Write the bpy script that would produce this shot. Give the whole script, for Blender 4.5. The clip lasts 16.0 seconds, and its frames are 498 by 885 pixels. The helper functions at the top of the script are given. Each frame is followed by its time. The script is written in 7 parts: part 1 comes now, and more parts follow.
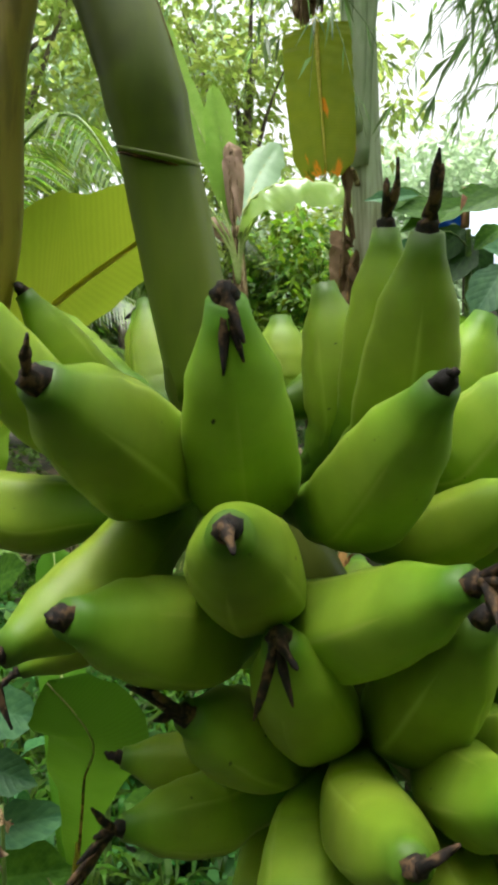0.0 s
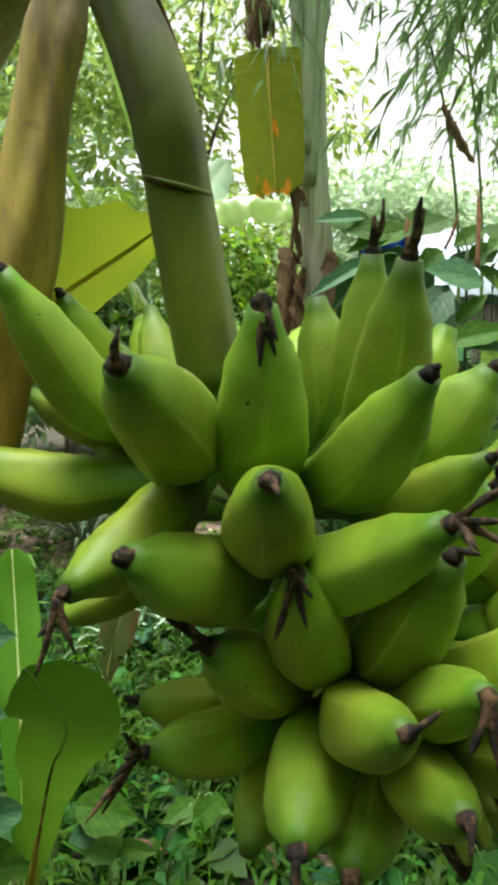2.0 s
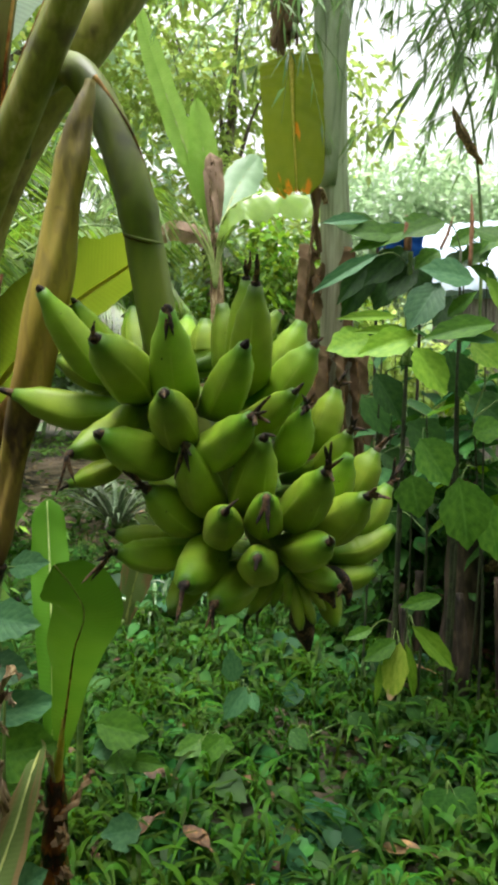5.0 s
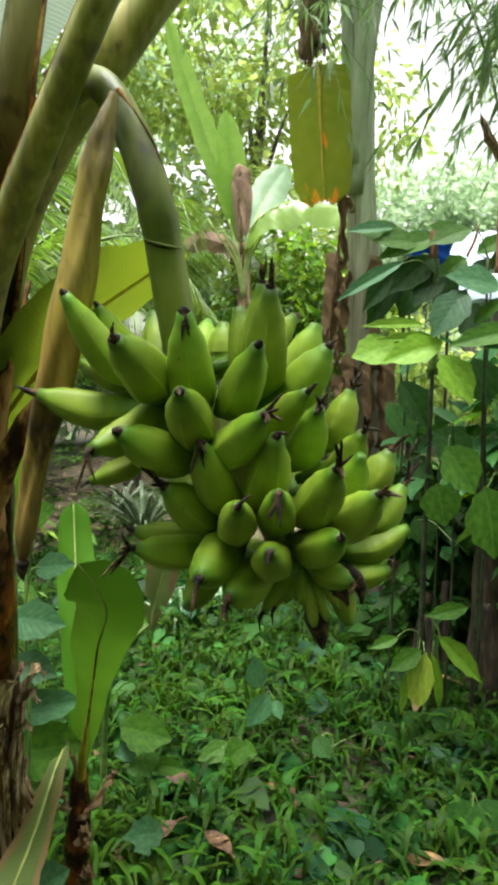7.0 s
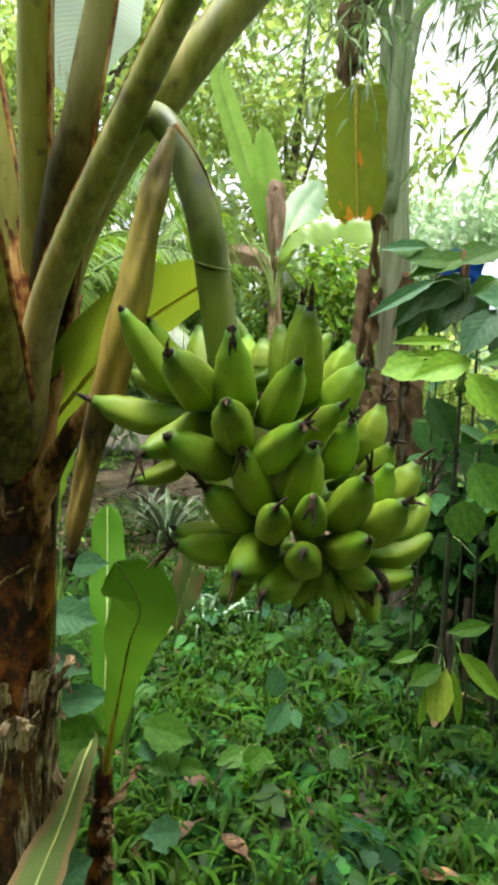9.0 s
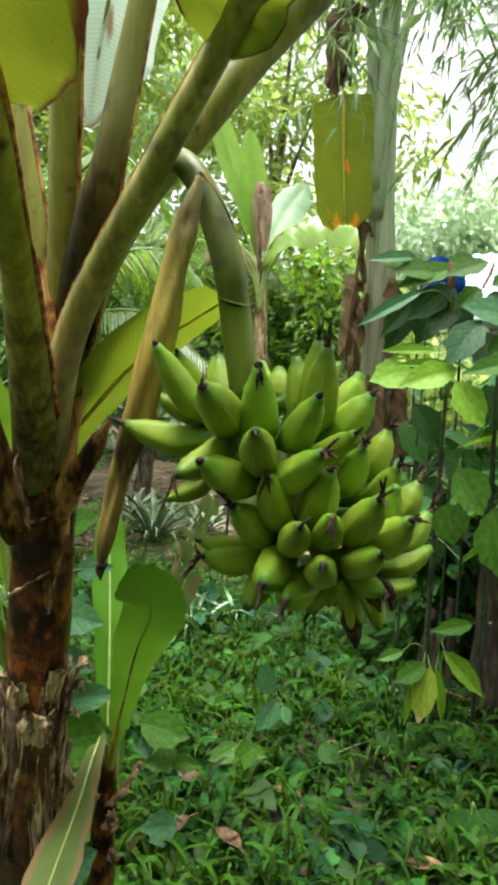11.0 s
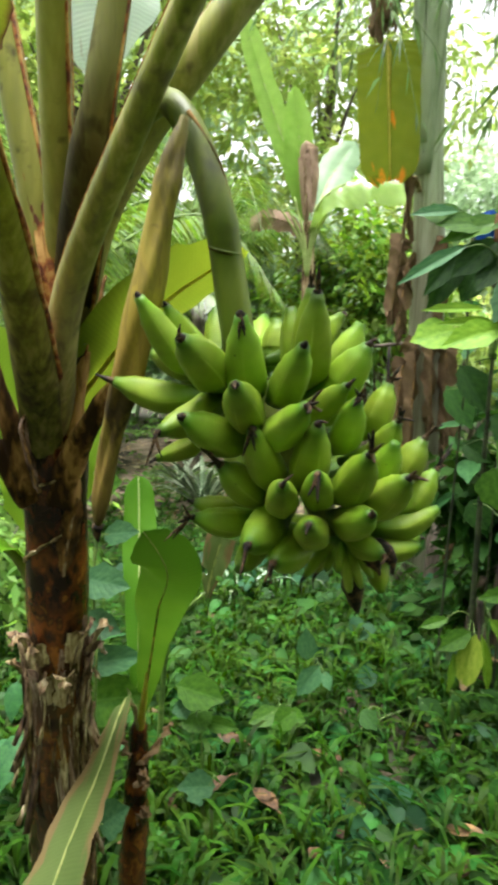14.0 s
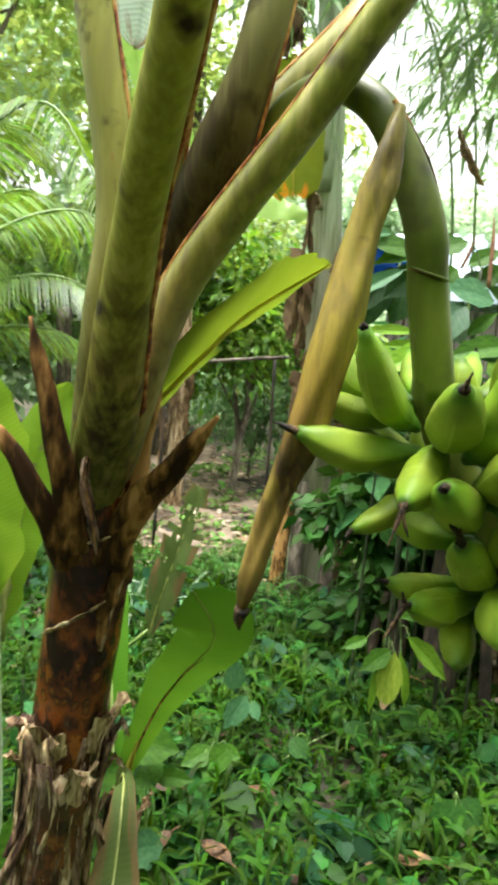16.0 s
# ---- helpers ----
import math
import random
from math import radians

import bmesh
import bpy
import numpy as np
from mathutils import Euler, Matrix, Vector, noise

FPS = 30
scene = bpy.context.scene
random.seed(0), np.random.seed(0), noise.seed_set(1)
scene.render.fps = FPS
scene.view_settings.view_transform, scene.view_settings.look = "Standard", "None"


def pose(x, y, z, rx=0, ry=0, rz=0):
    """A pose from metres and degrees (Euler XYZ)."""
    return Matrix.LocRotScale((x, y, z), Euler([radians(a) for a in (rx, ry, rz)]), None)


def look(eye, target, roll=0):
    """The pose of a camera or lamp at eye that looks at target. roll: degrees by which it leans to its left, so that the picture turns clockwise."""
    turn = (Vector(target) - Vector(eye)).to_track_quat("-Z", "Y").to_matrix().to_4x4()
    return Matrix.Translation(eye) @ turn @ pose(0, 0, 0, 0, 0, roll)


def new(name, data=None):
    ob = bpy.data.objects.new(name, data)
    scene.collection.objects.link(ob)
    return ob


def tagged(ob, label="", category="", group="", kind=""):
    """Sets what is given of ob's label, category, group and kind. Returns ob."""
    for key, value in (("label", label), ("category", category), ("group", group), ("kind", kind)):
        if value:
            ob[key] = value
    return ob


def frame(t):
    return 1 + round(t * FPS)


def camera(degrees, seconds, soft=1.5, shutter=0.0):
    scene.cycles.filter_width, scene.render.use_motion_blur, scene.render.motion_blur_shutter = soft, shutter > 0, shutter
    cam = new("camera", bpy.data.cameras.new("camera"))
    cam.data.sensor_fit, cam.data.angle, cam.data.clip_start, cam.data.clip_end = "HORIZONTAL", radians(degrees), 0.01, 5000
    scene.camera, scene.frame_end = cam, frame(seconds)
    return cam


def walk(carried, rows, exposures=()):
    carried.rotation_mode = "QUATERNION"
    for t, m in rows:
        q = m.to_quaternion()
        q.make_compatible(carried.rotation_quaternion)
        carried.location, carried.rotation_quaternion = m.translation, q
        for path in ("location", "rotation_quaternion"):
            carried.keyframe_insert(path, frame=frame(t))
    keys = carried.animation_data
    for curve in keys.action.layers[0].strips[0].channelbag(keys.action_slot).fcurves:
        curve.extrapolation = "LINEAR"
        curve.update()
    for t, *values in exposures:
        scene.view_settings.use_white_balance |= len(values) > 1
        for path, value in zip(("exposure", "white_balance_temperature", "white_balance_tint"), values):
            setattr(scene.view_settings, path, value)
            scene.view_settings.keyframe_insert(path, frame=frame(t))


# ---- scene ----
cam = camera(40.6, 16.0, soft=3.9, shutter=0.4)
PATH = [
    (0, (0.104, 0.601, 1.676), (0.033, 2.59, 1.472), -0.5),
    (0.5, (0.088, 0.594, 1.67), (0.08, 2.583, 1.458), 1.5),
    (1, (0.061, 0.573, 1.67), (0.059, 2.564, 1.487), 2.2),
    (1.5, (0.057, 0.556, 1.673), (0.118, 2.548, 1.504), 1.7),
    (2, (0.07, 0.539, 1.667), (0.172, 2.53, 1.501), 0.8),
    (2.5, (0.083, 0.525, 1.669), (0.224, 2.514, 1.519), 0.3),
    (3, (0.086, 0.498, 1.658), (0.266, 2.485, 1.508), -0.1),
    (3.5, (0.063, 0.45, 1.648), (0.404, 2.415, 1.505), -0.0),
    (4, (0.077, 0.391, 1.648), (0.34, 2.369, 1.52), 3.1),
    (4.5, (0.129, 0.314, 1.653), (0.219, 2.307, 1.513), 1.8),
    (5, (0.16, 0.246, 1.646), (0.162, 2.237, 1.454), 1.5),
    (7.5, (0.173, 0.227, 1.637), (0.051, 2.216, 1.472), 2.2),
    (8, (0.16, 0.22, 1.636), (-0.005, 2.206, 1.459), 3.0),
    (8.5, (0.165, 0.205, 1.637), (0.038, 2.195, 1.478), 3.3),
    (9, (0.163, 0.173, 1.638), (0.006, 2.162, 1.502), 3.3),
    (9.5, (0.159, 0.151, 1.639), (0.002, 2.14, 1.505), 3.5),
    (12, (0.105, 0.07, 1.682), (0.053, 2.064, 1.531), 3.5),
    (12.5, (0.12, 0.063, 1.68), (0.09, 2.057, 1.523), 3.2),
    (13, (0.147, 0.073, 1.679), (0.121, 2.068, 1.529), 2.2),
    (13.5, (0.163, 0.094, 1.672), (0.079, 2.086, 1.514), 3.2),
    (14, (0.192, 0.141, 1.655), (-0.065, 2.11, 1.415), 2.6),
    (14.5, (0.161, 0.183, 1.652), (-0.213, 2.132, 1.409), 3.3),
    (15, (0.044, 0.228, 1.637), (-0.122, 2.199, 1.346), 5.4),
    (15.5, (-0.108, 0.258, 1.663), (-0.081, 2.246, 1.446), 5.4),
    (16, (-0.181, 0.299, 1.671), (0.018, 2.28, 1.476), 4.8),
]
walk(cam, [(t, look(eye, target, roll)) for t, eye, target, roll in PATH], exposures=[(0, 1.76), (2, 1.84), (4, 1.85), (5, 1.83), (7.5, 2.02), (9.5, 2.08), (12.5, 2.06), (13.6, 2.1), (14, 2.22), (14.6, 2.6), (15.1, 2.72), (15.5, 2.5), (16, 2.4)])

# ---- light ----
world = bpy.data.worlds.new("world")
scene.world = world
world.use_nodes = True
wn = world.node_tree.nodes
wl = world.node_tree.links
sky = wn.new("ShaderNodeTexSky")
sky.sky_type = "NISHITA"
sky.sun_disc = False
sky.sun_elevation, sky.sun_rotation = radians(84), radians(219)
sky.air_density, sky.dust_density, sky.ozone_density = 1.0, 6.0, 0.6
veil = wn.new("ShaderNodeHueSaturation")
veil.inputs["Saturation"].default_value = 0.12
wl.new(sky.outputs["Color"], veil.inputs["Color"])
wl.new(veil.outputs["Color"], wn["Background"].inputs["Color"])
wn["Background"].inputs["Strength"].default_value = 0.13

sun = new("sun", bpy.data.lights.new("sun", "SUN"))
sun.data.energy, sun.data.angle, sun.data.color = 1.9, radians(30), (1.0, 0.98, 0.95)
sun.matrix_world = look((-0.9, -0.6, 13.0), (0.0, 0.5, 0.0))


# ---- materials ----
def material(name, stops, scale=20.0, rough=0.6, bump=0.2, detail=5.0, stretch=(1, 1, 1), glow=0.0, vary=0.0, island=0.0,
             spots=None, spec=0.4, coord="Object", fine=4.0, bump_size=0.002, along=None, hold=0.65):
    """A procedural surface: a ramp of colours over two scales of noise, relief, optional spots, translucency and piece to piece change."""
    m = bpy.data.materials.new(name)
    m.use_nodes = True
    n, l = m.node_tree.nodes, m.node_tree.links
    bsdf = n["Principled BSDF"]
    tc = n.new("ShaderNodeTexCoord")
    mp = n.new("ShaderNodeMapping")
    mp.inputs["Scale"].default_value = stretch
    l.new(tc.outputs[coord], mp.inputs["Vector"])
    big = n.new("ShaderNodeTexNoise")
    big.inputs["Scale"].default_value, big.inputs["Detail"].default_value = scale, detail
    l.new(mp.outputs["Vector"], big.inputs["Vector"])
    small = n.new("ShaderNodeTexNoise")
    small.inputs["Scale"].default_value, small.inputs["Detail"].default_value = scale * fine, 4.0
    l.new(mp.outputs["Vector"], small.inputs["Vector"])
    mixed = n.new("ShaderNodeMath")
    mixed.operation = "MULTIPLY_ADD"
    mixed.inputs[1].default_value = 0.35
    l.new(small.outputs["Fac"], mixed.inputs[0])
    part_big = n.new("ShaderNodeMath")
    part_big.operation = "MULTIPLY"
    part_big.inputs[1].default_value = 0.65
    l.new(big.outputs["Fac"], part_big.inputs[0])
    l.new(part_big.outputs[0], mixed.inputs[2])
    spread = n.new("ShaderNodeMapRange")
    spread.inputs["From Min"].default_value, spread.inputs["From Max"].default_value = 0.3, 0.7
    l.new(mixed.outputs[0], spread.inputs["Value"])
    ramp = n.new("ShaderNodeValToRGB")
    while len(ramp.color_ramp.elements) < len(stops):
        ramp.color_ramp.elements.new(0.5)
    for e, (at, c) in zip(ramp.color_ramp.elements, stops):
        e.position, e.color = at, (*c, 1)
    l.new(spread.outputs[0], ramp.inputs["Fac"])
    colour = ramp.outputs["Color"]
    if along:
        # colours that follow the length of the piece, with an uneven border
        where = n.new("ShaderNodeSeparateXYZ")
        l.new(tc.outputs["UV"], where.inputs[0])
        shift = n.new("ShaderNodeMath")
        shift.operation = "MULTIPLY_ADD"
        shift.inputs[1].default_value = 0.3
        l.new(mixed.outputs[0], shift.inputs[0])
        l.new(where.outputs["X"], shift.inputs[2])
        back = n.new("ShaderNodeMath")
        back.operation = "SUBTRACT"
        back.inputs[1].default_value = 0.15
        l.new(shift.outputs[0], back.inputs[0])
        line = n.new("ShaderNodeValToRGB")
        while len(line.color_ramp.elements) < len(along):
            line.color_ramp.elements.new(0.5)
        for e, (at, c) in zip(line.color_ramp.elements, along):
            e.position, e.color = at, (*c, 1)
        l.new(back.outputs[0], line.inputs["Fac"])
        both = n.new("ShaderNodeMix")
        both.data_type = "RGBA"
        both.inputs["Factor"].default_value = hold
        l.new(colour, both.inputs["A"])
        l.new(line.outputs["Color"], both.inputs["B"])
        colour = both.outputs["Result"]
    if vary or island:
        hsv = n.new("ShaderNodeHueSaturation")
        l.new(colour, hsv.inputs["Color"])
        if island:
            source = n.new("ShaderNodeNewGeometry").outputs["Random Per Island"]
        else:
            source = n.new("ShaderNodeObjectInfo").outputs["Random"]
        amount = vary or island
        for slot, low, high in (("Value", 1 - amount, 1 + amount), ("Hue", 0.5 - 0.03 * amount, 0.5 + 0.05 * amount)):
            span = n.new("ShaderNodeMapRange")
            span.inputs["To Min"].default_value, span.inputs["To Max"].default_value = low, high
            l.new(source, span.inputs["Value"])
            l.new(span.outputs[0], hsv.inputs[slot])
        colour = hsv.outputs["Color"]
    if spots:
        size, low, high, c = spots
        sp = n.new("ShaderNodeTexNoise")
        sp.inputs["Scale"].default_value, sp.inputs["Detail"].default_value = size, 3.0
        l.new(tc.outputs["Object"], sp.inputs["Vector"])
        edge = n.new("ShaderNodeMapRange")
        edge.inputs["From Min"].default_value, edge.inputs["From Max"].default_value = low, high
        l.new(sp.outputs["Fac"], edge.inputs["Value"])
        mix = n.new("ShaderNodeMix")
        mix.data_type = "RGBA"
        l.new(edge.outputs[0], mix.inputs["Factor"])
        l.new(colour, mix.inputs["A"])
        mix.inputs["B"].default_value = (*c, 1)
        colour = mix.outputs["Result"]
    l.new(colour, bsdf.inputs["Base Color"])
    bsdf.inputs["Roughness"].default_value = rough
    bsdf.inputs["Specular IOR Level"].default_value = spec
    if bump:
        b = n.new("ShaderNodeBump")
        b.inputs["Strength"].default_value, b.inputs["Distance"].default_value = bump, bump_size
        l.new(mixed.outputs[0], b.inputs["Height"])
        l.new(b.outputs["Normal"], bsdf.inputs["Normal"])
    if glow:
        thin = n.new("ShaderNodeBsdfTranslucent")
        tint = n.new("ShaderNodeHueSaturation")
        tint.inputs["Hue"].default_value, tint.inputs["Saturation"].default_value, tint.inputs["Value"].default_value = 0.485, 1.1, 1.5
        l.new(colour, tint.inputs["Color"])
        l.new(tint.outputs["Color"], thin.inputs["Color"])
        blend = n.new("ShaderNodeMixShader")
        blend.inputs["Fac"].default_value = glow
        l.new(bsdf.outputs[0], blend.inputs[1])
        l.new(thin.outputs[0], blend.inputs[2])
        l.new(blend.outputs[0], n["Material Output"].inputs["Surface"])
    return m


def fruit_material():
    """Unripe banana skin: green, paler along the middle, deep green at the neck, fine dark flecks, soft gloss."""
    m = bpy.data.materials.new("banana_skin")
    m.use_nodes = True
    n, l = m.node_tree.nodes, m.node_tree.links
    bsdf = n["Principled BSDF"]
    tc = n.new("ShaderNodeTexCoord")
    sep = n.new("ShaderNodeSeparateXYZ")
    l.new(tc.outputs["UV"], sep.inputs[0])
    ramp = n.new("ShaderNodeValToRGB")
    stops = [(0.0, (0.035, 0.10, 0.005)), (0.2, (0.085, 0.19, 0.008)), (0.45, (0.185, 0.29, 0.018)), (0.8, (0.235, 0.34, 0.03)), (0.93, (0.16, 0.28, 0.018)), (0.975, (0.085, 0.19, 0.01)), (1.0, (0.06, 0.14, 0.008))]
    while len(ramp.color_ramp.elements) < len(stops):
        ramp.color_ramp.elements.new(0.5)
    for e, (at, c) in zip(ramp.color_ramp.elements, stops):
        e.position, e.color = at, (*c, 1)
    l.new(sep.outputs["X"], ramp.inputs["Fac"])
    cloud = n.new("ShaderNodeTexNoise")
    cloud.inputs["Scale"].default_value, cloud.inputs["Detail"].default_value = 26, 8
    l.new(tc.outputs["Object"], cloud.inputs["Vector"])
    hsv = n.new("ShaderNodeHueSaturation")
    l.new(ramp.outputs["Color"], hsv.inputs["Color"])
    val = n.new("ShaderNodeMapRange")
    val.inputs["From Min"].default_value, val.inputs["From Max"].default_value = 0.3, 0.7
    val.inputs["To Min"].default_value, val.inputs["To Max"].default_value = 0.76, 1.24
    l.new(cloud.outputs["Fac"], val.inputs["Value"])
    rnd = n.new("ShaderNodeObjectInfo")
    each = n.new("ShaderNodeMapRange")
    each.inputs["To Min"].default_value, each.inputs["To Max"].default_value = 0.85, 1.15
    l.new(rnd.outputs["Random"], each.inputs["Value"])
    both = n.new("ShaderNodeMath")
    both.operation = "MULTIPLY"
    l.new(val.outputs[0], both.inputs[0])
    l.new(each.outputs[0], both.inputs[1])
    l.new(both.outputs[0], hsv.inputs["Value"])
    hue = n.new("ShaderNodeMapRange")
    hue.inputs["To Min"].default_value, hue.inputs["To Max"].default_value = 0.492, 0.51
    l.new(rnd.outputs["Random"], hue.inputs["Value"])
    l.new(hue.outputs[0], hsv.inputs["Hue"])
    crest = n.new("ShaderNodeMapRange")
    crest.inputs["From Min"].default_value, crest.inputs["From Max"].default_value = 0.22, 0.03
    crest.inputs["To Max"].default_value = 0.55
    l.new(sep.outputs["Y"], crest.inputs["Value"])
    pale = n.new("ShaderNodeMix")
    pale.data_type = "RGBA"
    pale.inputs["B"].default_value = (0.38, 0.47, 0.09, 1)
    l.new(crest.outputs[0], pale.inputs["Factor"])
    l.new(hsv.outputs["Color"], pale.inputs["A"])
    fleck = n.new("ShaderNodeTexNoise")
    fleck.inputs["Scale"].default_value, fleck.inputs["Detail"].default_value = 160, 2
    l.new(tc.outputs["Object"], fleck.inputs["Vector"])
    cut = n.new("ShaderNodeMapRange")
    cut.inputs["From Min"].default_value, cut.inputs["From Max"].default_value = 0.74, 0.8
    l.new(fleck.outputs["Fac"], cut.inputs["Value"])
    mix = n.new("ShaderNodeMix")
    mix.data_type = "RGBA"
    mix.inputs["B"].default_value = (0.025, 0.03, 0.01, 1)
    l.new(cut.outputs[0], mix.inputs["Factor"])
    l.new(pale.outputs["Result"], mix.inputs["A"])
    l.new(mix.outputs["Result"], bsdf.inputs["Base Color"])
    bsdf.inputs["Roughness"].default_value = 0.48
    bsdf.inputs["Specular IOR Level"].default_value = 0.28
    bsdf.inputs["Subsurface Weight"].default_value = 0.25
    bsdf.inputs["Subsurface Radius"].default_value = (0.004, 0.006, 0.001)
    b = n.new("ShaderNodeBump")
    b.inputs["Strength"].default_value, b.inputs["Distance"].default_value = 0.12, 0.001
    l.new(cloud.outputs["Fac"], b.inputs["Height"])
    l.new(b.outputs["Normal"], bsdf.inputs["Normal"])
    return m


def blade_material(name, base, tip, rib=0.1, glow=0.4, burn=None, rough=0.42, edges=0.0, spec=0.14):
    """A banana leaf blade: fine parallel side veins across, colour from base to tip, optional burnt patches."""
    m = bpy.data.materials.new(name)
    m.use_nodes = True
    n, l = m.node_tree.nodes, m.node_tree.links
    bsdf = n["Principled BSDF"]
    tc = n.new("ShaderNodeTexCoord")
    sep = n.new("ShaderNodeSeparateXYZ")
    l.new(tc.outputs["UV"], sep.inputs[0])
    vein = n.new("ShaderNodeTexWave")
    vein.wave_type, vein.bands_direction = "BANDS", "X"
    vein.inputs["Scale"].default_value, vein.inputs["Distortion"].default_value, vein.inputs["Detail"].default_value = 26, 1.5, 2
    l.new(tc.outputs["UV"], vein.inputs["Vector"])
    noise_t = n.new("ShaderNodeTexNoise")
    noise_t.inputs["Scale"].default_value, noise_t.inputs["Detail"].default_value = 9, 5
    l.new(tc.outputs["Object"], noise_t.inputs["Vector"])
    mixc = n.new("ShaderNodeMix")
    mixc.data_type = "RGBA"
    mixc.inputs["A"].default_value, mixc.inputs["B"].default_value = (*base, 1), (*tip, 1)
    l.new(noise_t.outputs["Fac"], mixc.inputs["Factor"])
    hsv = n.new("ShaderNodeHueSaturation")
    l.new(mixc.outputs["Result"], hsv.inputs["Color"])
    lift = n.new("ShaderNodeMapRange")
    lift.inputs["To Min"].default_value, lift.inputs["To Max"].default_value = 0.96, 1.04
    l.new(vein.outputs["Fac"], lift.inputs["Value"])
    l.new(lift.outputs[0], hsv.inputs["Value"])
    colour = hsv.outputs["Color"]
    if burn:
        c, low, high = burn
        bn = n.new("ShaderNodeTexNoise")
        bn.inputs["Scale"].default_value, bn.inputs["Detail"].default_value = 3.2, 6
        l.new(tc.outputs["UV"], bn.inputs["Vector"])
        edge = n.new("ShaderNodeMath")
        edge.operation = "ADD"
        off = n.new("ShaderNodeMath")
        off.operation = "MULTIPLY"
        off.inputs[1].default_value = 0.5
        if edges:
            centre = n.new("ShaderNodeMath")
            centre.operation = "SUBTRACT"
            centre.inputs[1].default_value = 0.5
            l.new(sep.outputs["Y"], centre.inputs[0])
            away = n.new("ShaderNodeMath")
            away.operation = "ABSOLUTE"
            l.new(centre.outputs[0], away.inputs[0])
            l.new(away.outputs[0], off.inputs[0])
            off.inputs[1].default_value = edges
        else:
            l.new(sep.outputs["X"], off.inputs[0])
        l.new(bn.outputs["Fac"], edge.inputs[0])
        l.new(off.outputs[0], edge.inputs[1])
        rng_n = n.new("ShaderNodeMapRange")
        rng_n.inputs["From Min"].default_value, rng_n.inputs["From Max"].default_value = low, high
        l.new(edge.outputs[0], rng_n.inputs["Value"])
        mx = n.new("ShaderNodeMix")
        mx.data_type = "RGBA"
        mx.inputs["B"].default_value = (*c, 1)
        l.new(rng_n.outputs[0], mx.inputs["Factor"])
        l.new(colour, mx.inputs["A"])
        colour = mx.outputs["Result"]
    l.new(colour, bsdf.inputs["Base Color"])
    bsdf.inputs["Roughness"].default_value = rough
    bsdf.inputs["Specular IOR Level"].default_value = spec
    b = n.new("ShaderNodeBump")
    b.inputs["Strength"].default_value, b.inputs["Distance"].default_value = rib, 0.0015
    l.new(vein.outputs["Fac"], b.inputs["Height"])
    l.new(b.outputs["Normal"], bsdf.inputs["Normal"])
    thin = n.new("ShaderNodeBsdfTranslucent")
    tint = n.new("ShaderNodeHueSaturation")
    tint.inputs["Hue"].default_value, tint.inputs["Value"].default_value = 0.485, 1.7
    l.new(colour, tint.inputs["Color"])
    l.new(tint.outputs["Color"], thin.inputs["Color"])
    blend = n.new("ShaderNodeMixShader")
    blend.inputs["Fac"].default_value = glow
    l.new(bsdf.outputs[0], blend.inputs[1])
    l.new(thin.outputs[0], blend.inputs[2])
    l.new(blend.outputs[0], n["Material Output"].inputs["Surface"])
    return m


SKIN = fruit_material()
PEDUNCLE = material("peduncle_green", [(0.2, (0.055, 0.085, 0.007)), (0.5, (0.11, 0.155, 0.012)), (0.8, (0.185, 0.22, 0.024))], 14, 0.5, 0.15, stretch=(1, 1, 0.25), spots=(15, 0.56, 0.74, (0.045, 0.05, 0.012)), along=[(0.0, (0.05, 0.055, 0.012)), (0.3, (0.065, 0.078, 0.01)), (0.6, (0.08, 0.105, 0.01)), (0.8, (0.085, 0.12, 0.01)), (1.0, (0.1, 0.14, 0.013))], hold=0.6)
DRY_DARK = material("dried_flower", [(0.35, (0.006, 0.004, 0.003)), (0.55, (0.022, 0.012, 0.006)), (0.72, (0.10, 0.056, 0.025))], 90, 0.85, 0.6)
BRACT = material("dry_bract", [(0.15, (0.04, 0.02, 0.006)), (0.35, (0.12, 0.07, 0.014)), (0.55, (0.36, 0.26, 0.032)), (0.75, (0.27, 0.25, 0.034)), (0.9, (0.09, 0.05, 0.012))], 22, 0.55, 0.4, stretch=(1.6, 1.6, 0.4), spots=(48, 0.64, 0.78, (0.09, 0.055, 0.015)), along=[(0.0, (0.09, 0.09, 0.025)), (0.16, (0.12, 0.095, 0.028)), (0.26, (0.21, 0.17, 0.04)), (0.5, (0.31, 0.235, 0.035)), (0.62, (0.25, 0.155, 0.025)), (0.68, (0.02, 0.009, 0.004)), (0.73, (0.04, 0.018, 0.007)), (0.79, (0.28, 0.19, 0.05)), (0.9, (0.34, 0.22, 0.065)), (0.97, (0.05, 0.02, 0.008))], hold=0.68)
PETIOLE = material("petiole_green", [(0.2, (0.06, 0.05, 0.014)), (0.42, (0.17, 0.175, 0.03)), (0.6, (0.26, 0.26, 0.05)), (0.8, (0.45, 0.38, 0.16))], 9, 0.38, 0.2, stretch=(3, 3, 0.12), spots=(22, 0.62, 0.74, (0.05, 0.035, 0.015)), spec=0.6, along=[(0.0, (0.05, 0.025, 0.01)), (0.2, (0.2, 0.135, 0.055)), (0.34, (0.32, 0.25, 0.11)), (0.5, (0.19, 0.185, 0.035)), (1.0, (0.22, 0.26, 0.035))], hold=0.55)
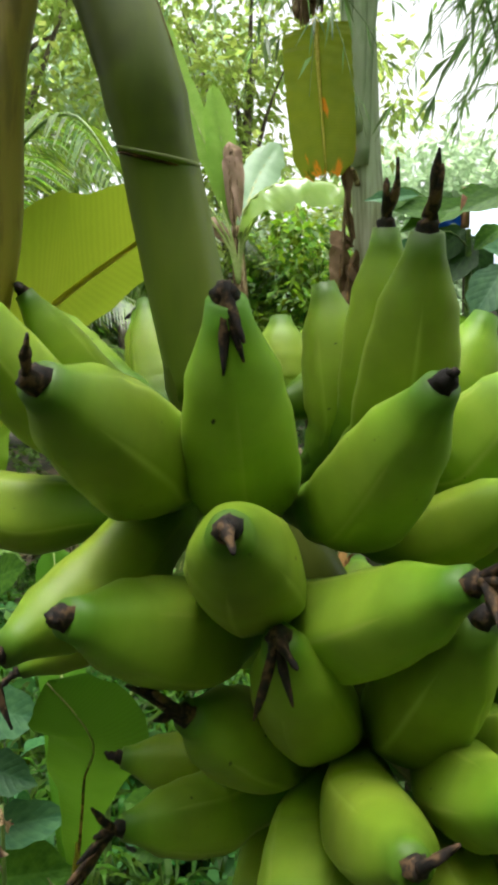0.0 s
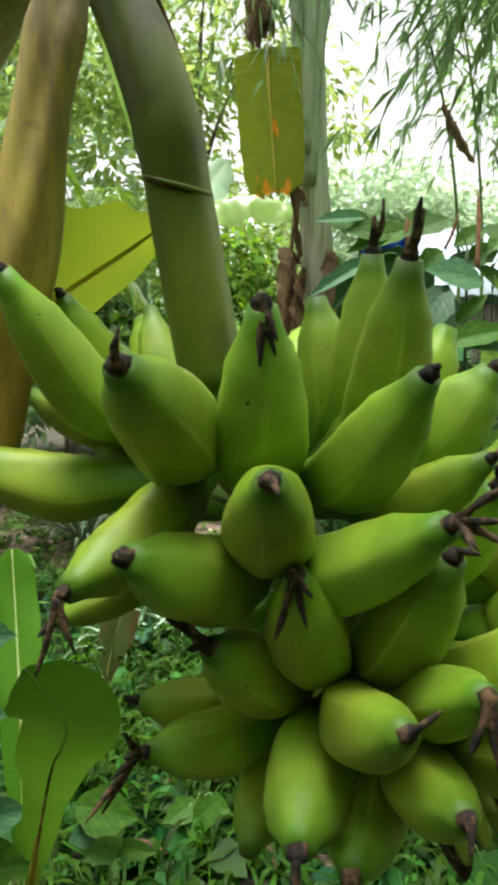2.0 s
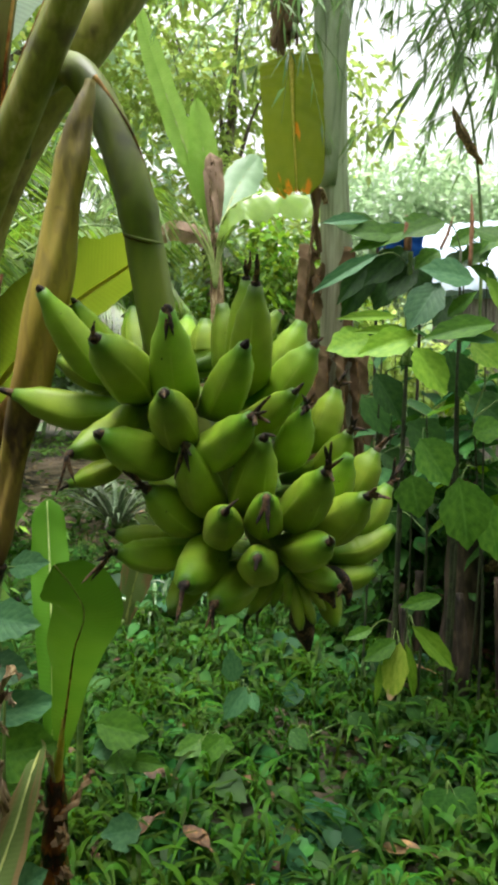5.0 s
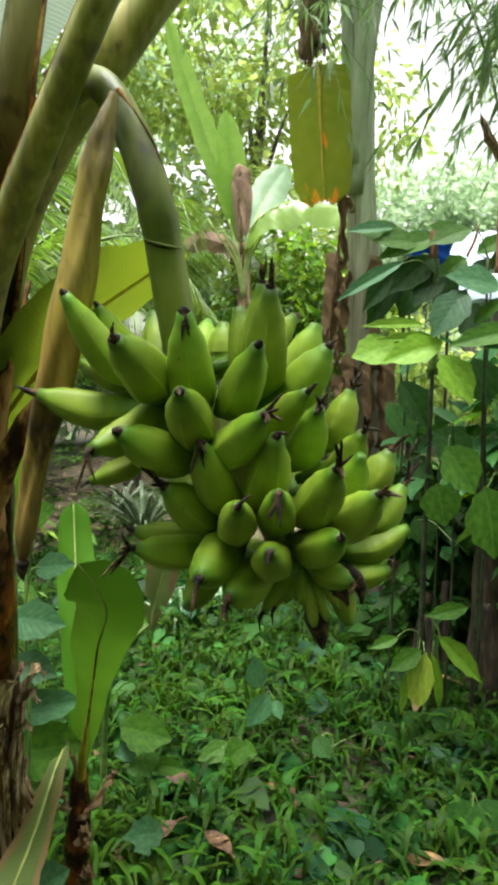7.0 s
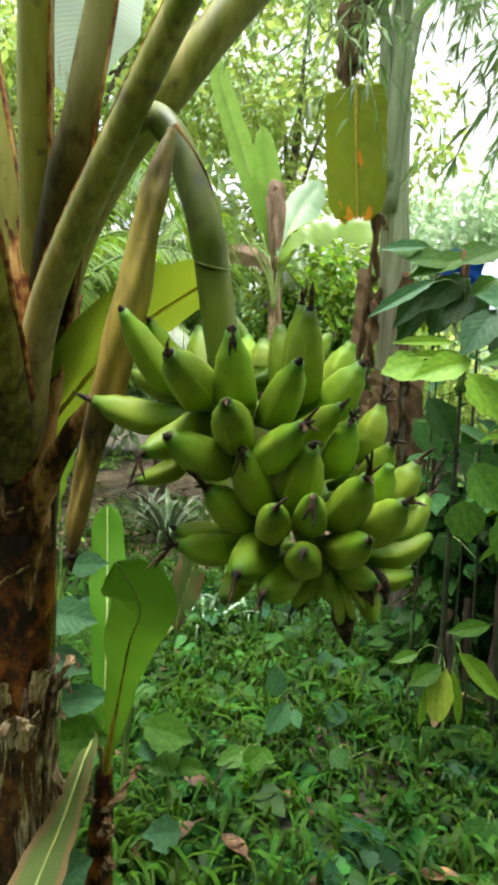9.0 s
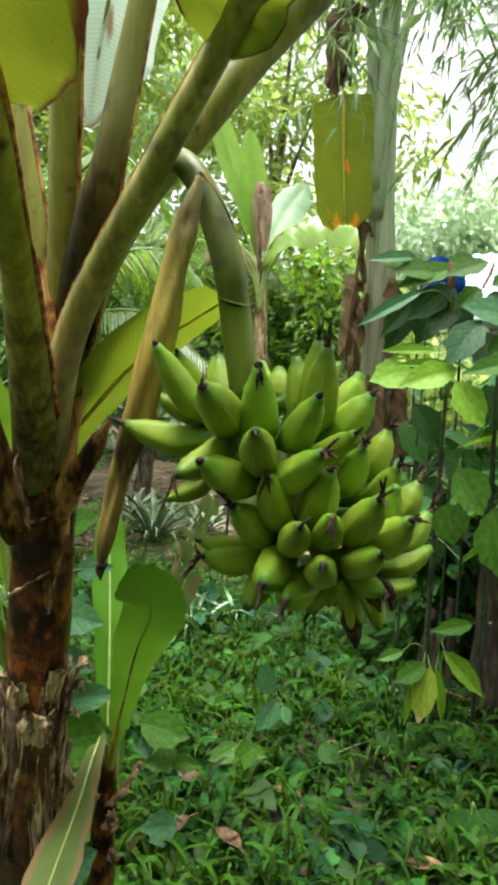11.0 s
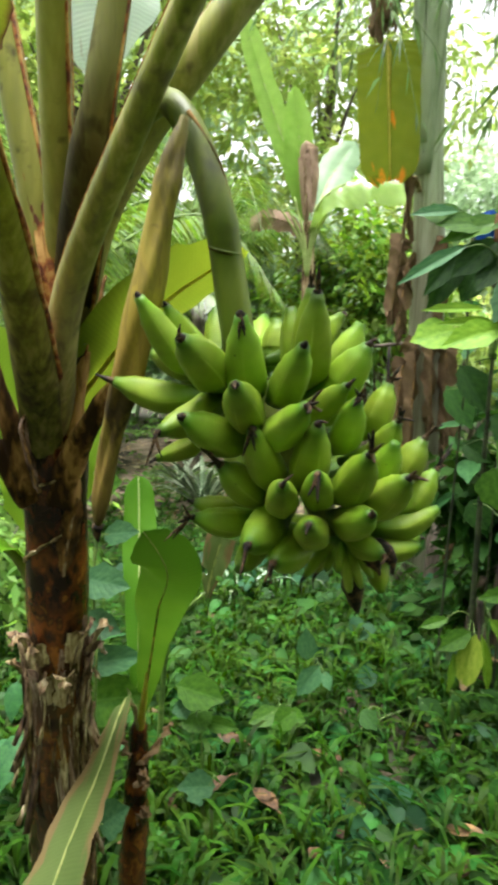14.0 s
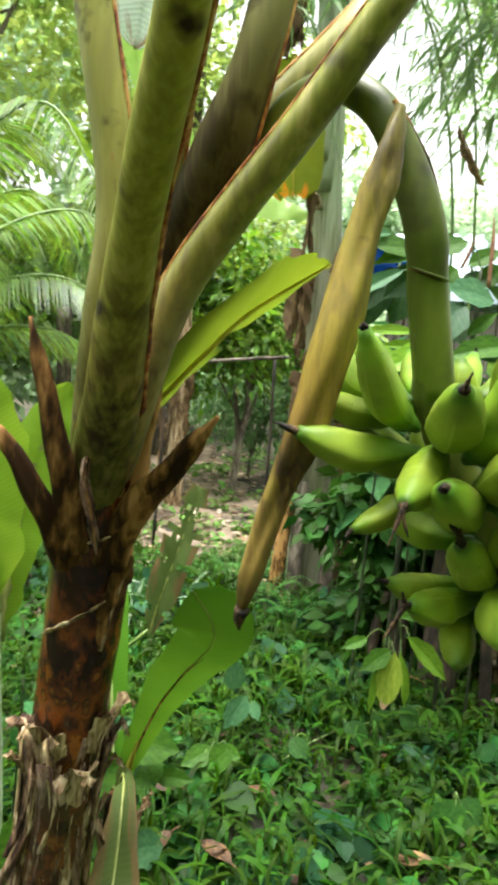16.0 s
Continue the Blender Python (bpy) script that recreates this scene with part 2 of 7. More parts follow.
PETIOLE_L = material("clasping_petiole_green", [(0.2, (0.06, 0.045, 0.012)), (0.42, (0.16, 0.165, 0.028)), (0.6, (0.26, 0.27, 0.045)), (0.8, (0.42, 0.36, 0.12))], 16, 0.42, 0.2, stretch=(2, 2, 0.2), spots=(16, 0.58, 0.7, (0.035, 0.022, 0.008)), spec=0.14, along=[(0.0, (0.02, 0.009, 0.004)), (0.22, (0.013, 0.007, 0.004)), (0.28, (0.04, 0.024, 0.009)), (0.37, (0.14, 0.105, 0.022)), (0.5, (0.25, 0.23, 0.035)), (0.7, (0.33, 0.335, 0.042)), (1.0, (0.38, 0.4, 0.045))], hold=0.62)
# dark lower end paints the shade behind the front petioles
PETIOLE_N = material("inner_petiole_green", [(0.15, (0.085, 0.10, 0.016)), (0.5, (0.17, 0.18, 0.03)), (0.85, (0.3, 0.29, 0.08))], 14, 0.42, 0.2, stretch=(1.6, 1.6, 0.25), spots=(22, 0.6, 0.72, (0.04, 0.028, 0.012)), spec=0.35, along=[(0.0, (0.02, 0.01, 0.004)), (0.22, (0.04, 0.026, 0.009)), (0.34, (0.12, 0.10, 0.028)), (0.55, (0.24, 0.225, 0.06)), (1.0, (0.36, 0.36, 0.085))], hold=0.6)
# waxy leaf; its near-white colour paints the sky's sheen over the green
WAXY_SHEEN = blade_material("waxy_leaf_sky_sheen", (0.5, 0.62, 0.54), (0.68, 0.75, 0.68), glow=0.36, rib=0.5, burn=((0.3, 0.2, 0.12), 0.98, 1.04), rough=0.3)
# near-black lower half is the shade between the petioles, painted along the length
PETIOLE_SHADED = material("petiole_shaded_green", [(0.2, (0.03, 0.02, 0.006)), (0.45, (0.1, 0.09, 0.025)), (0.6, (0.2, 0.19, 0.06)), (0.85, (0.08, 0.055, 0.018))], 14, 0.5, 0.25, stretch=(1.6, 1.6, 0.2), spec=0.1, along=[(0.0, (0.015, 0.008, 0.004)), (0.46, (0.01, 0.006, 0.003)), (0.56, (0.03, 0.02, 0.007)), (0.64, (0.1, 0.09, 0.03)), (0.75, (0.15, 0.15, 0.055)), (1.0, (0.18, 0.2, 0.045))], hold=0.8, spots=(14, 0.56, 0.68, (0.02, 0.012, 0.006)))
MARGIN = material("petiole_margin", [(0.3, (0.10, 0.025, 0.01)), (0.48, (0.3, 0.1, 0.025)), (0.7, (0.5, 0.29, 0.09))], 20, 0.7, 0.3)
STEM = material("pseudostem_brown", [(0.2, (0.006, 0.003, 0.002)), (0.5, (0.02, 0.008, 0.004)), (0.6, (0.18, 0.042, 0.008)), (0.67, (0.03, 0.012, 0.005)), (0.77, (0.36, 0.14, 0.02)), (0.9, (0.16, 0.04, 0.012))], 13, 0.24, 0.5, stretch=(1, 1, 0.45), spots=(11, 0.57, 0.7, (0.006, 0.003, 0.002)), spec=0.25, along=[(0.0, (0.14, 0.085, 0.045)), (0.36, (0.10, 0.05, 0.022)), (0.395, (0.02, 0.008, 0.004)), (0.435, (0.34, 0.10, 0.016)), (0.465, (0.015, 0.006, 0.003)), (0.50, (0.015, 0.007, 0.003)), (0.535, (0.26, 0.08, 0.016)), (0.58, (0.03, 0.011, 0.004)), (0.75, (0.015, 0.008, 0.003))], hold=0.45)
HUSK = material("dried_sheath", [(0.25, (0.04, 0.02, 0.01)), (0.42, (0.15, 0.085, 0.042)), (0.6, (0.3, 0.2, 0.115)), (0.8, (0.5, 0.39, 0.27))], 12, 0.85, 0.7, stretch=(3, 3, 0.3), vary=0.55)
SPIKE = material("withered_stalk", [(0.3, (0.028, 0.014, 0.005)), (0.5, (0.14, 0.07, 0.02)), (0.7, (0.36, 0.2, 0.07))], 16, 0.75, 0.5, stretch=(1, 1, 0.3), spec=0.12)
BLADE = blade_material("banana_blade", (0.06, 0.17, 0.008), (0.12, 0.26, 0.012), glow=0.24)
BLADE_YELLOW = blade_material("banana_blade_yellowed", (0.08, 0.13, 0.008), (0.15, 0.19, 0.012), glow=0.28, burn=((0.05, 0.016, 0.006), 0.86, 0.94), edges=1.0)
BLADE_OLD = blade_material("banana_blade_old", (0.12, 0.175, 0.012), (0.22, 0.26, 0.02), glow=0.55, burn=((0.6, 0.26, 0.015), 0.985, 1.015))
BLADE_BACKLIT = blade_material("banana_blade_backlit", (0.075, 0.135, 0.007), (0.135, 0.19, 0.012), glow=0.42, rib=0.01)
BLADE_PALE = blade_material("banana_blade_pale", (0.05, 0.088, 0.018), (0.10, 0.135, 0.04), glow=0.22, burn=((0.15, 0.105, 0.045), 0.74, 0.82), rough=0.6, edges=0.75)
BLADE_DRY = blade_material("banana_blade_dry", (0.16, 0.10, 0.07), (0.42, 0.3, 0.22), glow=0.35, rough=0.8)
BLADE_SHINE = blade_material("glossy_far_blade", (0.14, 0.26, 0.04), (0.24, 0.36, 0.07), glow=0.4, rough=0.2, spec=0.7, rib=0.02)
# dull pale green with the haze of distance mixed into the colour
BLADE_FAR = blade_material("haze_tinted_far_blade", (0.13, 0.22, 0.12), (0.2, 0.3, 0.17), glow=0.3, rough=0.4)
BLADE_DEAD = blade_material("banana_blade_dead", (0.03, 0.018, 0.009), (0.24, 0.16, 0.085), glow=0.2, rough=0.8)
MIDRIB_PALE = material("pale_midrib", [(0.3, (0.28, 0.38, 0.11)), (0.7, (0.4, 0.48, 0.18))], 12, 0.5, 0.1, glow=0.2)
MIDRIB_YELLOW = material("yellow_midrib", [(0.3, (0.4, 0.36, 0.04)), (0.7, (0.55, 0.48, 0.08))], 12, 0.5, 0.1, glow=0.3)
MIDRIB = material("midrib", [(0.3, (0.16, 0.2, 0.04)), (0.7, (0.26, 0.28, 0.08))], 12, 0.5, 0.1)
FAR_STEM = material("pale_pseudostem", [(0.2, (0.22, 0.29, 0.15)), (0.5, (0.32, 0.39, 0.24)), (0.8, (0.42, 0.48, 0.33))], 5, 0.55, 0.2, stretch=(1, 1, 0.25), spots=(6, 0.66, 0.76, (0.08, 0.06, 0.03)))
LEAF_SHRUB = material("shrub_leaf", [(0.2, (0.03, 0.11, 0.02)), (0.5, (0.045, 0.15, 0.028)), (0.8, (0.075, 0.2, 0.036))], 24, 0.5, 0.3, vary=0.35, glow=0.35, bump_size=0.004, spec=0.2)
LEAF_YOUNG = material("young_leaf", [(0.3, (0.07, 0.19, 0.012)), (0.7, (0.15, 0.3, 0.018))], 30, 0.5, 0.25, vary=0.2, glow=0.4, spec=0.2)
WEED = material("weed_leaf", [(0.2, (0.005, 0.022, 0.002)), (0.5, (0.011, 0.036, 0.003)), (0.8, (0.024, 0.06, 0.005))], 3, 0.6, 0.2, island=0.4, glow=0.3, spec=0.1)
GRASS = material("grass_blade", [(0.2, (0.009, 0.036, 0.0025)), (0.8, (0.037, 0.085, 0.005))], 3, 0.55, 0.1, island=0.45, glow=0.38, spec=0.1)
LEAF_BLUE = material("blue_green_leaf", [(0.2, (0.016, 0.07, 0.02)), (0.8, (0.045, 0.125, 0.035))], 24, 0.55, 0.3, vary=0.35, glow=0.25, bump_size=0.004, spec=0.15)
HEART = material("heart_weed_leaf", [(0.2, (0.01, 0.045, 0.008)), (0.8, (0.034, 0.1, 0.016))], 3, 0.6, 0.2, island=0.5, glow=0.3, spec=0.15)
BLUE_WEED = material("blue_green_weed", [(0.2, (0.008, 0.038, 0.013)), (0.8, (0.02, 0.07, 0.024))], 3, 0.6, 0.2, island=0.5, glow=0.25, spec=0.15)
MID_WEED = material("mid_green_weed", [(0.2, (0.014, 0.052, 0.006)), (0.8, (0.04, 0.105, 0.013))], 3, 0.6, 0.2, island=0.5, glow=0.3, spec=0.15)
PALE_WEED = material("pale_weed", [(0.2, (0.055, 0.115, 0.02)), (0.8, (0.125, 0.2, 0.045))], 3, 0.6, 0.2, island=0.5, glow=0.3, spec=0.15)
CROWN = material("tree_leaf", [(0.2, (0.08, 0.17, 0.035)), (0.8, (0.18, 0.3, 0.07))], 2, 0.6, 0.1, island=0.3, glow=0.58, spec=0.2)
# distance haze is put into the pale greens of these leaves and the hill
CROWN_HAZY = material("haze_tinted_tree_leaf", [(0.2, (0.18, 0.26, 0.06)), (0.8, (0.33, 0.42, 0.14))], 2, 0.6, 0.1, island=0.3, glow=0.6, spec=0.2)
CROWN_FAR = material("haze_tinted_far_leaf", [(0.2, (0.24, 0.34, 0.2)), (0.8, (0.35, 0.45, 0.29))], 2, 0.7, 0.1, island=0.12, glow=0.55, spec=0.1)
HILL = material("haze_tinted_hill", [(0.3, (0.2, 0.29, 0.17)), (0.7, (0.32, 0.42, 0.27))], 0.6, 0.9, 0.3, bump_size=0.1, spec=0.05)
CROWN_LIGHT = material("bush_leaf_yellowish", [(0.3, (0.06, 0.135, 0.02)), (0.6, (0.15, 0.25, 0.035))], 2, 0.5, 0.1, island=0.5, glow=0.45, spec=0.25)
# bamboo green made paler so the colour itself carries the haze
BAMBOO_LEAF = material("bamboo_leaf", [(0.3, (0.1, 0.18, 0.065)), (0.6, (0.18, 0.28, 0.105))], 3, 0.5, 0.1, island=0.4, glow=0.58)
PALM_LEAF = material("palm_leaflet", [(0.3, (0.045, 0.10, 0.016)), (0.6, (0.11, 0.185, 0.03))], 4, 0.36, 0.1, island=0.4, glow=0.4, spec=0.4)
BARK = material("bark", [(0.3, (0.045, 0.035, 0.025)), (0.55, (0.12, 0.095, 0.07)), (0.75, (0.2, 0.17, 0.13))], 9, 0.85, 0.8, stretch=(1, 1, 0.3), bump_size=0.01)
DARK_BARK = material("dark_brown_bark", [(0.3, (0.012, 0.009, 0.006)), (0.6, (0.045, 0.03, 0.02)), (0.8, (0.09, 0.06, 0.04))], 9, 0.8, 0.8, stretch=(1, 1, 0.3), bump_size=0.01)
SHRUB_STEM = material("shrub_stem", [(0.3, (0.012, 0.016, 0.007)), (0.7, (0.04, 0.05, 0.02))], 12, 0.7, 0.2)
GREEN_STALK = material("green_stalk", [(0.3, (0.05, 0.10, 0.02)), (0.7, (0.12, 0.19, 0.04))], 12, 0.5, 0.1)
SOIL = material("ground_soil", [(0.3, (0.012, 0.014, 0.006)), (0.5, (0.028, 0.025, 0.013)), (0.62, (0.055, 0.042, 0.024)), (0.78, (0.1, 0.075, 0.05))], 1.6, 0.95, 0.8, detail=9, fine=9, bump_size=0.02)
BARE = material("bare_pale_soil", [(0.25, (0.075, 0.055, 0.036)), (0.5, (0.15, 0.112, 0.078)), (0.75, (0.25, 0.19, 0.14))], 2.2, 0.95, 0.8, detail=9, fine=14, bump_size=0.02)
SACKING = material("white_sacking", [(0.3, (0.5, 0.5, 0.52)), (0.7, (0.72, 0.72, 0.75))], 9, 0.6, 0.4)
# blue-green undergrowth, lightened further to imitate haze
UNDER = material("undergrowth_blue_green", [(0.2, (0.09, 0.17, 0.075)), (0.8, (0.19, 0.3, 0.14))], 3, 0.55, 0.2, island=0.4, glow=0.55, spec=0.15)
# darker greens put the thicket's shade into the leaf colour
LEAF_SHADED = material("shaded_undergrowth_leaf", [(0.2, (0.015, 0.055, 0.01)), (0.8, (0.05, 0.12, 0.02))], 3, 0.55, 0.2, island=0.4, glow=0.3, spec=0.15)
LITTER_STREWN = material("strewn_litter", [(0.3, (0.12, 0.065, 0.035)), (0.55, (0.28, 0.18, 0.11)), (0.8, (0.45, 0.35, 0.26))], 3, 0.8, 0.3, island=0.55)
LITTER = material("fallen_leaf", [(0.3, (0.045, 0.024, 0.009)), (0.6, (0.11, 0.06, 0.02)), (0.8, (0.2, 0.115, 0.035))], 18, 0.75, 0.4, vary=0.4, glow=0.1)
PALE_LITTER = material("pale_litter", [(0.3, (0.2, 0.15, 0.1)), (0.6, (0.4, 0.32, 0.24)), (0.8, (0.55, 0.48, 0.4))], 14, 0.8, 0.5, vary=0.3)
ROOF = material("painted_sheet_roof", [(0.3, (0.4, 0.5, 0.62)), (0.7, (0.56, 0.65, 0.77))], 1.2, 0.35, 0.1, spec=0.6)
PLANK = material("weathered_wall", [(0.3, (0.1, 0.085, 0.075)), (0.5, (0.2, 0.175, 0.155)), (0.75, (0.3, 0.27, 0.24))], 3, 0.8, 0.4, stretch=(4, 4, 0.3))
TARP = material("blue_tarp", [(0.3, (0.008, 0.06, 0.34)), (0.7, (0.015, 0.11, 0.5))], 6, 0.6, 0.4, bump_size=0.01, spec=0.15, glow=0.25)
# brown foot, pale green above; the upper part lightened to imitate haze
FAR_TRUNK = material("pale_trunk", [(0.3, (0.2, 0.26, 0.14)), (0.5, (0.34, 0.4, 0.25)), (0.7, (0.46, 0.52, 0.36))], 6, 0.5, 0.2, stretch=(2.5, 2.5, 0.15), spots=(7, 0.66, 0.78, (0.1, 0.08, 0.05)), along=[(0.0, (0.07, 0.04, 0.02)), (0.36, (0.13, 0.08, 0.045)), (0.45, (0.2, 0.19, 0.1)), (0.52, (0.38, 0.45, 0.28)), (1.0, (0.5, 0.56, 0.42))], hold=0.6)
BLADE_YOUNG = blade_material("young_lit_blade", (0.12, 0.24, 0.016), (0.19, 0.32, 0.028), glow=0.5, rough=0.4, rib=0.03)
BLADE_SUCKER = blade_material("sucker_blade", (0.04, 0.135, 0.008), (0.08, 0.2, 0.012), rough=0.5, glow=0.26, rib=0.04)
# far leaf green, paled to imitate haze over the plant
BLADE_HAZY = blade_material("haze_paled_blade", (0.16, 0.32, 0.05), (0.3, 0.46, 0.11), glow=0.55, rough=0.3)
RED_SHOOT = material("red_brown_shoot", [(0.3, (0.16, 0.06, 0.03)), (0.7, (0.3, 0.14, 0.075))], 20, 0.6, 0.2)



def vein_material(name, dark, light, glow=0.35, rough=0.5, dry=None):
    """A shrub leaf: pale midrib and slanting side veins that follow the leaf, mottled green, seen through against the light."""
    m = bpy.data.materials.new(name)
    m.use_nodes = True
    n, l = m.node_tree.nodes, m.node_tree.links
    bsdf = n["Principled BSDF"]

    def calc(op, a, b=0.0, c=0.0):
        k = n.new("ShaderNodeMath")
        k.operation = op
        for slot, val in zip(k.inputs, (a, b, c)):
            if isinstance(val, float):
                slot.default_value = val
            else:
                l.new(val, slot)
        return k.outputs[0]

    def span(val, lo, hi, to_lo=0.0, to_hi=1.0):
        k = n.new("ShaderNodeMapRange")
        for slot, num in zip(("From Min", "From Max", "To Min", "To Max"), (lo, hi, to_lo, to_hi)):
            k.inputs[slot].default_value = num
        l.new(val, k.inputs["Value"])
        return k.outputs[0]

    def blend_colour(fac, a, b):
        k = n.new("ShaderNodeMix")
        k.data_type = "RGBA"
        l.new(fac, k.inputs["Factor"])
        for slot, val in (("A", a), ("B", b)):
            if isinstance(val, tuple):
                k.inputs[slot].default_value = (*val, 1)
            else:
                l.new(val, k.inputs[slot])
        return k.outputs["Result"]

    tc = n.new("ShaderNodeTexCoord")
    sep = n.new("ShaderNodeSeparateXYZ")
    l.new(tc.outputs["UV"], sep.inputs[0])
    away = calc("ABSOLUTE", calc("SUBTRACT", sep.outputs["Y"], 0.5))
    saw = calc("FRACT", calc("SUBTRACT", calc("MULTIPLY", sep.outputs["X"], 8.0), calc("MULTIPLY", away, 5.2)))
    line = calc("ABSOLUTE", calc("SUBTRACT", saw, 0.5))
    vein = calc("MAXIMUM", span(line, 0.06, 0.0), span(away, 0.035, 0.012))
    mott = n.new("ShaderNodeTexNoise")
    mott.inputs["Scale"].default_value, mott.inputs["Detail"].default_value = 7.0, 6.0
    l.new(tc.outputs["Object"], mott.inputs["Vector"])
    colour = blend_colour(span(mott.outputs["Fac"], 0.35, 0.65), dark, light)
    hsv = n.new("ShaderNodeHueSaturation")
    l.new(colour, hsv.inputs["Color"])
    l.new(span(n.new("ShaderNodeObjectInfo").outputs["Random"], 0.0, 1.0, 0.75, 1.25), hsv.inputs["Value"])
    colour = blend_colour(calc("MULTIPLY", vein, 0.2), hsv.outputs["Color"], tuple(min(1.0, 1.6 * c + 0.03) for c in light))
    if dry:
        edge = calc("ADD", sep.outputs["X"], calc("MULTIPLY", mott.outputs["Fac"], 0.3))
        colour = blend_colour(span(edge, 0.98, 1.02), colour, dry)
    l.new(colour, bsdf.inputs["Base Color"])
    bsdf.inputs["Roughness"].default_value = rough
    bsdf.inputs["Specular IOR Level"].default_value = 0.2
    b = n.new("ShaderNodeBump")
    b.inputs["Strength"].default_value, b.inputs["Distance"].default_value = 0.25, 0.002
    l.new(span(line, 0.0, 0.3), b.inputs["Height"])
    l.new(b.outputs["Normal"], bsdf.inputs["Normal"])
    thin = n.new("ShaderNodeBsdfTranslucent")
    tint = n.new("ShaderNodeHueSaturation")
    tint.inputs["Hue"].default_value, tint.inputs["Value"].default_value = 0.485, 1.5
    l.new(colour, tint.inputs["Color"])
    l.new(tint.outputs["Color"], thin.inputs["Color"])
    both = n.new("ShaderNodeMixShader")
    both.inputs["Fac"].default_value = glow
    l.new(bsdf.outputs[0], both.inputs[1])
    l.new(thin.outputs[0], both.inputs[2])
    l.new(both.outputs[0], n["Material Output"].inputs["Surface"])
    return m


VEIN_LIME = vein_material("lime_shrub_leaf", (0.10, 0.22, 0.015), (0.17, 0.31, 0.025), 0.4)
VEIN_GREEN = vein_material("green_shrub_leaf", (0.03, 0.098, 0.008), (0.065, 0.16, 0.014), 0.42)
VEIN_PALE = vein_material("greyish_shrub_leaf", (0.03, 0.095, 0.04), (0.06, 0.145, 0.058), 0.3, 0.4)
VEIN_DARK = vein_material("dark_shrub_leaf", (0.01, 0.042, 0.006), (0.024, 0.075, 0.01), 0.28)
VEIN_YELLOW = vein_material("yellowing_shrub_leaf", (0.14, 0.22, 0.02), (0.24, 0.3, 0.04), 0.4, 0.5, (0.5, 0.33, 0.2))


# ---- shape helpers ----
def part(name, verts, faces, mat, parent=None, label="", uv=None, smooth=True):
    """One mesh object, under its thing or part where a parent is given. uv: one pair a vertex."""
    me = bpy.data.meshes.new(name)
    me.from_pydata([tuple(v) for v in verts], [], [tuple(f) for f in faces])
    me.materials.append(mat)
    if smooth:
        me.polygons.foreach_set("use_smooth", [True] * len(me.polygons))
    if uv is not None:
        layer = me.uv_layers.new(name="uv")
        idx = np.empty(len(me.loops), dtype=np.int32)
        me.loops.foreach_get("vertex_index", idx)
        layer.data.foreach_set("uv", np.asarray(uv, dtype=np.float32)[idx].ravel())
    me.update()
    ob = new(name, me)
    if parent:
        ob.parent = parent
    if label:
        ob["label"] = label
    return ob


def thing(name, label, category, group="", at=(0, 0, 0)):
    """An Empty that parents the parts of one thing. The parts are given in world places."""
    ob = tagged(new(name), label, category, group)
    ob.empty_display_size = 0.05
    return ob


def smooth_path(points, n):
    """A Catmull-Rom curve through the points, at n even steps."""
    p = [Vector(v) for v in points]
    p = [p[0] * 2 - p[1]] + p + [p[-1] * 2 - p[-2]]
    out = []
    for k in range(n):
        s = k / (n - 1) * (len(p) - 3)
        i = min(int(s), len(p) - 4)
        t = s - i
        a, b, c, d = p[i:i + 4]
        out.append(0.5 * ((2 * b) + (c - a) * t + (2 * a - 5 * b + 4 * c - d) * t * t + (3 * b - a - 3 * c + d) * t ** 3))
    return out


def frames_along(path, hint=Vector((0.31, 0.17, 0.93))):
    """Tangent, side and up at each point of a path, without twist."""
    out, side = [], None
    for i, p in enumerate(path):
        tan = (path[min(i + 1, len(path) - 1)] - path[max(i - 1, 0)]).normalized()
        if side is None:
            side = tan.cross(hint)
            if side.length < 0.05:
                side = tan.cross(Vector((1, 0, 0)))
            side.normalize()
        else:
            side = (side - tan * side.dot(tan)).normalized()
        out.append((tan, side, side.cross(tan).normalized()))
    return out


def tube(path, radius, seg=12, section=None, hint=Vector((0.31, 0.17, 0.93)), cap=True):
    """Verts, faces and uv of a tube. radius(u) and section(u, angle) shape it."""
    verts, faces, uv = [], [], []
    fr = frames_along(path, hint)
    n = len(path)
    for i, (p, (tan, side, up)) in enumerate(zip(path, fr)):
        u = i / (n - 1)
        for k in range(seg):
            a = 2 * math.pi * k / seg
            r = radius(u) * (section(u, a) if section else 1.0)
            verts.append(p + side * (r * math.cos(a)) + up * (r * math.sin(a)))
            uv.append((u, k / seg))
    for i in range(n - 1):
        for k in range(seg):
            k2 = (k + 1) % seg
            faces.append((i * seg + k, i * seg + k2, (i + 1) * seg + k2, (i + 1) * seg + k))
    if cap:
        for i, flip in ((0, True), (n - 1, False)):
            verts.append(path[i])
            uv.append((i / (n - 1), 0.5))
            c = len(verts) - 1
            for k in range(seg):
                k2 = (k + 1) % seg
                faces.append((i * seg + k2, i * seg + k, c) if flip else (i * seg + k, i * seg + k2, c))
    return verts, faces, uv


def join(*pieces):
    verts, faces, uv = [], [], []
    for v, f, t in pieces:
        o = len(verts)
        verts += list(v)
        faces += [tuple(i + o for i in g) for g in f]
        uv += list(t)
    return verts, faces, uv


def profile(*knots):
    """A function of u that runs smoothly through (u, value) knots."""
    xs, ys = [k[0] for k in knots], [k[1] for k in knots]

    def at(u):
        for i in range(len(xs) - 1):
            if u <= xs[i + 1]:
                t = max(0.0, (u - xs[i]) / (xs[i + 1] - xs[i]))
                t = t * t * (3 - 2 * t)
                return ys[i] + (ys[i + 1] - ys[i]) * t
        return ys[-1]
    return at


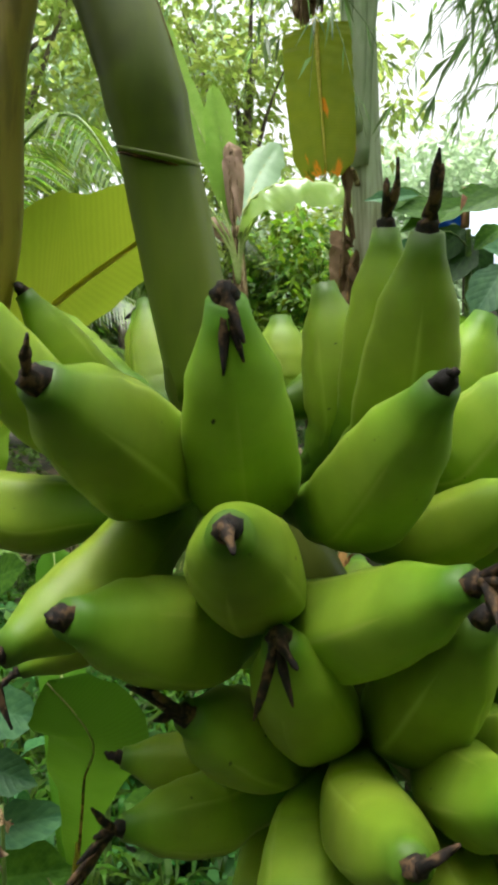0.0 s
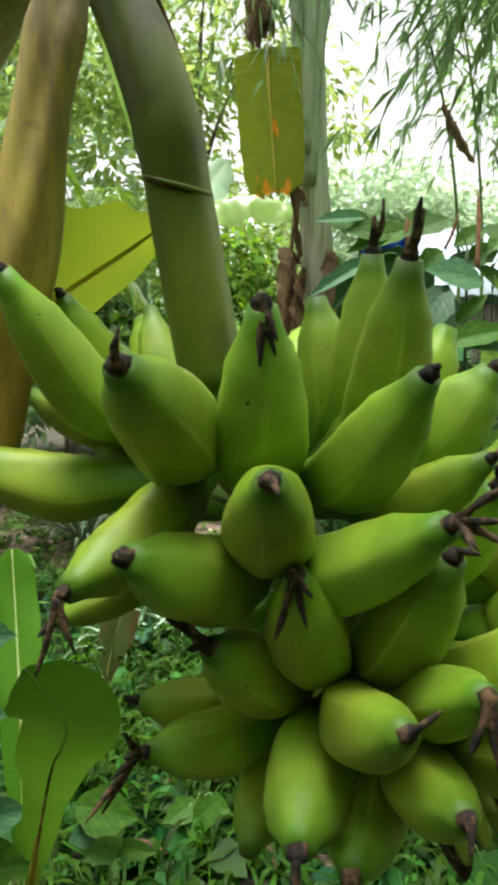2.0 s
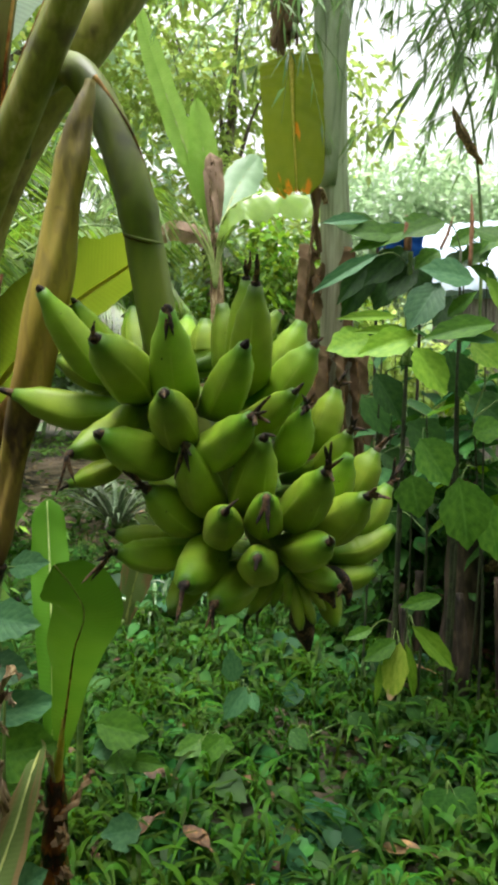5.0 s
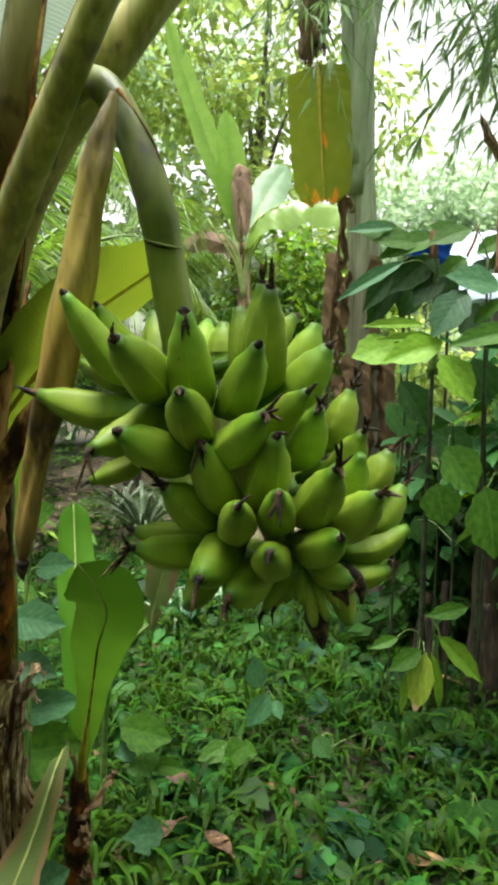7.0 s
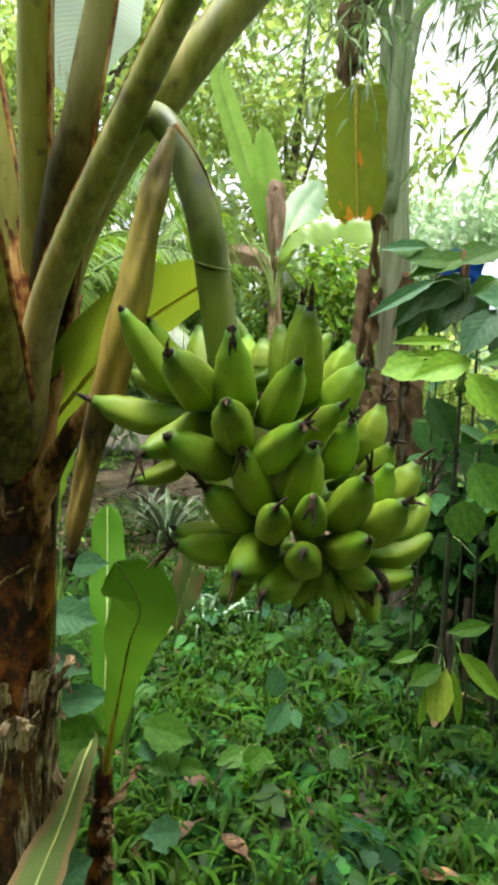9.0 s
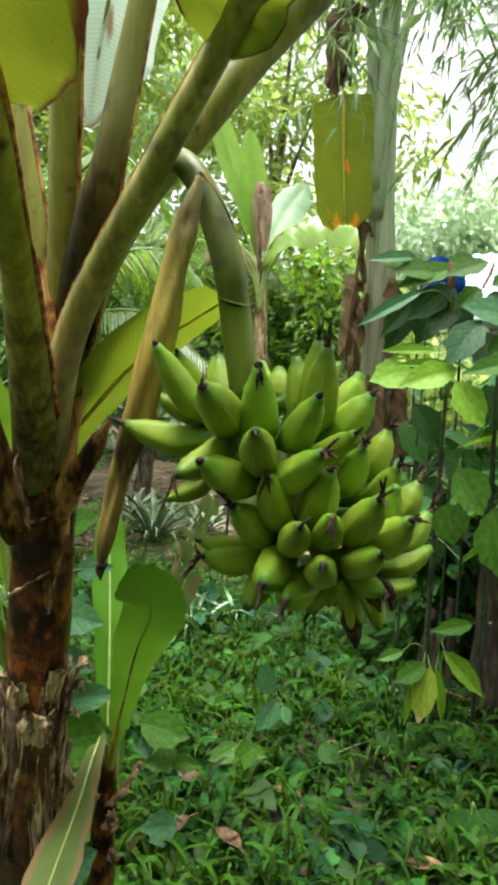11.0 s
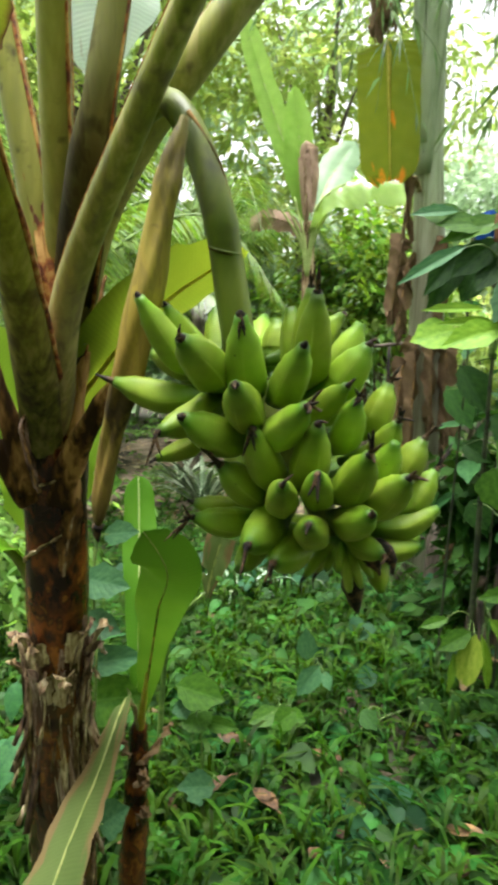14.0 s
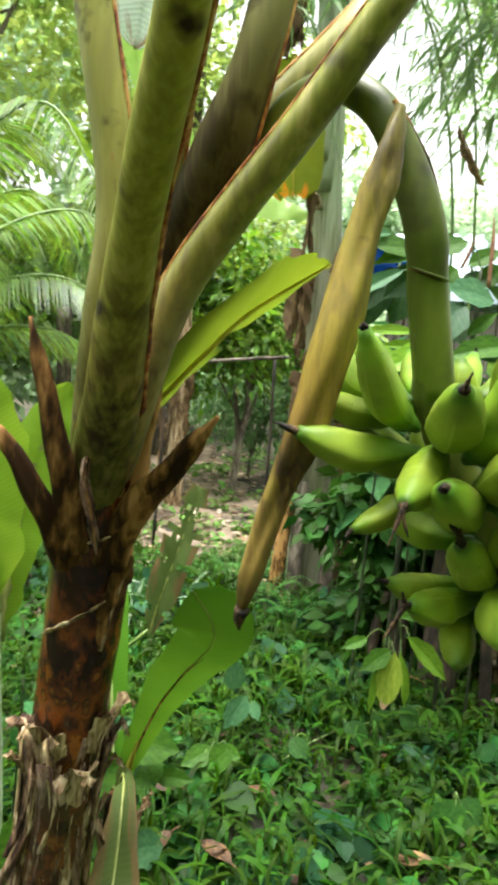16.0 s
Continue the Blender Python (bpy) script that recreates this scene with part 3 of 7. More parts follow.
def blade(points, width, rows=26, cols=7, fold=0.25, droop=0.25, wave=0.012, tears=0.0, seed=0, normal=Vector((0, 0, 1)), ragged=0.0, lop=1.0):
    """A banana leaf blade along a midrib: two halves, folded up or drooping from the rib, with a waved and torn edge."""
    rnd = random.Random(seed)
    path = smooth_path(points, rows)
    verts, faces, uv = [], [], []
    gaps = [rnd.random() < tears for _ in range(rows)]
    for i, p in enumerate(path):
        u = i / (rows - 1)
        tan = (path[min(i + 1, rows - 1)] - path[max(i - 1, 0)]).normalized()
        side = tan.cross(normal)
        side = side.normalized() if side.length > 0.02 else Vector((1, 0, 0))
        up = side.cross(tan).normalized()
        w = width(u)
        whole = w
        for k in range(-cols, cols + 1):
            s = k / cols
            w = whole * (lop if s < 0 else 1.0)
            lift = fold * abs(s) * w - droop * s * s * w
            lift += wave * abs(s) * math.sin(u * 23 + 2.1 * s + seed) + wave * 0.5 * math.sin(u * 61 + 5 * s)
            edge = 1.0 + ((0.05 if wave > 0.006 else 0.012) * math.sin(u * 47 + seed * 3 + s) if abs(k) == cols else 0)
            verts.append(p + side * (s * w * edge) + up * lift + tan * (0.25 * w * abs(s) + (ragged * rnd.uniform(-1, 0.4) if u > 0.93 else 0.0)))
            uv.append((u, 0.5 + 0.5 * s))
    m = 2 * cols + 1
    for i in range(rows - 1):
        for k in range(m - 1):
            if gaps[i] and (k < cols - 1 or k > cols):
                far = k if k < cols else m - 2 - k
                if far < rnd.randint(2, cols - 1):
                    continue
            faces.append((i * m + k, i * m + k + 1, (i + 1) * m + k + 1, (i + 1) * m + k))
    return verts, faces, uv


LEAF_WIDTH = profile((0, 0.05), (0.12, 0.6), (0.4, 1.0), (0.75, 0.85), (0.93, 0.45), (1, 0.04))


def leaf_part(name, points, half, mat, parent, rib=0.008, label="", rib_mat=None, **how):
    """A banana leaf blade with its midrib as a piece under it."""
    shape = how.pop("shape", LEAF_WIDTH)
    rib_side = how.pop("rib_side", -0.5)
    v, f, t = blade(points, lambda u: half * shape(u), **how)
    ob = part(name, v, f, mat, parent, label, t)
    path = smooth_path(points, 18)
    nrm = how.get("normal", Vector((0, 0, 1)))
    path = [p + nrm.normalized() * (rib * rib_side) for p in path]
    v, f, t = tube(path, lambda u: rib * (1 - 0.85 * u) + 0.0008, 7)
    part("midrib", v, f, rib_mat or MIDRIB, ob, "", t)
    return ob


# ---- banana bunch ----
def remnant(kind, tip, way, r, rnd):
    """The dried flower at a fruit's end: a dark knob, with wisps or a long thorn where it has kept them."""
    pieces = []
    if kind in "ksdhwu":
        pts = [tip - way * 0.002, tip + way * r * 0.14, tip + way * r * 0.28]
        pieces.append(tube(smooth_path(pts, 6), profile((0, r * 0.24), (0.5, r * 0.21), (1, r * 0.11)), 9,
                           lambda u, a: 1 + 0.18 * math.sin(3 * a + 7 * u) + 0.1 * math.sin(7 * a)))
    if kind == "l":
        pts = [tip - way * 0.002, tip + way * 0.012, tip + way * 0.024 + Vector((0, 0, 0.001))]
        pieces.append(tube(smooth_path(pts, 6), profile((0, r * 0.26), (0.3, r * 0.2), (1, 0.0006)), 7))
    number = {"k": 1, "w": 5, "d": 2, "h": 3, "s": 1, "u": 2}.get(kind, 0)
    for _ in range(number):
        aside = Vector((rnd.uniform(-1, 1), rnd.uniform(-1, 0.3), rnd.uniform(-1, 0.6)))
        long = {"k": 0.009, "s": 0.008, "d": 0.026, "h": 0.026, "w": 0.027, "u": 0.027}[kind] * rnd.uniform(0.5, 1.1)
        start = tip + way * r * 0.25
        drop = Vector((0, 0, -1)) if kind in "dh" else way if kind == "u" else (way * 0.8 + Vector((0, 0, rnd.uniform(-0.9, 0.5))))
        mid = start + drop * long * 0.5 + aside * 0.004
        end = start + drop * long + aside * (0.004 if kind == "u" else 0.01)
        thick = rnd.uniform(0.7, 1.2)
        pieces.append(tube(smooth_path([start, mid, end], 9), profile((0, 0.0024 * thick), (0.5, 0.0018), (0.8, 0.0014 * thick), (1, 0.0005)), 6, lambda u, a, k=thick: 1 + 0.25 * math.sin(2 * a + 9 * u + 7 * k)))
    return join(*pieces) if pieces else None


def banana(bunch, tip, butt, r, kind, axis, seed, aside=(0, 0, 0)):
    """One fruit: a plump, five-ridged body on a short stalk, curved upwards, narrowed to a neck, with its dried flower."""
    rnd = random.Random(seed)
    tip, butt = Vector(tip), Vector(butt)
    if butt.y - tip.y > 0.06:
        butt = tip.lerp(butt, 0.96)
    chord = tip - butt
    root = butt - chord.normalized() * 0.012
    root = root.lerp(Vector(axis), 0.3)
    out = (tip - Vector(axis))
    out.z = 0
    sag = out.normalized() * 0.5 - Vector((0, 0, 1))
    sag -= chord.normalized() * sag.dot(chord.normalized())
    bend = chord.length * 0.085
    mid = butt.lerp(tip, 0.45) + sag.normalized() * bend if sag.length > 0.05 else butt.lerp(tip, 0.45)
    mid = mid + Vector(aside)
    r *= 0.95
    low = butt.lerp(mid, 0.45) + (sag.normalized() * bend * 0.25 if sag.length > 0.05 else Vector())
    path = smooth_path([root, low, mid, tip], 24)
    girth = profile((0, 0.34), (0.1, 0.5), (0.24, 0.84), (0.42, 1.03), (0.6, 1.07), (0.75, 1.01), (0.86, 0.83), (0.92, 0.6), (0.96, 0.42), (1.0, 0.33))
    turn = rnd.uniform(0, 6.28)
    ridge = lambda u, a: 1 + 0.065 * math.sin(math.pi * u) ** 0.7 * (1 - 1.57 * abs(math.sin(2.5 * a + turn))) + 0.025 * math.cos(3 * a + turn * 2)
    v, f, t = tube(path, lambda u: r * girth(u), 40, ridge)
    t = [(a, min(1.0, abs(math.sin(2.5 * 2 * math.pi * b + turn)) + 2.5 * max(0.0, abs(a - 0.55) - 0.28))) for a, b in t]
    ob = part("banana", v, f, SKIN, bunch, "", t)
    end = remnant(kind, tip, (path[-1] - path[-3]).normalized(), r, rnd)
    if end:
        part("dried_flower", *end[:2], DRY_DARK, ob, "", end[2])
    return ob


HAND_1 = [
    ((-0.033, 0.871, 1.720), (0.030, 0.930, 1.640), 0.0182, "s"),
    ((-0.017, 0.930, 1.716), (0.033, 0.960, 1.656), 0.0149, "s"),
    ((-0.049, 0.980, 1.660), (0.023, 0.970, 1.642), 0.0162, "n"),
    ((0.023, 1.030, 1.722), (0.047, 0.985, 1.648), 0.0154, "n"),
    ((0.033, 0.803, 1.674), (0.058, 0.890, 1.630), 0.0232, "k", (0.003, 0, 0.007)),
    ((0.089, 0.821, 1.700), (0.094, 0.900, 1.613), 0.0216, "h"),
    ((0.109, 1.000, 1.709), (0.105, 0.985, 1.651), 0.0188, "n"),
    ((0.129, 0.940, 1.720), (0.135, 0.950, 1.628), 0.0189, "n"),
    ((0.154, 0.905, 1.739), (0.144, 0.940, 1.637), 0.0183, "u"),
    ((0.163, 0.865, 1.729), (0.150, 0.930, 1.626), 0.0205, "u"),
    ((0.155, 0.806, 1.672), (0.124, 0.890, 1.614), 0.0195, "k"),
    ((0.212, 0.950, 1.705), (0.168, 0.950, 1.632), 0.0202, "n"),
]
HAND_2 = [
    ((0.221, 0.900, 1.678), (0.174, 0.930, 1.624), 0.0222, "s"),
    ((-0.075, 0.918, 1.624), (0.022, 0.930, 1.612), 0.0195, "l"),
    ((0.005, 0.832, 1.576), (0.058, 0.910, 1.618), 0.0195, "d"),
    ((-0.017, 0.905, 1.536), (0.039, 0.930, 1.569), 0.0132, "s"),
    ((0.033, 0.820, 1.594), (0.094, 0.905, 1.568), 0.0224, "k"),
    ((0.091, 0.791, 1.631), (0.099, 0.880, 1.588), 0.0207, "k", (0.0, 0, 0.005)),
    ((0.162, 0.795, 1.614), (0.110, 0.890, 1.572), 0.0193, "w"),
    ((0.200, 0.850, 1.634), (0.150, 0.910, 1.600), 0.0160, "s"),
    ((0.212, 0.870, 1.618), (0.190, 0.920, 1.561), 0.0182, "w"),
    ((0.249, 0.940, 1.637), (0.219, 0.940, 1.575), 0.0182, "w"),
    ((0.259, 0.905, 1.595), (0.227, 0.940, 1.546), 0.0173, "w"),
]
HAND_3 = [
    ((0.106, 0.825, 1.585), (0.131, 0.900, 1.519), 0.0201, "h"),
    ((0.173, 0.820, 1.594), (0.155, 0.900, 1.517), 0.0211, "k"),
    ((0.225, 0.801, 1.569), (0.197, 0.890, 1.513), 0.0207, "w"),
    ((0.293, 0.940, 1.574), (0.254, 0.950, 1.521), 0.0198, "w"),
    ((0.256, 0.885, 1.574), (0.231, 0.930, 1.517), 0.0176, "n"),
    ((0.269, 0.850, 1.541), (0.225, 0.910, 1.497), 0.0215, "w"),
    ((0.312, 0.960, 1.535), (0.263, 0.950, 1.482), 0.0190, "w"),
    ((0.317, 0.950, 1.491), (0.251, 0.940, 1.465), 0.0170, "n"),
    ((0.231, 0.806, 1.509), (0.199, 0.890, 1.485), 0.0189, "k"),
    ((0.069, 0.855, 1.541), (0.120, 0.915, 1.503), 0.0216, "w"),
    ((0.027, 0.920, 1.484), (0.095, 0.935, 1.479), 0.0165, "s"),
    ((0.036, 0.880, 1.475), (0.100, 0.920, 1.471), 0.0183, "w"),
]
HAND_4 = [
    ((0.143, 0.778, 1.538), (0.137, 0.880, 1.506), 0.0178, "k"),
    ((0.176, 0.785, 1.549), (0.175, 0.890, 1.512), 0.0173, "h"),
    ((0.170, 0.785, 1.499), (0.175, 0.890, 1.474), 0.0186, "k"),
    ((0.108, 0.815, 1.466), (0.130, 0.900, 1.486), 0.0226, "d"),
    ((0.090, 0.880, 1.417), (0.112, 0.930, 1.451), 0.0168, "n"),
    ((0.134, 0.825, 1.446), (0.164, 0.900, 1.462), 0.0213, "d"),
    ((0.251, 0.880, 1.448), (0.214, 0.920, 1.461), 0.0148, "s"),
    ((0.298, 0.940, 1.447), (0.243, 0.940, 1.442), 0.0158, "n"),
    ((0.256, 0.930, 1.388), (0.238, 0.940, 1.436), 0.0139, "n"),
]

bunch = thing("banana_bunch", "large bunch of unripe green bananas with dried dark tips", "banana bunch")
AXIS = [Vector((0.055, 0.958, 1.73)), Vector((0.076, 0.962, 1.64)), Vector((0.135, 0.955, 1.55)), Vector((0.185, 0.945, 1.47)), Vector((0.217, 0.932, 1.41))]


def axis_at(z):
    for a, b in zip(AXIS, AXIS[1:]):
        if z >= b.z:
            return a.lerp(b, min(1.0, max(0.0, (a.z - z) / (a.z - b.z))))
    return AXIS[-1]


stalk_path = smooth_path([AXIS[0], *AXIS[1:]], 26)
v, f, t = tube(stalk_path, profile((0, 0.0185), (0.25, 0.019), (0.6, 0.018), (1, 0.011)), 16, lambda u, a: 1 + 0.1 * min(1, 5 * u) * math.sin(u * 46) + 0.05 * min(1, 5 * u) * math.sin(4 * a))
part("fruit_stalk", v, f, PEDUNCLE, bunch, "dark green fruit stalk", t)
count = 0
for hand in (HAND_1, HAND_2, HAND_3, HAND_4):
    for tip, butt, r, kind, *aside in hand:
        count += 1
        banana(bunch, tip, butt, r, kind, axis_at(butt[2]), count, *aside)
# the far side of the hands
for row, (z, n, lean) in enumerate(((1.66, 5, 0.75), (1.59, 5, 0.55), (1.52, 5, 0.35), (1.45, 4, 0.0))):
    for k in range(n):
        count += 1
        a = radians(18 + 144 * (k + 0.5 * (row % 2) * 0.6) / (n - 1 + 0.3))
        c = axis_at(z)
        way = Vector((math.cos(a), math.sin(a), 0))
        tip = c + way * 0.125 + Vector((0, 0, 0.09 * lean - 0.01))
        banana(bunch, tip, c + way * 0.05, 0.0185, "s", c, count)
# undeveloped fingers and the withered end of the stalk
finger_path = [((0.203, 0.9, 1.418), 0.0062), ((0.217, 0.895, 1.397), 0.0075), ((0.231, 0.9, 1.402), 0.0068), ((0.188, 0.905, 1.418), 0.006), ((0.244, 0.925, 1.408), 0.006), ((0.2, 0.94, 1.41), 0.006)]
for tip, r in finger_path:
    top = Vector((0.206, 0.928, 1.452))
    path = smooth_path([top, top.lerp(Vector(tip), 0.5) + Vector((0, -0.006, 0.003)), Vector(tip)], 10)
    v, f, t = tube(path, lambda u, r=r: r * profile((0, 0.5), (0.5, 1.0), (0.85, 0.8), (1, 0.35))(u), 10)
    part("small_banana", v, f, SKIN, bunch, "thin undeveloped green finger", t)
for tip, r in (((0.145, 0.905, 1.425), 0.0085), ((0.165, 0.9, 1.41), 0.008), ((0.178, 0.935, 1.405), 0.007)):
    top = Vector((0.204, 0.925, 1.45))
    path = smooth_path([top, top.lerp(Vector(tip), 0.5) + Vector((0, -0.004, 0.008)), Vector(tip)], 10)
    v, f, t = tube(path, lambda u, r=r: r * profile((0, 0.6), (0.5, 1.0), (0.85, 0.8), (1, 0.3))(u), 10)
    part("small_banana", v, f, SKIN, bunch, "", t)
    v, f, t = tube(smooth_path([Vector(tip), Vector(tip) + Vector((-0.004, 0, -0.008)), Vector(tip) + Vector((-0.003, -0.002, -0.02))], 6), profile((0, 0.0025), (1, 0.0008)), 6)
    part("withered_flower", v, f, DRY_DARK, bunch, "", t)
for k, pts in enumerate(([(0.222, 0.925, 1.45), (0.245, 0.905, 1.452), (0.262, 0.9, 1.44), (0.264, 0.9, 1.422)], [(0.22, 0.92, 1.444), (0.24, 0.9, 1.438), (0.25, 0.898, 1.42)])):
    v, f, t = tube(smooth_path(pts, 12), profile((0, 0.006), (0.5, 0.009), (1, 0.002)), 9, lambda u, a: 1 + 0.25 * math.sin(3 * a + 9 * u))
    part("withered_bract", v, f, DRY_DARK, bunch, "", t)
v, f, t = tube(smooth_path([(0.216, 0.932, 1.415), (0.222, 0.93, 1.392), (0.229, 0.928, 1.362)], 10), profile((0, 0.009), (0.4, 0.0125), (0.8, 0.008), (1, 0.002)), 10, lambda u, a: 1 + 0.15 * math.sin(4 * a + 5 * u))
part("withered_end", v, f, DRY_DARK, bunch, "withered dark brown stalk end", t)

# ---- the fruiting plant ----
plant = thing("banana_plant", "fruiting banana plant with brown pseudostem, green petioles and withered stubs", "banana plant")
STEM_LINE = [(-0.41, 1.62, -0.02), (-0.385, 1.53, 0.45), (-0.345, 1.40, 0.92), (-0.318, 1.335, 1.16), (-0.303, 1.285, 1.34), (-0.29, 1.24, 1.47), (-0.277, 1.195, 1.57), (-0.262, 1.15, 1.65)]
stem_path = smooth_path(STEM_LINE, 60)
v, f, t = tube(stem_path, profile((0, 0.088), (0.143, 0.074), (0.286, 0.064), (0.43, 0.058), (0.57, 0.056), (0.71, 0.057), (0.857, 0.046), (1, 0.028)), 28,
               lambda u, a: 1 + 0.04 * math.sin(3 * a + 9 * u) + 0.02 * math.sin(11 * a + 31 * u) + 0.025 * math.sin(29 * u + 2 * math.cos(a)))
part("pseudostem", v, f, STEM, plant, "smooth dark brown and rust pseudostem", t)


def stem_at(z):
    for a, b in zip(stem_path, stem_path[1:]):
        if b.z >= z:
            return a.lerp(b, (z - a.z) / (b.z - a.z))
    return stem_path[-1]


# dried sheath strips round the lower stem and ragged collars
rnd = random.Random(4)
for k in range(110):
    top = rnd.uniform(0.25, 1.08) if k > 54 else rnd.uniform(0.98, 1.12)
    long = rnd.uniform(0.16, 0.45)
    a0 = rnd.uniform(0, 2 * math.pi)
    wide = rnd.uniform(0.05, 0.2)
    verts, faces, uv = [], [], []
    rows = 8
    for i in range(rows):
        u = i / (rows - 1)
        c = stem_at(max(0.0, top - long * u))
        swell = 0.054 + 0.016 * max(0.0, 1.1 - c.z) + 0.002 + 0.006 * (k % 5) / 4 + rnd.uniform(0, 0.002) + (0.012 * (0.2 - u) * 5 * (k % 3 == 0) if u < 0.2 else 0) + 0.09 * (k % 3 == 0) * max(0, u - 0.65)
        for j in range(4):
            a = a0 + (j / 3 - 0.5) * 2 * wide * (1 - 0.5 * u) + 0.12 * math.sin(5 * u + k)
            verts.append(c + Vector((math.cos(a), math.sin(a), 0)) * (swell + 0.004 * math.sin(j * 2 + 6 * u)) + Vector((0, 0, rnd.uniform(-0.008, 0.008))))
            uv.append((u, j / 3))
    for i in range(rows - 1):
        for j in range(3):
            faces.append((i * 4 + j, i * 4 + j + 1, i * 4 + 5 + j, i * 4 + 4 + j))
    strip = part("dried_sheath", verts, faces, HUSK, plant, "peeling papery brown sheath strip" if k == 0 else "", uv)
    thick = strip.modifiers.new("thickness", "SOLIDIFY")
    thick.thickness = 0.0018
# ragged diagonal sheath edges on the upper stem
for z0, rise, start, turns, wide in ((1.27, 0.09, -2.6, 2.1, 0.007), (1.36, 0.08, 2.2, 2.0, 0.006), (1.42, 0.03, -2.2, 1.6, 0.005)):
    verts, faces, uv = [], [], []
    for i in range(22):
        u = i / 21
        z = z0 + rise * u
        a = start + turns * u
        c = stem_at(z)
        for j, off in enumerate((0.0, 1.0)):
            ragged = 0.4 + 0.6 * abs(math.sin(i * 2.3 + z0 * 40))
            verts.append(c + Vector((math.cos(a), math.sin(a), 0)) * (0.0575 + 0.007 * off * ragged) + Vector((0, 0, wide * off * ragged)))
            uv.append((u, off))
    for i in range(21):
        faces.append((2 * i, 2 * i + 1, 2 * i + 3, 2 * i + 2))
    edge = part("sheath_edge", verts, faces, HUSK, plant, "", uv)
    thick = edge.modifiers.new("thickness", "SOLIDIFY")
    thick.thickness = 0.002


def channel(depth):
    """A petiole's section: round below, hollowed on its upper side."""
    return lambda u, a: 1 - depth * math.exp(-((a - math.pi / 2) / 0.5) ** 2)


def petiole(points, r0, r1, mat, label="", seg=20, depth=0.55, flare=1.35, hint=Vector((0.31, 0.17, 0.93)), girth=None, edge=0.0032):
    path = smooth_path(points, 36)
    girth = girth or profile((0, r0 * flare), (0.22, r0), (1, r1))
    v, f, t = tube(path, girth, seg, channel(depth), hint)
    ob = part("petiole", v, f, mat, plant, label, t)
    fr = frames_along(path, hint)
    lines = []
    for sgn in (0.72, math.pi - 0.72):
        rim = []
        for i, (p, (tan, side, up)) in enumerate(zip(path, fr)):
            u = i / (len(path) - 1)
            r = girth(u)
            rim.append(p + side * (r * 0.98 * math.cos(sgn)) + up * (r * 0.98 * math.sin(sgn)))
        lines.append(tube(rim, lambda u: edge * (1 + 0.3 * math.sin(40 * u) * math.sin(17 * u)) * (1 - 0.5 * u), 6))
    j = join(*lines)
    part("petiole_margin", j[0], j[1], MARGIN, ob, "rusty dry petiole edge", j[2])
    return ob


pet_a = petiole([(-0.29, 1.25, 1.42), (-0.262, 1.19, 1.55), (-0.233, 1.13, 1.655), (-0.216, 1.105, 1.715), (-0.19, 1.08, 1.775), (-0.143, 1.035, 1.845), (-0.088, 0.985, 1.918), (-0.032, 0.945, 2.003), (0.048, 0.89, 2.12), (0.13, 0.83, 2.24)], 0.0245, 0.017, PETIOLE, flare=1.2, hint=Vector((-0.7, 0.7, 0.3)))
pet_l = petiole([(-0.302, 1.265, 1.38), (-0.29, 1.215, 1.5), (-0.278, 1.167, 1.577), (-0.266, 1.116, 1.634), (-0.258, 1.07, 1.699), (-0.248, 1.018, 1.758), (-0.238, 0.97, 1.809), (-0.222, 0.89, 1.865), (-0.20, 0.79, 1.935), (-0.185, 0.66, 2.02), (-0.17, 0.5, 2.12)], 0.0225, 0.016, PETIOLE_L, hint=Vector((0.6, 0.7, 0.3)), girth=profile((0, 0.03), (0.1, 0.044), (0.2, 0.039), (0.3, 0.035), (0.4, 0.0315), (0.5, 0.0272), (0.62, 0.0235), (1, 0.016)), edge=0.0065)
pet_m = petiole([(-0.305, 1.26, 1.45), (-0.30, 1.22, 1.6), (-0.285, 1.16, 1.74), (-0.277, 1.14, 1.872), (-0.315, 1.127, 2.08), (-0.36, 1.12, 2.3)], 0.03, 0.024, PETIOLE_N, flare=1.1, hint=Vector((1, 0.3, 0)), edge=0.005)
pet_n = petiole([(-0.285, 1.27, 1.4), (-0.265, 1.23, 1.6), (-0.243, 1.17, 1.745), (-0.228, 1.12, 1.86), (-0.212, 1.06, 2.01), (-0.19, 0.99, 2.2)], 0.029, 0.025, PETIOLE_N, flare=1.1, hint=Vector((1, 0.3, 0)), edge=0.005)
pet_d = petiole([(-0.275, 1.24, 1.52), (-0.243, 1.2, 1.68), (-0.2, 1.13, 1.805), (-0.162, 1.06, 1.9), (-0.133, 1.02, 1.99), (-0.112, 1.01, 2.1), (-0.09, 1.0, 2.22)], 0.041, 0.026, PETIOLE_SHADED, "broad dark petiole clasping the fruit stalk, base painted in shade", depth=0.35, girth=profile((0, 0.038), (0.35, 0.04), (0.5, 0.035), (0.68, 0.025), (1, 0.02)), hint=Vector((1, 0.3, 0)))
pet_b = petiole([(-0.235, 1.18, 1.68), (-0.183, 1.13, 1.833), (-0.115, 1.1, 1.948), (-0.034, 1.075, 2.041), (0.043, 1.075, 2.14), (0.138, 1.08, 2.247)], 0.028, 0.025, PETIOLE, flare=1.0, hint=Vector((-0.7, 0.7, 0.3)))

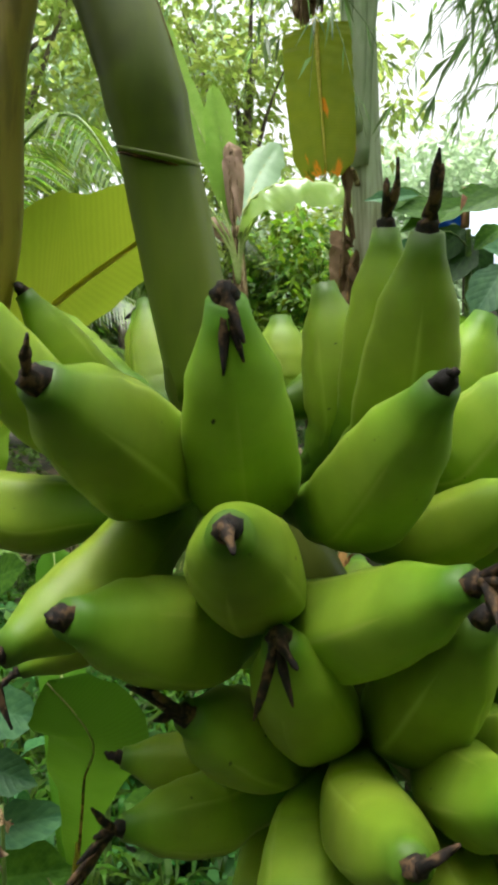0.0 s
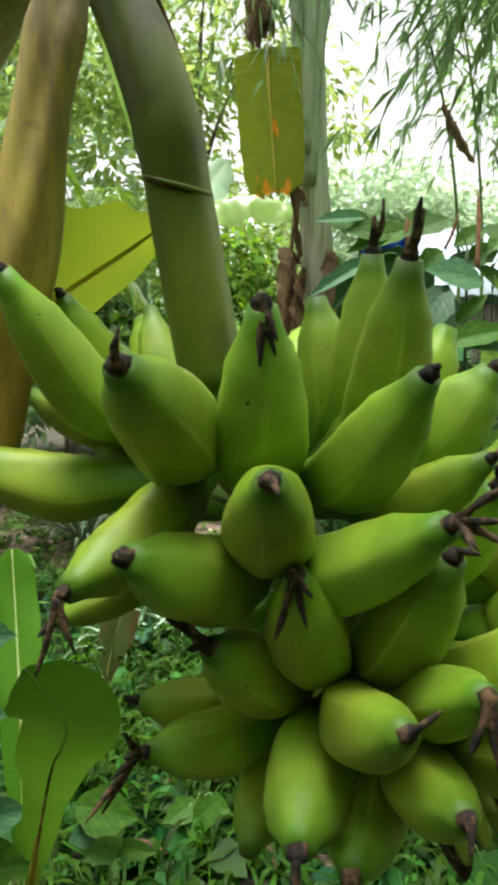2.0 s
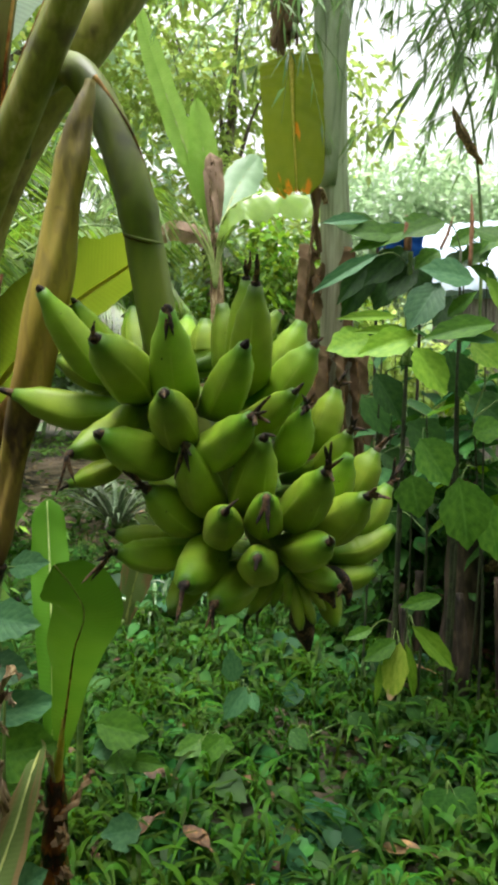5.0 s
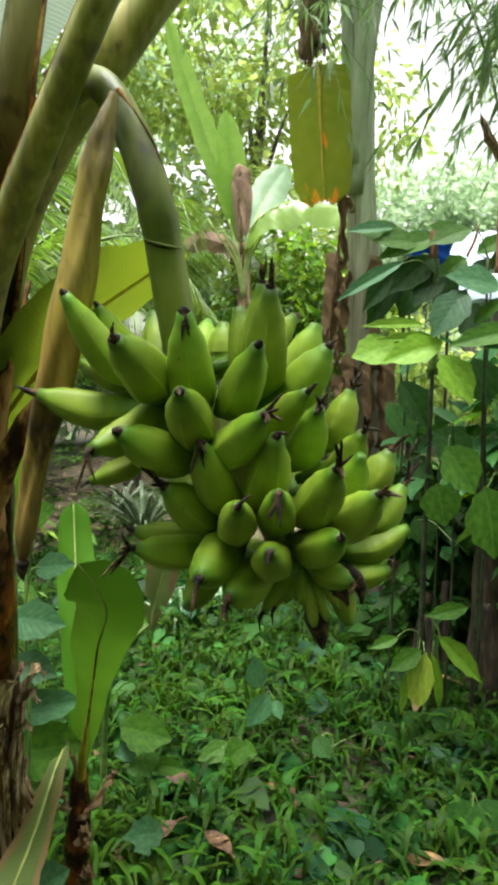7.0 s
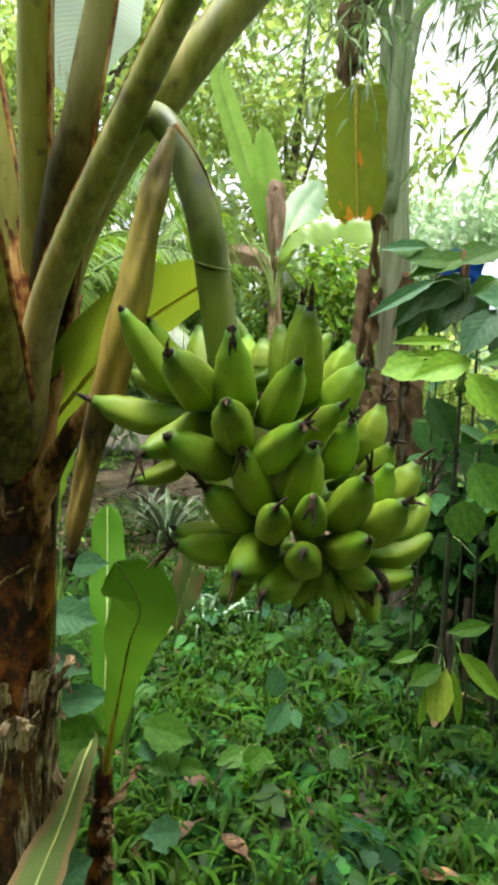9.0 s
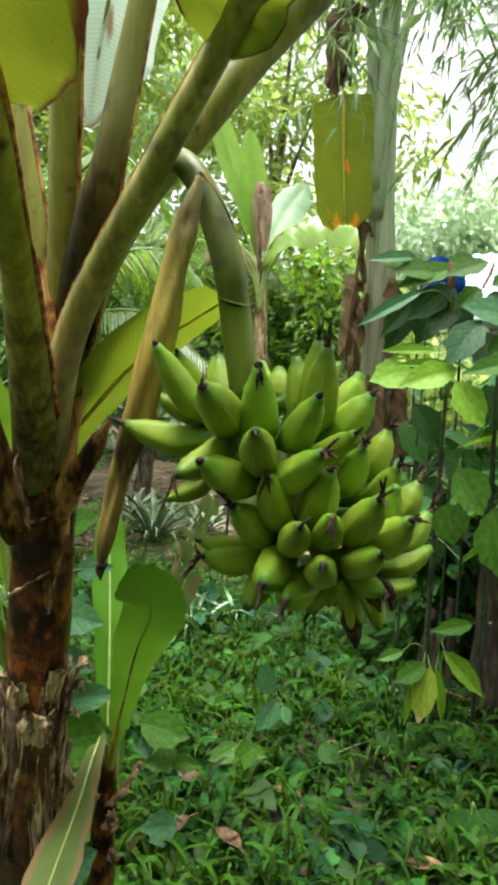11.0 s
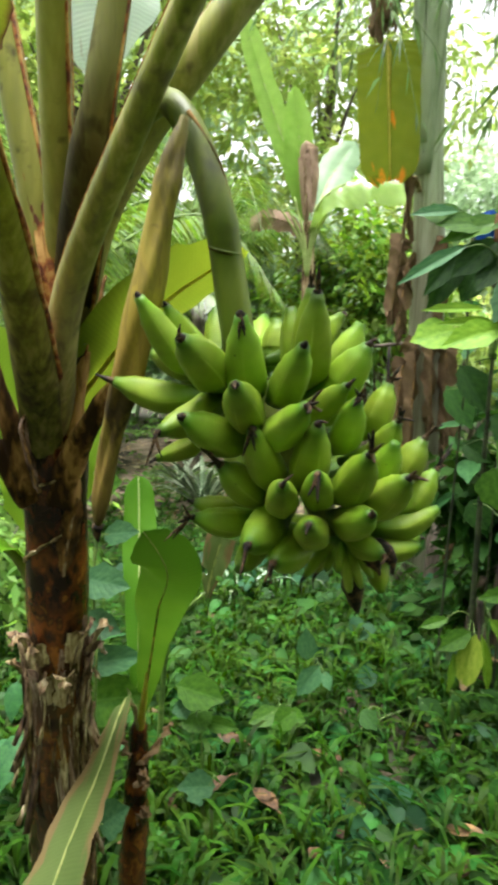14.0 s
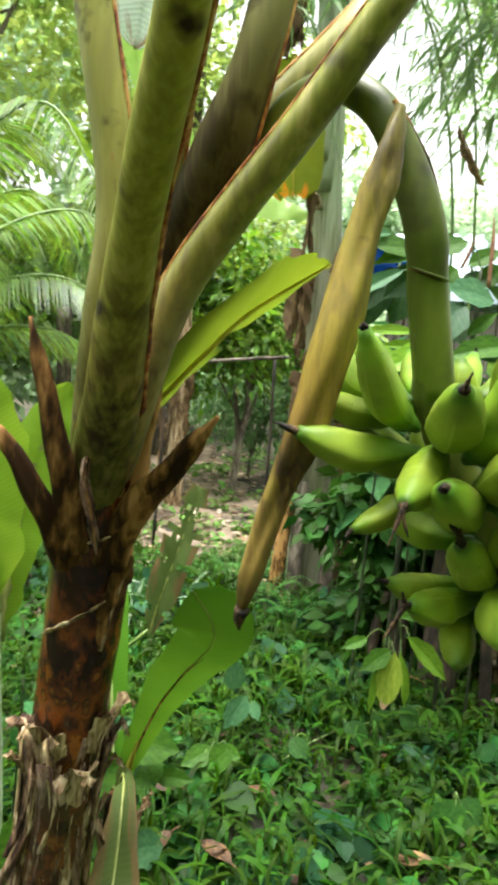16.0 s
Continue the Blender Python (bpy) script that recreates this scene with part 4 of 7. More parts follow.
# the rusty dry wing along the clasping sheath
leaf_part("dry_wing", [(-0.30, 1.12, 2.03), (-0.283, 1.12, 1.95), (-0.262, 1.12, 1.85), (-0.25, 1.12, 1.765), (-0.247, 1.13, 1.68), (-0.25, 1.15, 1.6)], 0.013, MARGIN, pet_l, 0.0012, "rusty orange dry wing of the sheath", rib_mat=SPIKE, normal=Vector((0.3, -0.95, 0)), rows=34, cols=4, fold=0.5, wave=0.003, seed=12, shape=profile((0, 0.5), (0.3, 1.0), (0.7, 0.8), (1, 0.1)))

# leaf blades overhead
leaf_part("leaf_blade", [(-0.197, 0.80, 1.962), (-0.18, 0.66, 2.045), (-0.16, 0.45, 2.15), (-0.12, 0.1, 2.24), (-0.05, -0.4, 2.28)], 0.135, BLADE_YELLOW, pet_l, label="yellow-green leaf blade with burnt dark edges", fold=-0.75, droop=0.35, seed=3, shape=profile((0, 0.36), (0.08, 0.66), (0.22, 0.98), (0.5, 1.05), (1, 0.1)))
leaf_part("leaf_blade", [(0.01, 0.915, 2.065), (0.06, 0.88, 2.14), (0.13, 0.83, 2.245), (0.3, 0.7, 2.42), (0.6, 0.45, 2.55)], 0.17, BLADE_YELLOW, pet_a, label="yellow-green leaf blade seen from below", normal=Vector((0.2, 0.25, 0.95)), fold=-0.15, droop=0.2, lop=0.33, seed=5, shape=profile((0, 0.35), (0.08, 0.85), (0.5, 1), (1, 0.1)))
leaf_part("leaf_blade", [(0.03, 1.075, 2.125), (0.138, 1.08, 2.247), (0.32, 1.1, 2.42), (0.7, 1.15, 2.6)], 0.12, BLADE, pet_b, fold=0.9, droop=0.1, seed=6)
leaf_part("leaf_blade", [(-0.36, 1.12, 2.28), (-0.45, 1.3, 2.9), (-0.66, 1.7, 3.5), (-0.82, 2.2, 3.75)], 0.2, BLADE, pet_m, fold=0.2, droop=0.3, seed=7)
leaf_part("leaf_blade", [(-0.19, 0.985, 2.19), (-0.17, 1.2, 2.55), (-0.23, 1.36, 2.5), (-0.28, 1.42, 2.34), (-0.3, 1.43, 2.17)], 0.125, WAXY_SHEEN, pet_n, label="waxy leaf underside with painted pale sky sheen, dry brown edge", normal=Vector((0, -1.0, 0.25)), fold=0.0, droop=0.1, wave=0.006, seed=8)

# fruit stalk arching over, with the old node ring
PED = [(-0.12, 1.07, 1.9), (-0.105, 1.045, 1.945), (-0.076, 1.03, 1.97), (-0.044, 1.01, 1.974), (-0.01, 0.972, 1.937), (0.019, 0.958, 1.88), (0.039, 0.95, 1.823), (0.05, 0.957, 1.767), (0.059, 0.958, 1.72), (0.07, 0.96, 1.665)]
ped_path = smooth_path(PED, 46)
v, f, t = tube(ped_path, profile((0, 0.013), (0.25, 0.0158), (0.4, 0.018), (0.66, 0.0204), (0.7, 0.0215), (0.715, 0.0197), (0.8, 0.0205), (1, 0.0205)), 22, lambda u, a: 1 + 0.012 * math.sin(5 * a))
arch = part("peduncle", v, f, PEDUNCLE, plant, "thick arching green fruit stalk", t)
ring_c, ring_n = Vector((0.0465, 0.954, 1.786)), Vector((-0.1, 0.1, -1)).normalized()
ring_s = ring_n.cross(Vector((0, 1, 0))).normalized()
ring_u = ring_s.cross(ring_n)
ring_path = [ring_c + ring_s * (0.0203 * math.cos(a)) + ring_u * (0.0203 * math.sin(a)) + ring_n * (0.004 * math.sin(a + 2.4)) for a in [2 * math.pi * k / 40 for k in range(41)]]
v, f, t = tube(ring_path, lambda u: 0.0013 + 0.0004 * math.sin(9 * u), 8)
part("node_ring", v, f, PEDUNCLE, arch, "raised green scar ring", t)
line_path = [p + ring_n * 0.0022 - (p - ring_c) * 0.012 for p in ring_path]
v, f, t = tube(line_path, lambda u: 0.0006 + 0.0004 * max(0, math.sin(11 * u)), 6)
part("scar_line", v, f, SPIKE, arch, "thin dark scar line", t)
v, f, t = tube(smooth_path([(-0.004, 0.955, 1.943), (0.017, 0.951, 1.915), (0.037, 0.949, 1.884), (0.056, 0.946, 1.835)], 14), profile((0, 0.0032), (0.5, 0.0018), (1, 0.0007)), 6)
part("bract_scrap", v, f, SPIKE, arch, "thin dried bract scrap", t)

# the withered bract leaf that hangs beside the bunch
BR = [(-0.003, 0.932, 1.93), (-0.012, 0.925, 1.885), (-0.023, 0.927, 1.828), (-0.044, 0.928, 1.721), (-0.067, 0.933, 1.617), (-0.091, 0.948, 1.528), (-0.109, 0.962, 1.43)]
v, f, t = tube(smooth_path(BR, 44), profile((0, 0.005), (0.1, 0.0095), (0.2, 0.0135), (0.27, 0.0165), (0.34, 0.0155), (0.5, 0.021), (0.64, 0.0193), (0.78, 0.0137), (0.93, 0.0123), (0.98, 0.007), (1, 0.002)), 24,
               lambda u, a: 0.86 + 0.16 * math.cos(2 * a) + 0.09 * math.sin(3 * a + 13 * u) + 0.045 * math.sin(a + 31 * u) + 0.04 * math.sin(5 * a + 17 * u) + 0.015 * math.sin(43 * u + 3 * a), Vector((0, 1, 0.1)))
hang_leaf = part("hanging_bract", v, f, BRACT, plant, "yellow-brown withered bract leaf hanging down", t)
v, f, t = tube(smooth_path([(-0.107, 0.961, 1.436), (-0.1095, 0.963, 1.424), (-0.108, 0.964, 1.412)], 6), profile((0, 0.0085), (0.5, 0.006), (1, 0.001)), 9)
part("dried_tip", v, f, DRY_DARK, hang_leaf, "blackened tip", t)

# cut and withered leaf stubs
STUBS = [([(-0.25, 1.2, 1.5), (-0.235, 1.19, 1.6), (-0.222, 1.2, 1.69), (-0.201, 1.235, 1.785)], 0.02),
         ([(-0.272, 1.23, 1.4), (-0.248, 1.2, 1.465), (-0.195, 1.15, 1.54), (-0.14, 1.1, 1.62)], 0.025),
         ([(-0.315, 1.2, 1.42), (-0.325, 1.16, 1.52), (-0.345, 1.135, 1.62), (-0.368, 1.12, 1.72)], 0.018),
         ([(-0.32, 1.21, 1.40), (-0.35, 1.17, 1.48), (-0.385, 1.15, 1.55), (-0.42, 1.14, 1.60)], 0.017)]
for k, (pts, r) in enumerate(STUBS):
    v, f, t = tube(smooth_path(pts, 20), profile((0, r * 1.25), (0.3, r), (0.8, r * 0.62), (1, r * 0.12)), 12, lambda u, a, k=k: (1 - 0.5 * math.exp(-((a - math.pi / 2) / 0.55) ** 2)) * (1 + 0.08 * math.sin(17 * u + k + 3 * a)), Vector((0.2, -0.9, 0.2)))
    part("leaf_stub", v, f, SPIKE, plant, "withered brown leaf stub", t)

# papery tatters that peel away from the stem at the top of the dead sheaths
rnd = random.Random(12)
for k in range(16):
    a = k * 0.41 + rnd.uniform(-0.15, 0.15)
    z = rnd.uniform(1.0, 1.14)
    c = stem_at(z)
    out = Vector((math.cos(a), math.sin(a), 0))
    long = rnd.uniform(0.04, 0.1)
    pts = [c + out * 0.056 - Vector((0, 0, long)), c + out * 0.066 - Vector((0, 0, 0.4 * long)), c + out * (0.07 + 0.2 * long) + Vector((0, 0, 0.006)), c + out * (0.075 + rnd.uniform(0.2, 0.5) * long) + Vector((0, 0, rnd.uniform(-0.02, 0.02)))]
    leaf_part("sheath_tatter", pts, rnd.uniform(0.008, 0.022), HUSK, plant, 0.0012, "curling papery tatter" if k == 0 else "", rib_mat=HUSK, rows=12, cols=3, fold=-0.3, wave=0.004, ragged=0.012, seed=100 + k, normal=out, shape=profile((0, 0.9), (0.6, 1.0), (1, 0.35)))

# torn dark sheath flaps where the stalk leaves the petioles
for k, (pts, half) in enumerate((([(-0.29, 1.15, 1.58), (-0.296, 1.135, 1.535), (-0.283, 1.14, 1.47), (-0.278, 1.15, 1.43)], 0.007),)):
    leaf_part("sheath_flap", pts, half, HUSK, plant, 0.0025, "torn pale sheath scrap", rib_mat=SPIKE, rows=18, cols=4, fold=-0.4, wave=0.006, seed=80 + k, normal=Vector((0.3, -0.9, 0.2)))

leaf_part("sheath_flap", [(-0.275, 1.25, 1.26), (-0.258, 1.232, 1.335), (-0.236, 1.215, 1.412)], 0.02, SPIKE, plant, 0.002, "", rib_mat=HUSK, rows=14, cols=4, fold=-0.3, wave=0.004, seed=90, normal=Vector((0.5, -0.85, 0.1)))

# the young leaf that leans out behind the stem
leaf_part("leaf_blade", [(-0.292, 1.285, 1.45), (-0.266, 1.272, 1.56), (-0.21, 1.262, 1.64), (-0.148, 1.257, 1.712), (-0.10, 1.285, 1.763), (-0.03, 1.3, 1.815), (0.015, 1.29, 1.845)], 0.15, BLADE_BACKLIT, plant, 0.005, "broad yellow-green leaf leaning out behind the stem", normal=Vector((-0.63, 0.15, 0.76)), fold=0.05, droop=0.0, wave=0.003, seed=9, rib_side=-0.6, rib_mat=MIDRIB_YELLOW, shape=profile((0, 0.12), (0.3, 0.8), (0.55, 1.0), (0.8, 0.68), (0.93, 0.36), (1, 0.02)))

# ---- ground ----
def ground_z(x, y):
    return 0.03 * math.sin(x * 1.7 + 0.4) * math.cos(y * 1.3) + 0.02 * math.sin(x * 4.1 + y * 3.3)


xs = [-300, -120, -50, -25] + [-14 + k * 0.4 for k in range(71)] + [25, 50, 120, 300]
ys = [-300, -120, -40, -15] + [-6 + k * 0.4 for k in range(66)] + [28, 40, 60, 120, 300]
verts = [(x, y, ground_z(x, y) if abs(x) < 20 and -8 < y < 22 else 0.0) for y in ys for x in xs]
faces = [(j * len(xs) + i, j * len(xs) + i + 1, (j + 1) * len(xs) + i + 1, (j + 1) * len(xs) + i) for j in range(len(ys) - 1) for i in range(len(xs) - 1)]
tagged(part("ground", verts, faces, SOIL), "dark garden soil under weeds and leaf litter", "ground", kind="structure")


# ---- leaf clouds ----
def leaves_mesh(base, way, nrm, long, wide, bend=0.18, full=False):
    """Many small folded leaves as one mesh, from arrays of base, direction, normal, length and width. full: rounder, heart-like leaves."""
    way = way / np.linalg.norm(way, axis=1, keepdims=True)
    side = np.cross(way, nrm)
    side /= np.linalg.norm(side, axis=1, keepdims=True) + 1e-9
    up = np.cross(side, way)
    L, W = long[:, None], wide[:, None]
    droop = np.array([0, 0, -1.0])
    tip = base + way * L + droop * L * bend
    if full:
        mid = base + way * L * 0.5 - up * W * 0.1 + droop * L * bend * 0.25
        rim = []
        for s in (1, -1):
            rim += [base + way * L * along + side * (s * W * out) + up * W * lift + droop * L * bend * along * along for along, out, lift in ((-0.06, 0.24, 0.06), (0.16, 0.47, 0.08), (0.45, 0.46, 0.05), (0.75, 0.25, 0.0))]
        l0, l1, l2, l3, r0, r1, r2, r3 = rim
        verts = np.stack([base, l0, l1, l2, l3, tip, r3, r2, r1, r0, mid], 1).reshape(-1, 3)
        k = np.arange(len(base))[:, None] * 11
        faces = np.concatenate([k + [i, 10, (i + 1) % 10] for i in range(10)], 0)
        return verts, faces
    mid = base + way * L * 0.5 - up * W * 0.12
    left = base + way * L * 0.42 + side * W * 0.5
    right = base + way * L * 0.42 - side * W * 0.5
    verts = np.stack([base, left, mid, right, tip], 1).reshape(-1, 3)
    k = np.arange(len(base))[:, None] * 5
    faces = np.concatenate([k + [0, 2, 1], k + [0, 3, 2], k + [1, 2, 4], k + [2, 3, 4]], 0)
    return verts, faces


def mesh_from(name, verts, faces, mat, parent=None, label=""):
    me = bpy.data.meshes.new(name)
    me.vertices.add(len(verts))
    me.vertices.foreach_set("co", np.asarray(verts, dtype=np.float32).ravel())
    n = len(faces)
    me.loops.add(3 * n)
    me.loops.foreach_set("vertex_index", np.asarray(faces, dtype=np.int32).ravel())
    me.polygons.add(n)
    me.polygons.foreach_set("loop_start", np.arange(0, 3 * n, 3, dtype=np.int32))
    me.materials.append(mat)
    me.update(calc_edges=True)
    me.validate()
    ob = new(name, me)
    if parent:
        ob.parent = parent
    if label:
        ob["label"] = label
    return ob


def crown_arrays(rng, blobs, n, size, aspect, clumps=40, spread=0.3, hang=0.3):
    """Leaves in clumps over ellipsoids (x, y, z, rx, ry, rz), leaving gaps between the clumps."""
    blobs = np.array(blobs, float)
    weight = blobs[:, 3] * blobs[:, 4] + blobs[:, 3] * blobs[:, 5]
    pick = rng.choice(len(blobs), clumps, p=weight / weight.sum())
    d = rng.normal(size=(clumps, 3))
    d /= np.linalg.norm(d, axis=1, keepdims=True)
    rad = rng.uniform(0.45, 1.0, (clumps, 1))
    cc = blobs[pick, :3] + d * rad * blobs[pick, 3:]
    cs = blobs[pick, 3:].mean(1) * spread * rng.uniform(0.6, 1.3, clumps)
    which = rng.integers(0, clumps, n)
    off = rng.normal(size=(n, 3)) * cs[which][:, None] * np.array([1, 1, 0.6])
    base = cc[which] + off
    way = off + rng.normal(size=(n, 3)) * cs[which][:, None] * 0.7
    way[:, 2] -= hang * np.linalg.norm(way, axis=1)
    way += 1e-4
    nrm = rng.normal(size=(n, 3)) * 0.6 + np.array([0, 0, 1.0])
    long = size * rng.uniform(0.6, 1.3, n)
    return base, way, nrm, long, long * aspect, cc


def tree(name, label, x, y, height, blobs, n, size, mat=None, seed=1, trunk=0.14, aspect=0.45, clumps=60, bark=None, lean=(0.3, 0.2), spread=0.3):
    """A tree: tapered trunk, limbs that reach the clumps, and a crown of many leaves."""
    rng = np.random.default_rng(seed)
    ob = thing(name, label, "tree" if name == "tree" else "bush")
    base, way, nrm, long, wide, cc = crown_arrays(rng, blobs, n, size, aspect, clumps, spread)
    top = Vector((x + lean[0], y + lean[1], height * 0.62))
    path = smooth_path([(x, y, -0.05), (x + 0.3 * lean[0], y + 0.2 * lean[1], height * 0.25), tuple(top)], 12)
    v, f, t = tube(path, profile((0, trunk * 1.3), (0.15, trunk), (1, trunk * 0.55)), 12, lambda u, a: 1 + 0.06 * math.sin(3 * a + 5 * u))
    part("trunk", v, f, bark or BARK, ob, "", t)
    for k in range(min(9, len(cc))):
        end = Vector(cc[k])
        at = path[int(4 + k % 7)]
        mid = at.lerp(end, 0.5) + Vector((0, 0, 0.12 * (end - at).length))
        v, f, t = tube(smooth_path([at, mid, end], 9), profile((0, trunk * 0.42), (1, trunk * 0.08)), 7)
        part("limb", v, f, bark or BARK, ob, "", t)
    v, f = leaves_mesh(base, way, nrm, long, wide)
    mesh_from("crown", v, f, mat or CROWN, ob)
    return ob


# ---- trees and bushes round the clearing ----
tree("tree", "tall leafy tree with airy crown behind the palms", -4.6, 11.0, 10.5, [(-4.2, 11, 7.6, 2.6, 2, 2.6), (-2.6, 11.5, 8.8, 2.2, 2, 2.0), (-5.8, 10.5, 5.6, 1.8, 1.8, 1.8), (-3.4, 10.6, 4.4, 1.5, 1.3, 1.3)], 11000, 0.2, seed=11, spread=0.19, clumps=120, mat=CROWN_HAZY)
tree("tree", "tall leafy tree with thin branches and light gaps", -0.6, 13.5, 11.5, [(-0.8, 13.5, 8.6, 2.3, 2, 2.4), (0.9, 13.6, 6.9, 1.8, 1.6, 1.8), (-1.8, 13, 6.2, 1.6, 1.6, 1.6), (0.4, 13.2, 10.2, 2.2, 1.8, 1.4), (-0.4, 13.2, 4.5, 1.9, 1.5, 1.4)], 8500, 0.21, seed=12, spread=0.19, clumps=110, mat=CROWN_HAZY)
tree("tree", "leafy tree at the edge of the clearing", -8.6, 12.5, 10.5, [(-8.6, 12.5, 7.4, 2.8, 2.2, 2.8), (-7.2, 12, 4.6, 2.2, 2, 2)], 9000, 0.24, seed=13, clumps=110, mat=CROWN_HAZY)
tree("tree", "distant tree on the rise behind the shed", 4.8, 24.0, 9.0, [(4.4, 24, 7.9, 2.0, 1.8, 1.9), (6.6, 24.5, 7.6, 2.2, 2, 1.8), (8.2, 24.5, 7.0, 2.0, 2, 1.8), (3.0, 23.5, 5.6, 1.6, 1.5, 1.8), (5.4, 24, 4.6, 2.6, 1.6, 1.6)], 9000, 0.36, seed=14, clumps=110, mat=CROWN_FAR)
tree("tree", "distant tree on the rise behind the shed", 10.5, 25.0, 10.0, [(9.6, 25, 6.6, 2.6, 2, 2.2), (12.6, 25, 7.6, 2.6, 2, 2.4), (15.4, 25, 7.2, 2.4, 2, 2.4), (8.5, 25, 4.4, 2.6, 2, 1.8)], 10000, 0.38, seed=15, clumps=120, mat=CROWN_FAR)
tree("tree", "broad tree behind the bamboo", 6.8, 11.5, 10.0, [(6.8, 11.5, 7.6, 2.2, 2, 2.2), (8.4, 11, 5.8, 2.0, 2, 2.0), (5.6, 11.8, 8.6, 1.6, 1.6, 1.4)], 18000, 0.15, seed=16, clumps=130)
tree("bush", "dense bush with glossy yellow-green leaves", 0.55, 9.6, 3.4, [(0.5, 9.6, 3.2, 0.75, 0.6, 0.62), (0.1, 9.4, 2.3, 0.9, 0.7, 0.8), (1.1, 9.7, 2.4, 0.9, 0.7, 0.8)], 4800, 0.16, CROWN_LIGHT, seed=17, trunk=0.05, clumps=80, spread=0.26)
tree("bush", "dark green undergrowth bush", -2.4, 17.2, 4.4, [(-2.4, 17.2, 3.0, 1.9, 1.0, 1.3), (-0.8, 17.4, 2.4, 1.7, 0.9, 1.2), (-4.2, 17.0, 2.5, 1.6, 1.0, 1.2)], 12000, 0.16, CROWN, seed=18, trunk=0.05, clumps=80)
tree("bush", "low open shrub with green leaves paled for haze", 2.2, 11.0, 3.0, [(2.2, 11, 1.9, 1.0, 0.7, 0.9), (3.2, 11.4, 1.6, 1.1, 0.7, 0.8), (1.8, 12, 2.9, 0.9, 0.7, 0.8)], 3500, 0.18, CROWN_HAZY, seed=19, trunk=0.05, clumps=80)
tree("bush", "shrub beside the path", -4.6, 8.4, 3.0, [(-4.6, 8.4, 1.6, 1.3, 0.9, 1.0), (-3.6, 8.8, 2.4, 1.1, 0.8, 0.9)], 6000, 0.14, CROWN_LIGHT, seed=20, trunk=0.05, clumps=80)
tree("bush", "leafy bush near the stems", -1.9, 4.2, 1.3, [(-1.9, 4.2, 0.6, 0.7, 0.6, 0.45), (-2.6, 3.8, 0.8, 0.7, 0.6, 0.6), (-1.6, 3.4, 0.4, 0.5, 0.5, 0.3)], 3500, 0.1, CROWN, seed=21, trunk=0.02, clumps=60)

rng = np.random.default_rng(5)
ring = [(22 * math.sin(a) * k, 22 * math.cos(a) * k + 2, 2.6, 3.4, 2.2, 2.6) for k in (1.25,) for a in [2 * math.pi * i / 26 for i in range(26)]]
ring += [(13 * math.sin(a), 13 * math.cos(a), 5.5, 3.2, 2.4, 4.0) for a in [radians(d) for d in (95, 125, 155, 185, 215, 245, 275, 300)]]
base, way, nrm, long, wide, cc = crown_arrays(rng, ring, 30000, 0.42, 0.5, 420, 0.3)
v, f = leaves_mesh(base, way, nrm, long, wide)
tagged(mesh_from("far_woods", v, f, CROWN), "distant green woods round the garden", "woods", kind="stuff")

# woods beyond the clearing, and unseen foliage added behind the viewpoint to block light
wall_blobs = [(18 * math.sin(a), 18 * math.cos(a), h, 2.6, 1.8, 2.6) for a in [radians(d) for d in range(-48, 4, 6)] for h in (2.5,)]
wall_blobs += [(17 * math.sin(a), 17 * math.cos(a), h, 2.2, 1.8, 2.0) for a in [radians(d) for d in range(-48, -4, 6)] for h in (5.4, 8.6)]
wall_blobs += [(20 * math.sin(a), 20 * math.cos(a), 2.4, 2.4, 1.8, 2.2) for a in [radians(d) for d in range(4, 50, 6)]]
wall_blobs += [(17 * math.sin(a), 17 * math.cos(a), 7.5, 2.4, 1.8, 2.8) for a in [radians(d) for d in range(26, 50, 6)]]
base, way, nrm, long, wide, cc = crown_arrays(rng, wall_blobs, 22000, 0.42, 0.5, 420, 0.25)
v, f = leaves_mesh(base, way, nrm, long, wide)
tagged(mesh_from("far_woods", v, f, CROWN_FAR), "woods beyond the clearing, green paled for haze", "woods", kind="stuff")
shade_blobs = [(r * math.sin(a), r * math.cos(a), h, 1.7, 1.5, 1.6) for r, hs in ((4.8, (1.2, 3.2)), (4.4, (5.2,))) for h in hs for a in [radians(d) for d in range(100, 265, 24)]]
base, way, nrm, long, wide, cc = crown_arrays(rng, shade_blobs, 25000, 0.28, 0.5, 420, 0.3)
v, f = leaves_mesh(base, way, nrm, long, wide)
tagged(mesh_from("near_woods", v, f, CROWN), "unseen foliage added behind the viewpoint to block front light", "woods", kind="stuff")


# a low wooded hill that closes the view beyond the clearing
rng = np.random.default_rng(8)
cols, rows = 150, 16
verts, faces = [], []
for j in range(rows):
    for i in range(cols):
        u, w = i / (cols - 1), j / (rows - 1)
        crest = 8.2 + 1.1 * math.sin(7 * u + 0.5) + 0.7 * math.sin(23 * u) + 0.4 * math.sin(61 * u + 2)
        bump = rng.normal(size=3) * np.array([0.35, 0.4, 0.28]) * (0 if j == 0 else 1)
        verts.append((-42 + 84 * u + bump[0], 36 - 4 * math.cos(1.3 * (u - 0.5)) - 3.5 * (1 - w) ** 1.5 + 3.0 * w * w + bump[1], -0.3 + (crest + 0.3) * math.sin(0.5 * math.pi * w) ** 0.8 + bump[2]))
for j in range(rows - 1):
    for i in range(cols - 1):
        a = j * cols + i
        faces += [(a, a + 1, a + cols + 1), (a, a + cols + 1, a + cols)]
tagged(part("backdrop", verts, faces, HILL, smooth=False), "distant wooded hill, green paled for haze", "hill", kind="structure")
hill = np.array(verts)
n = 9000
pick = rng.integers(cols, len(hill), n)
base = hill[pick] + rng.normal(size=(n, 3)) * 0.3
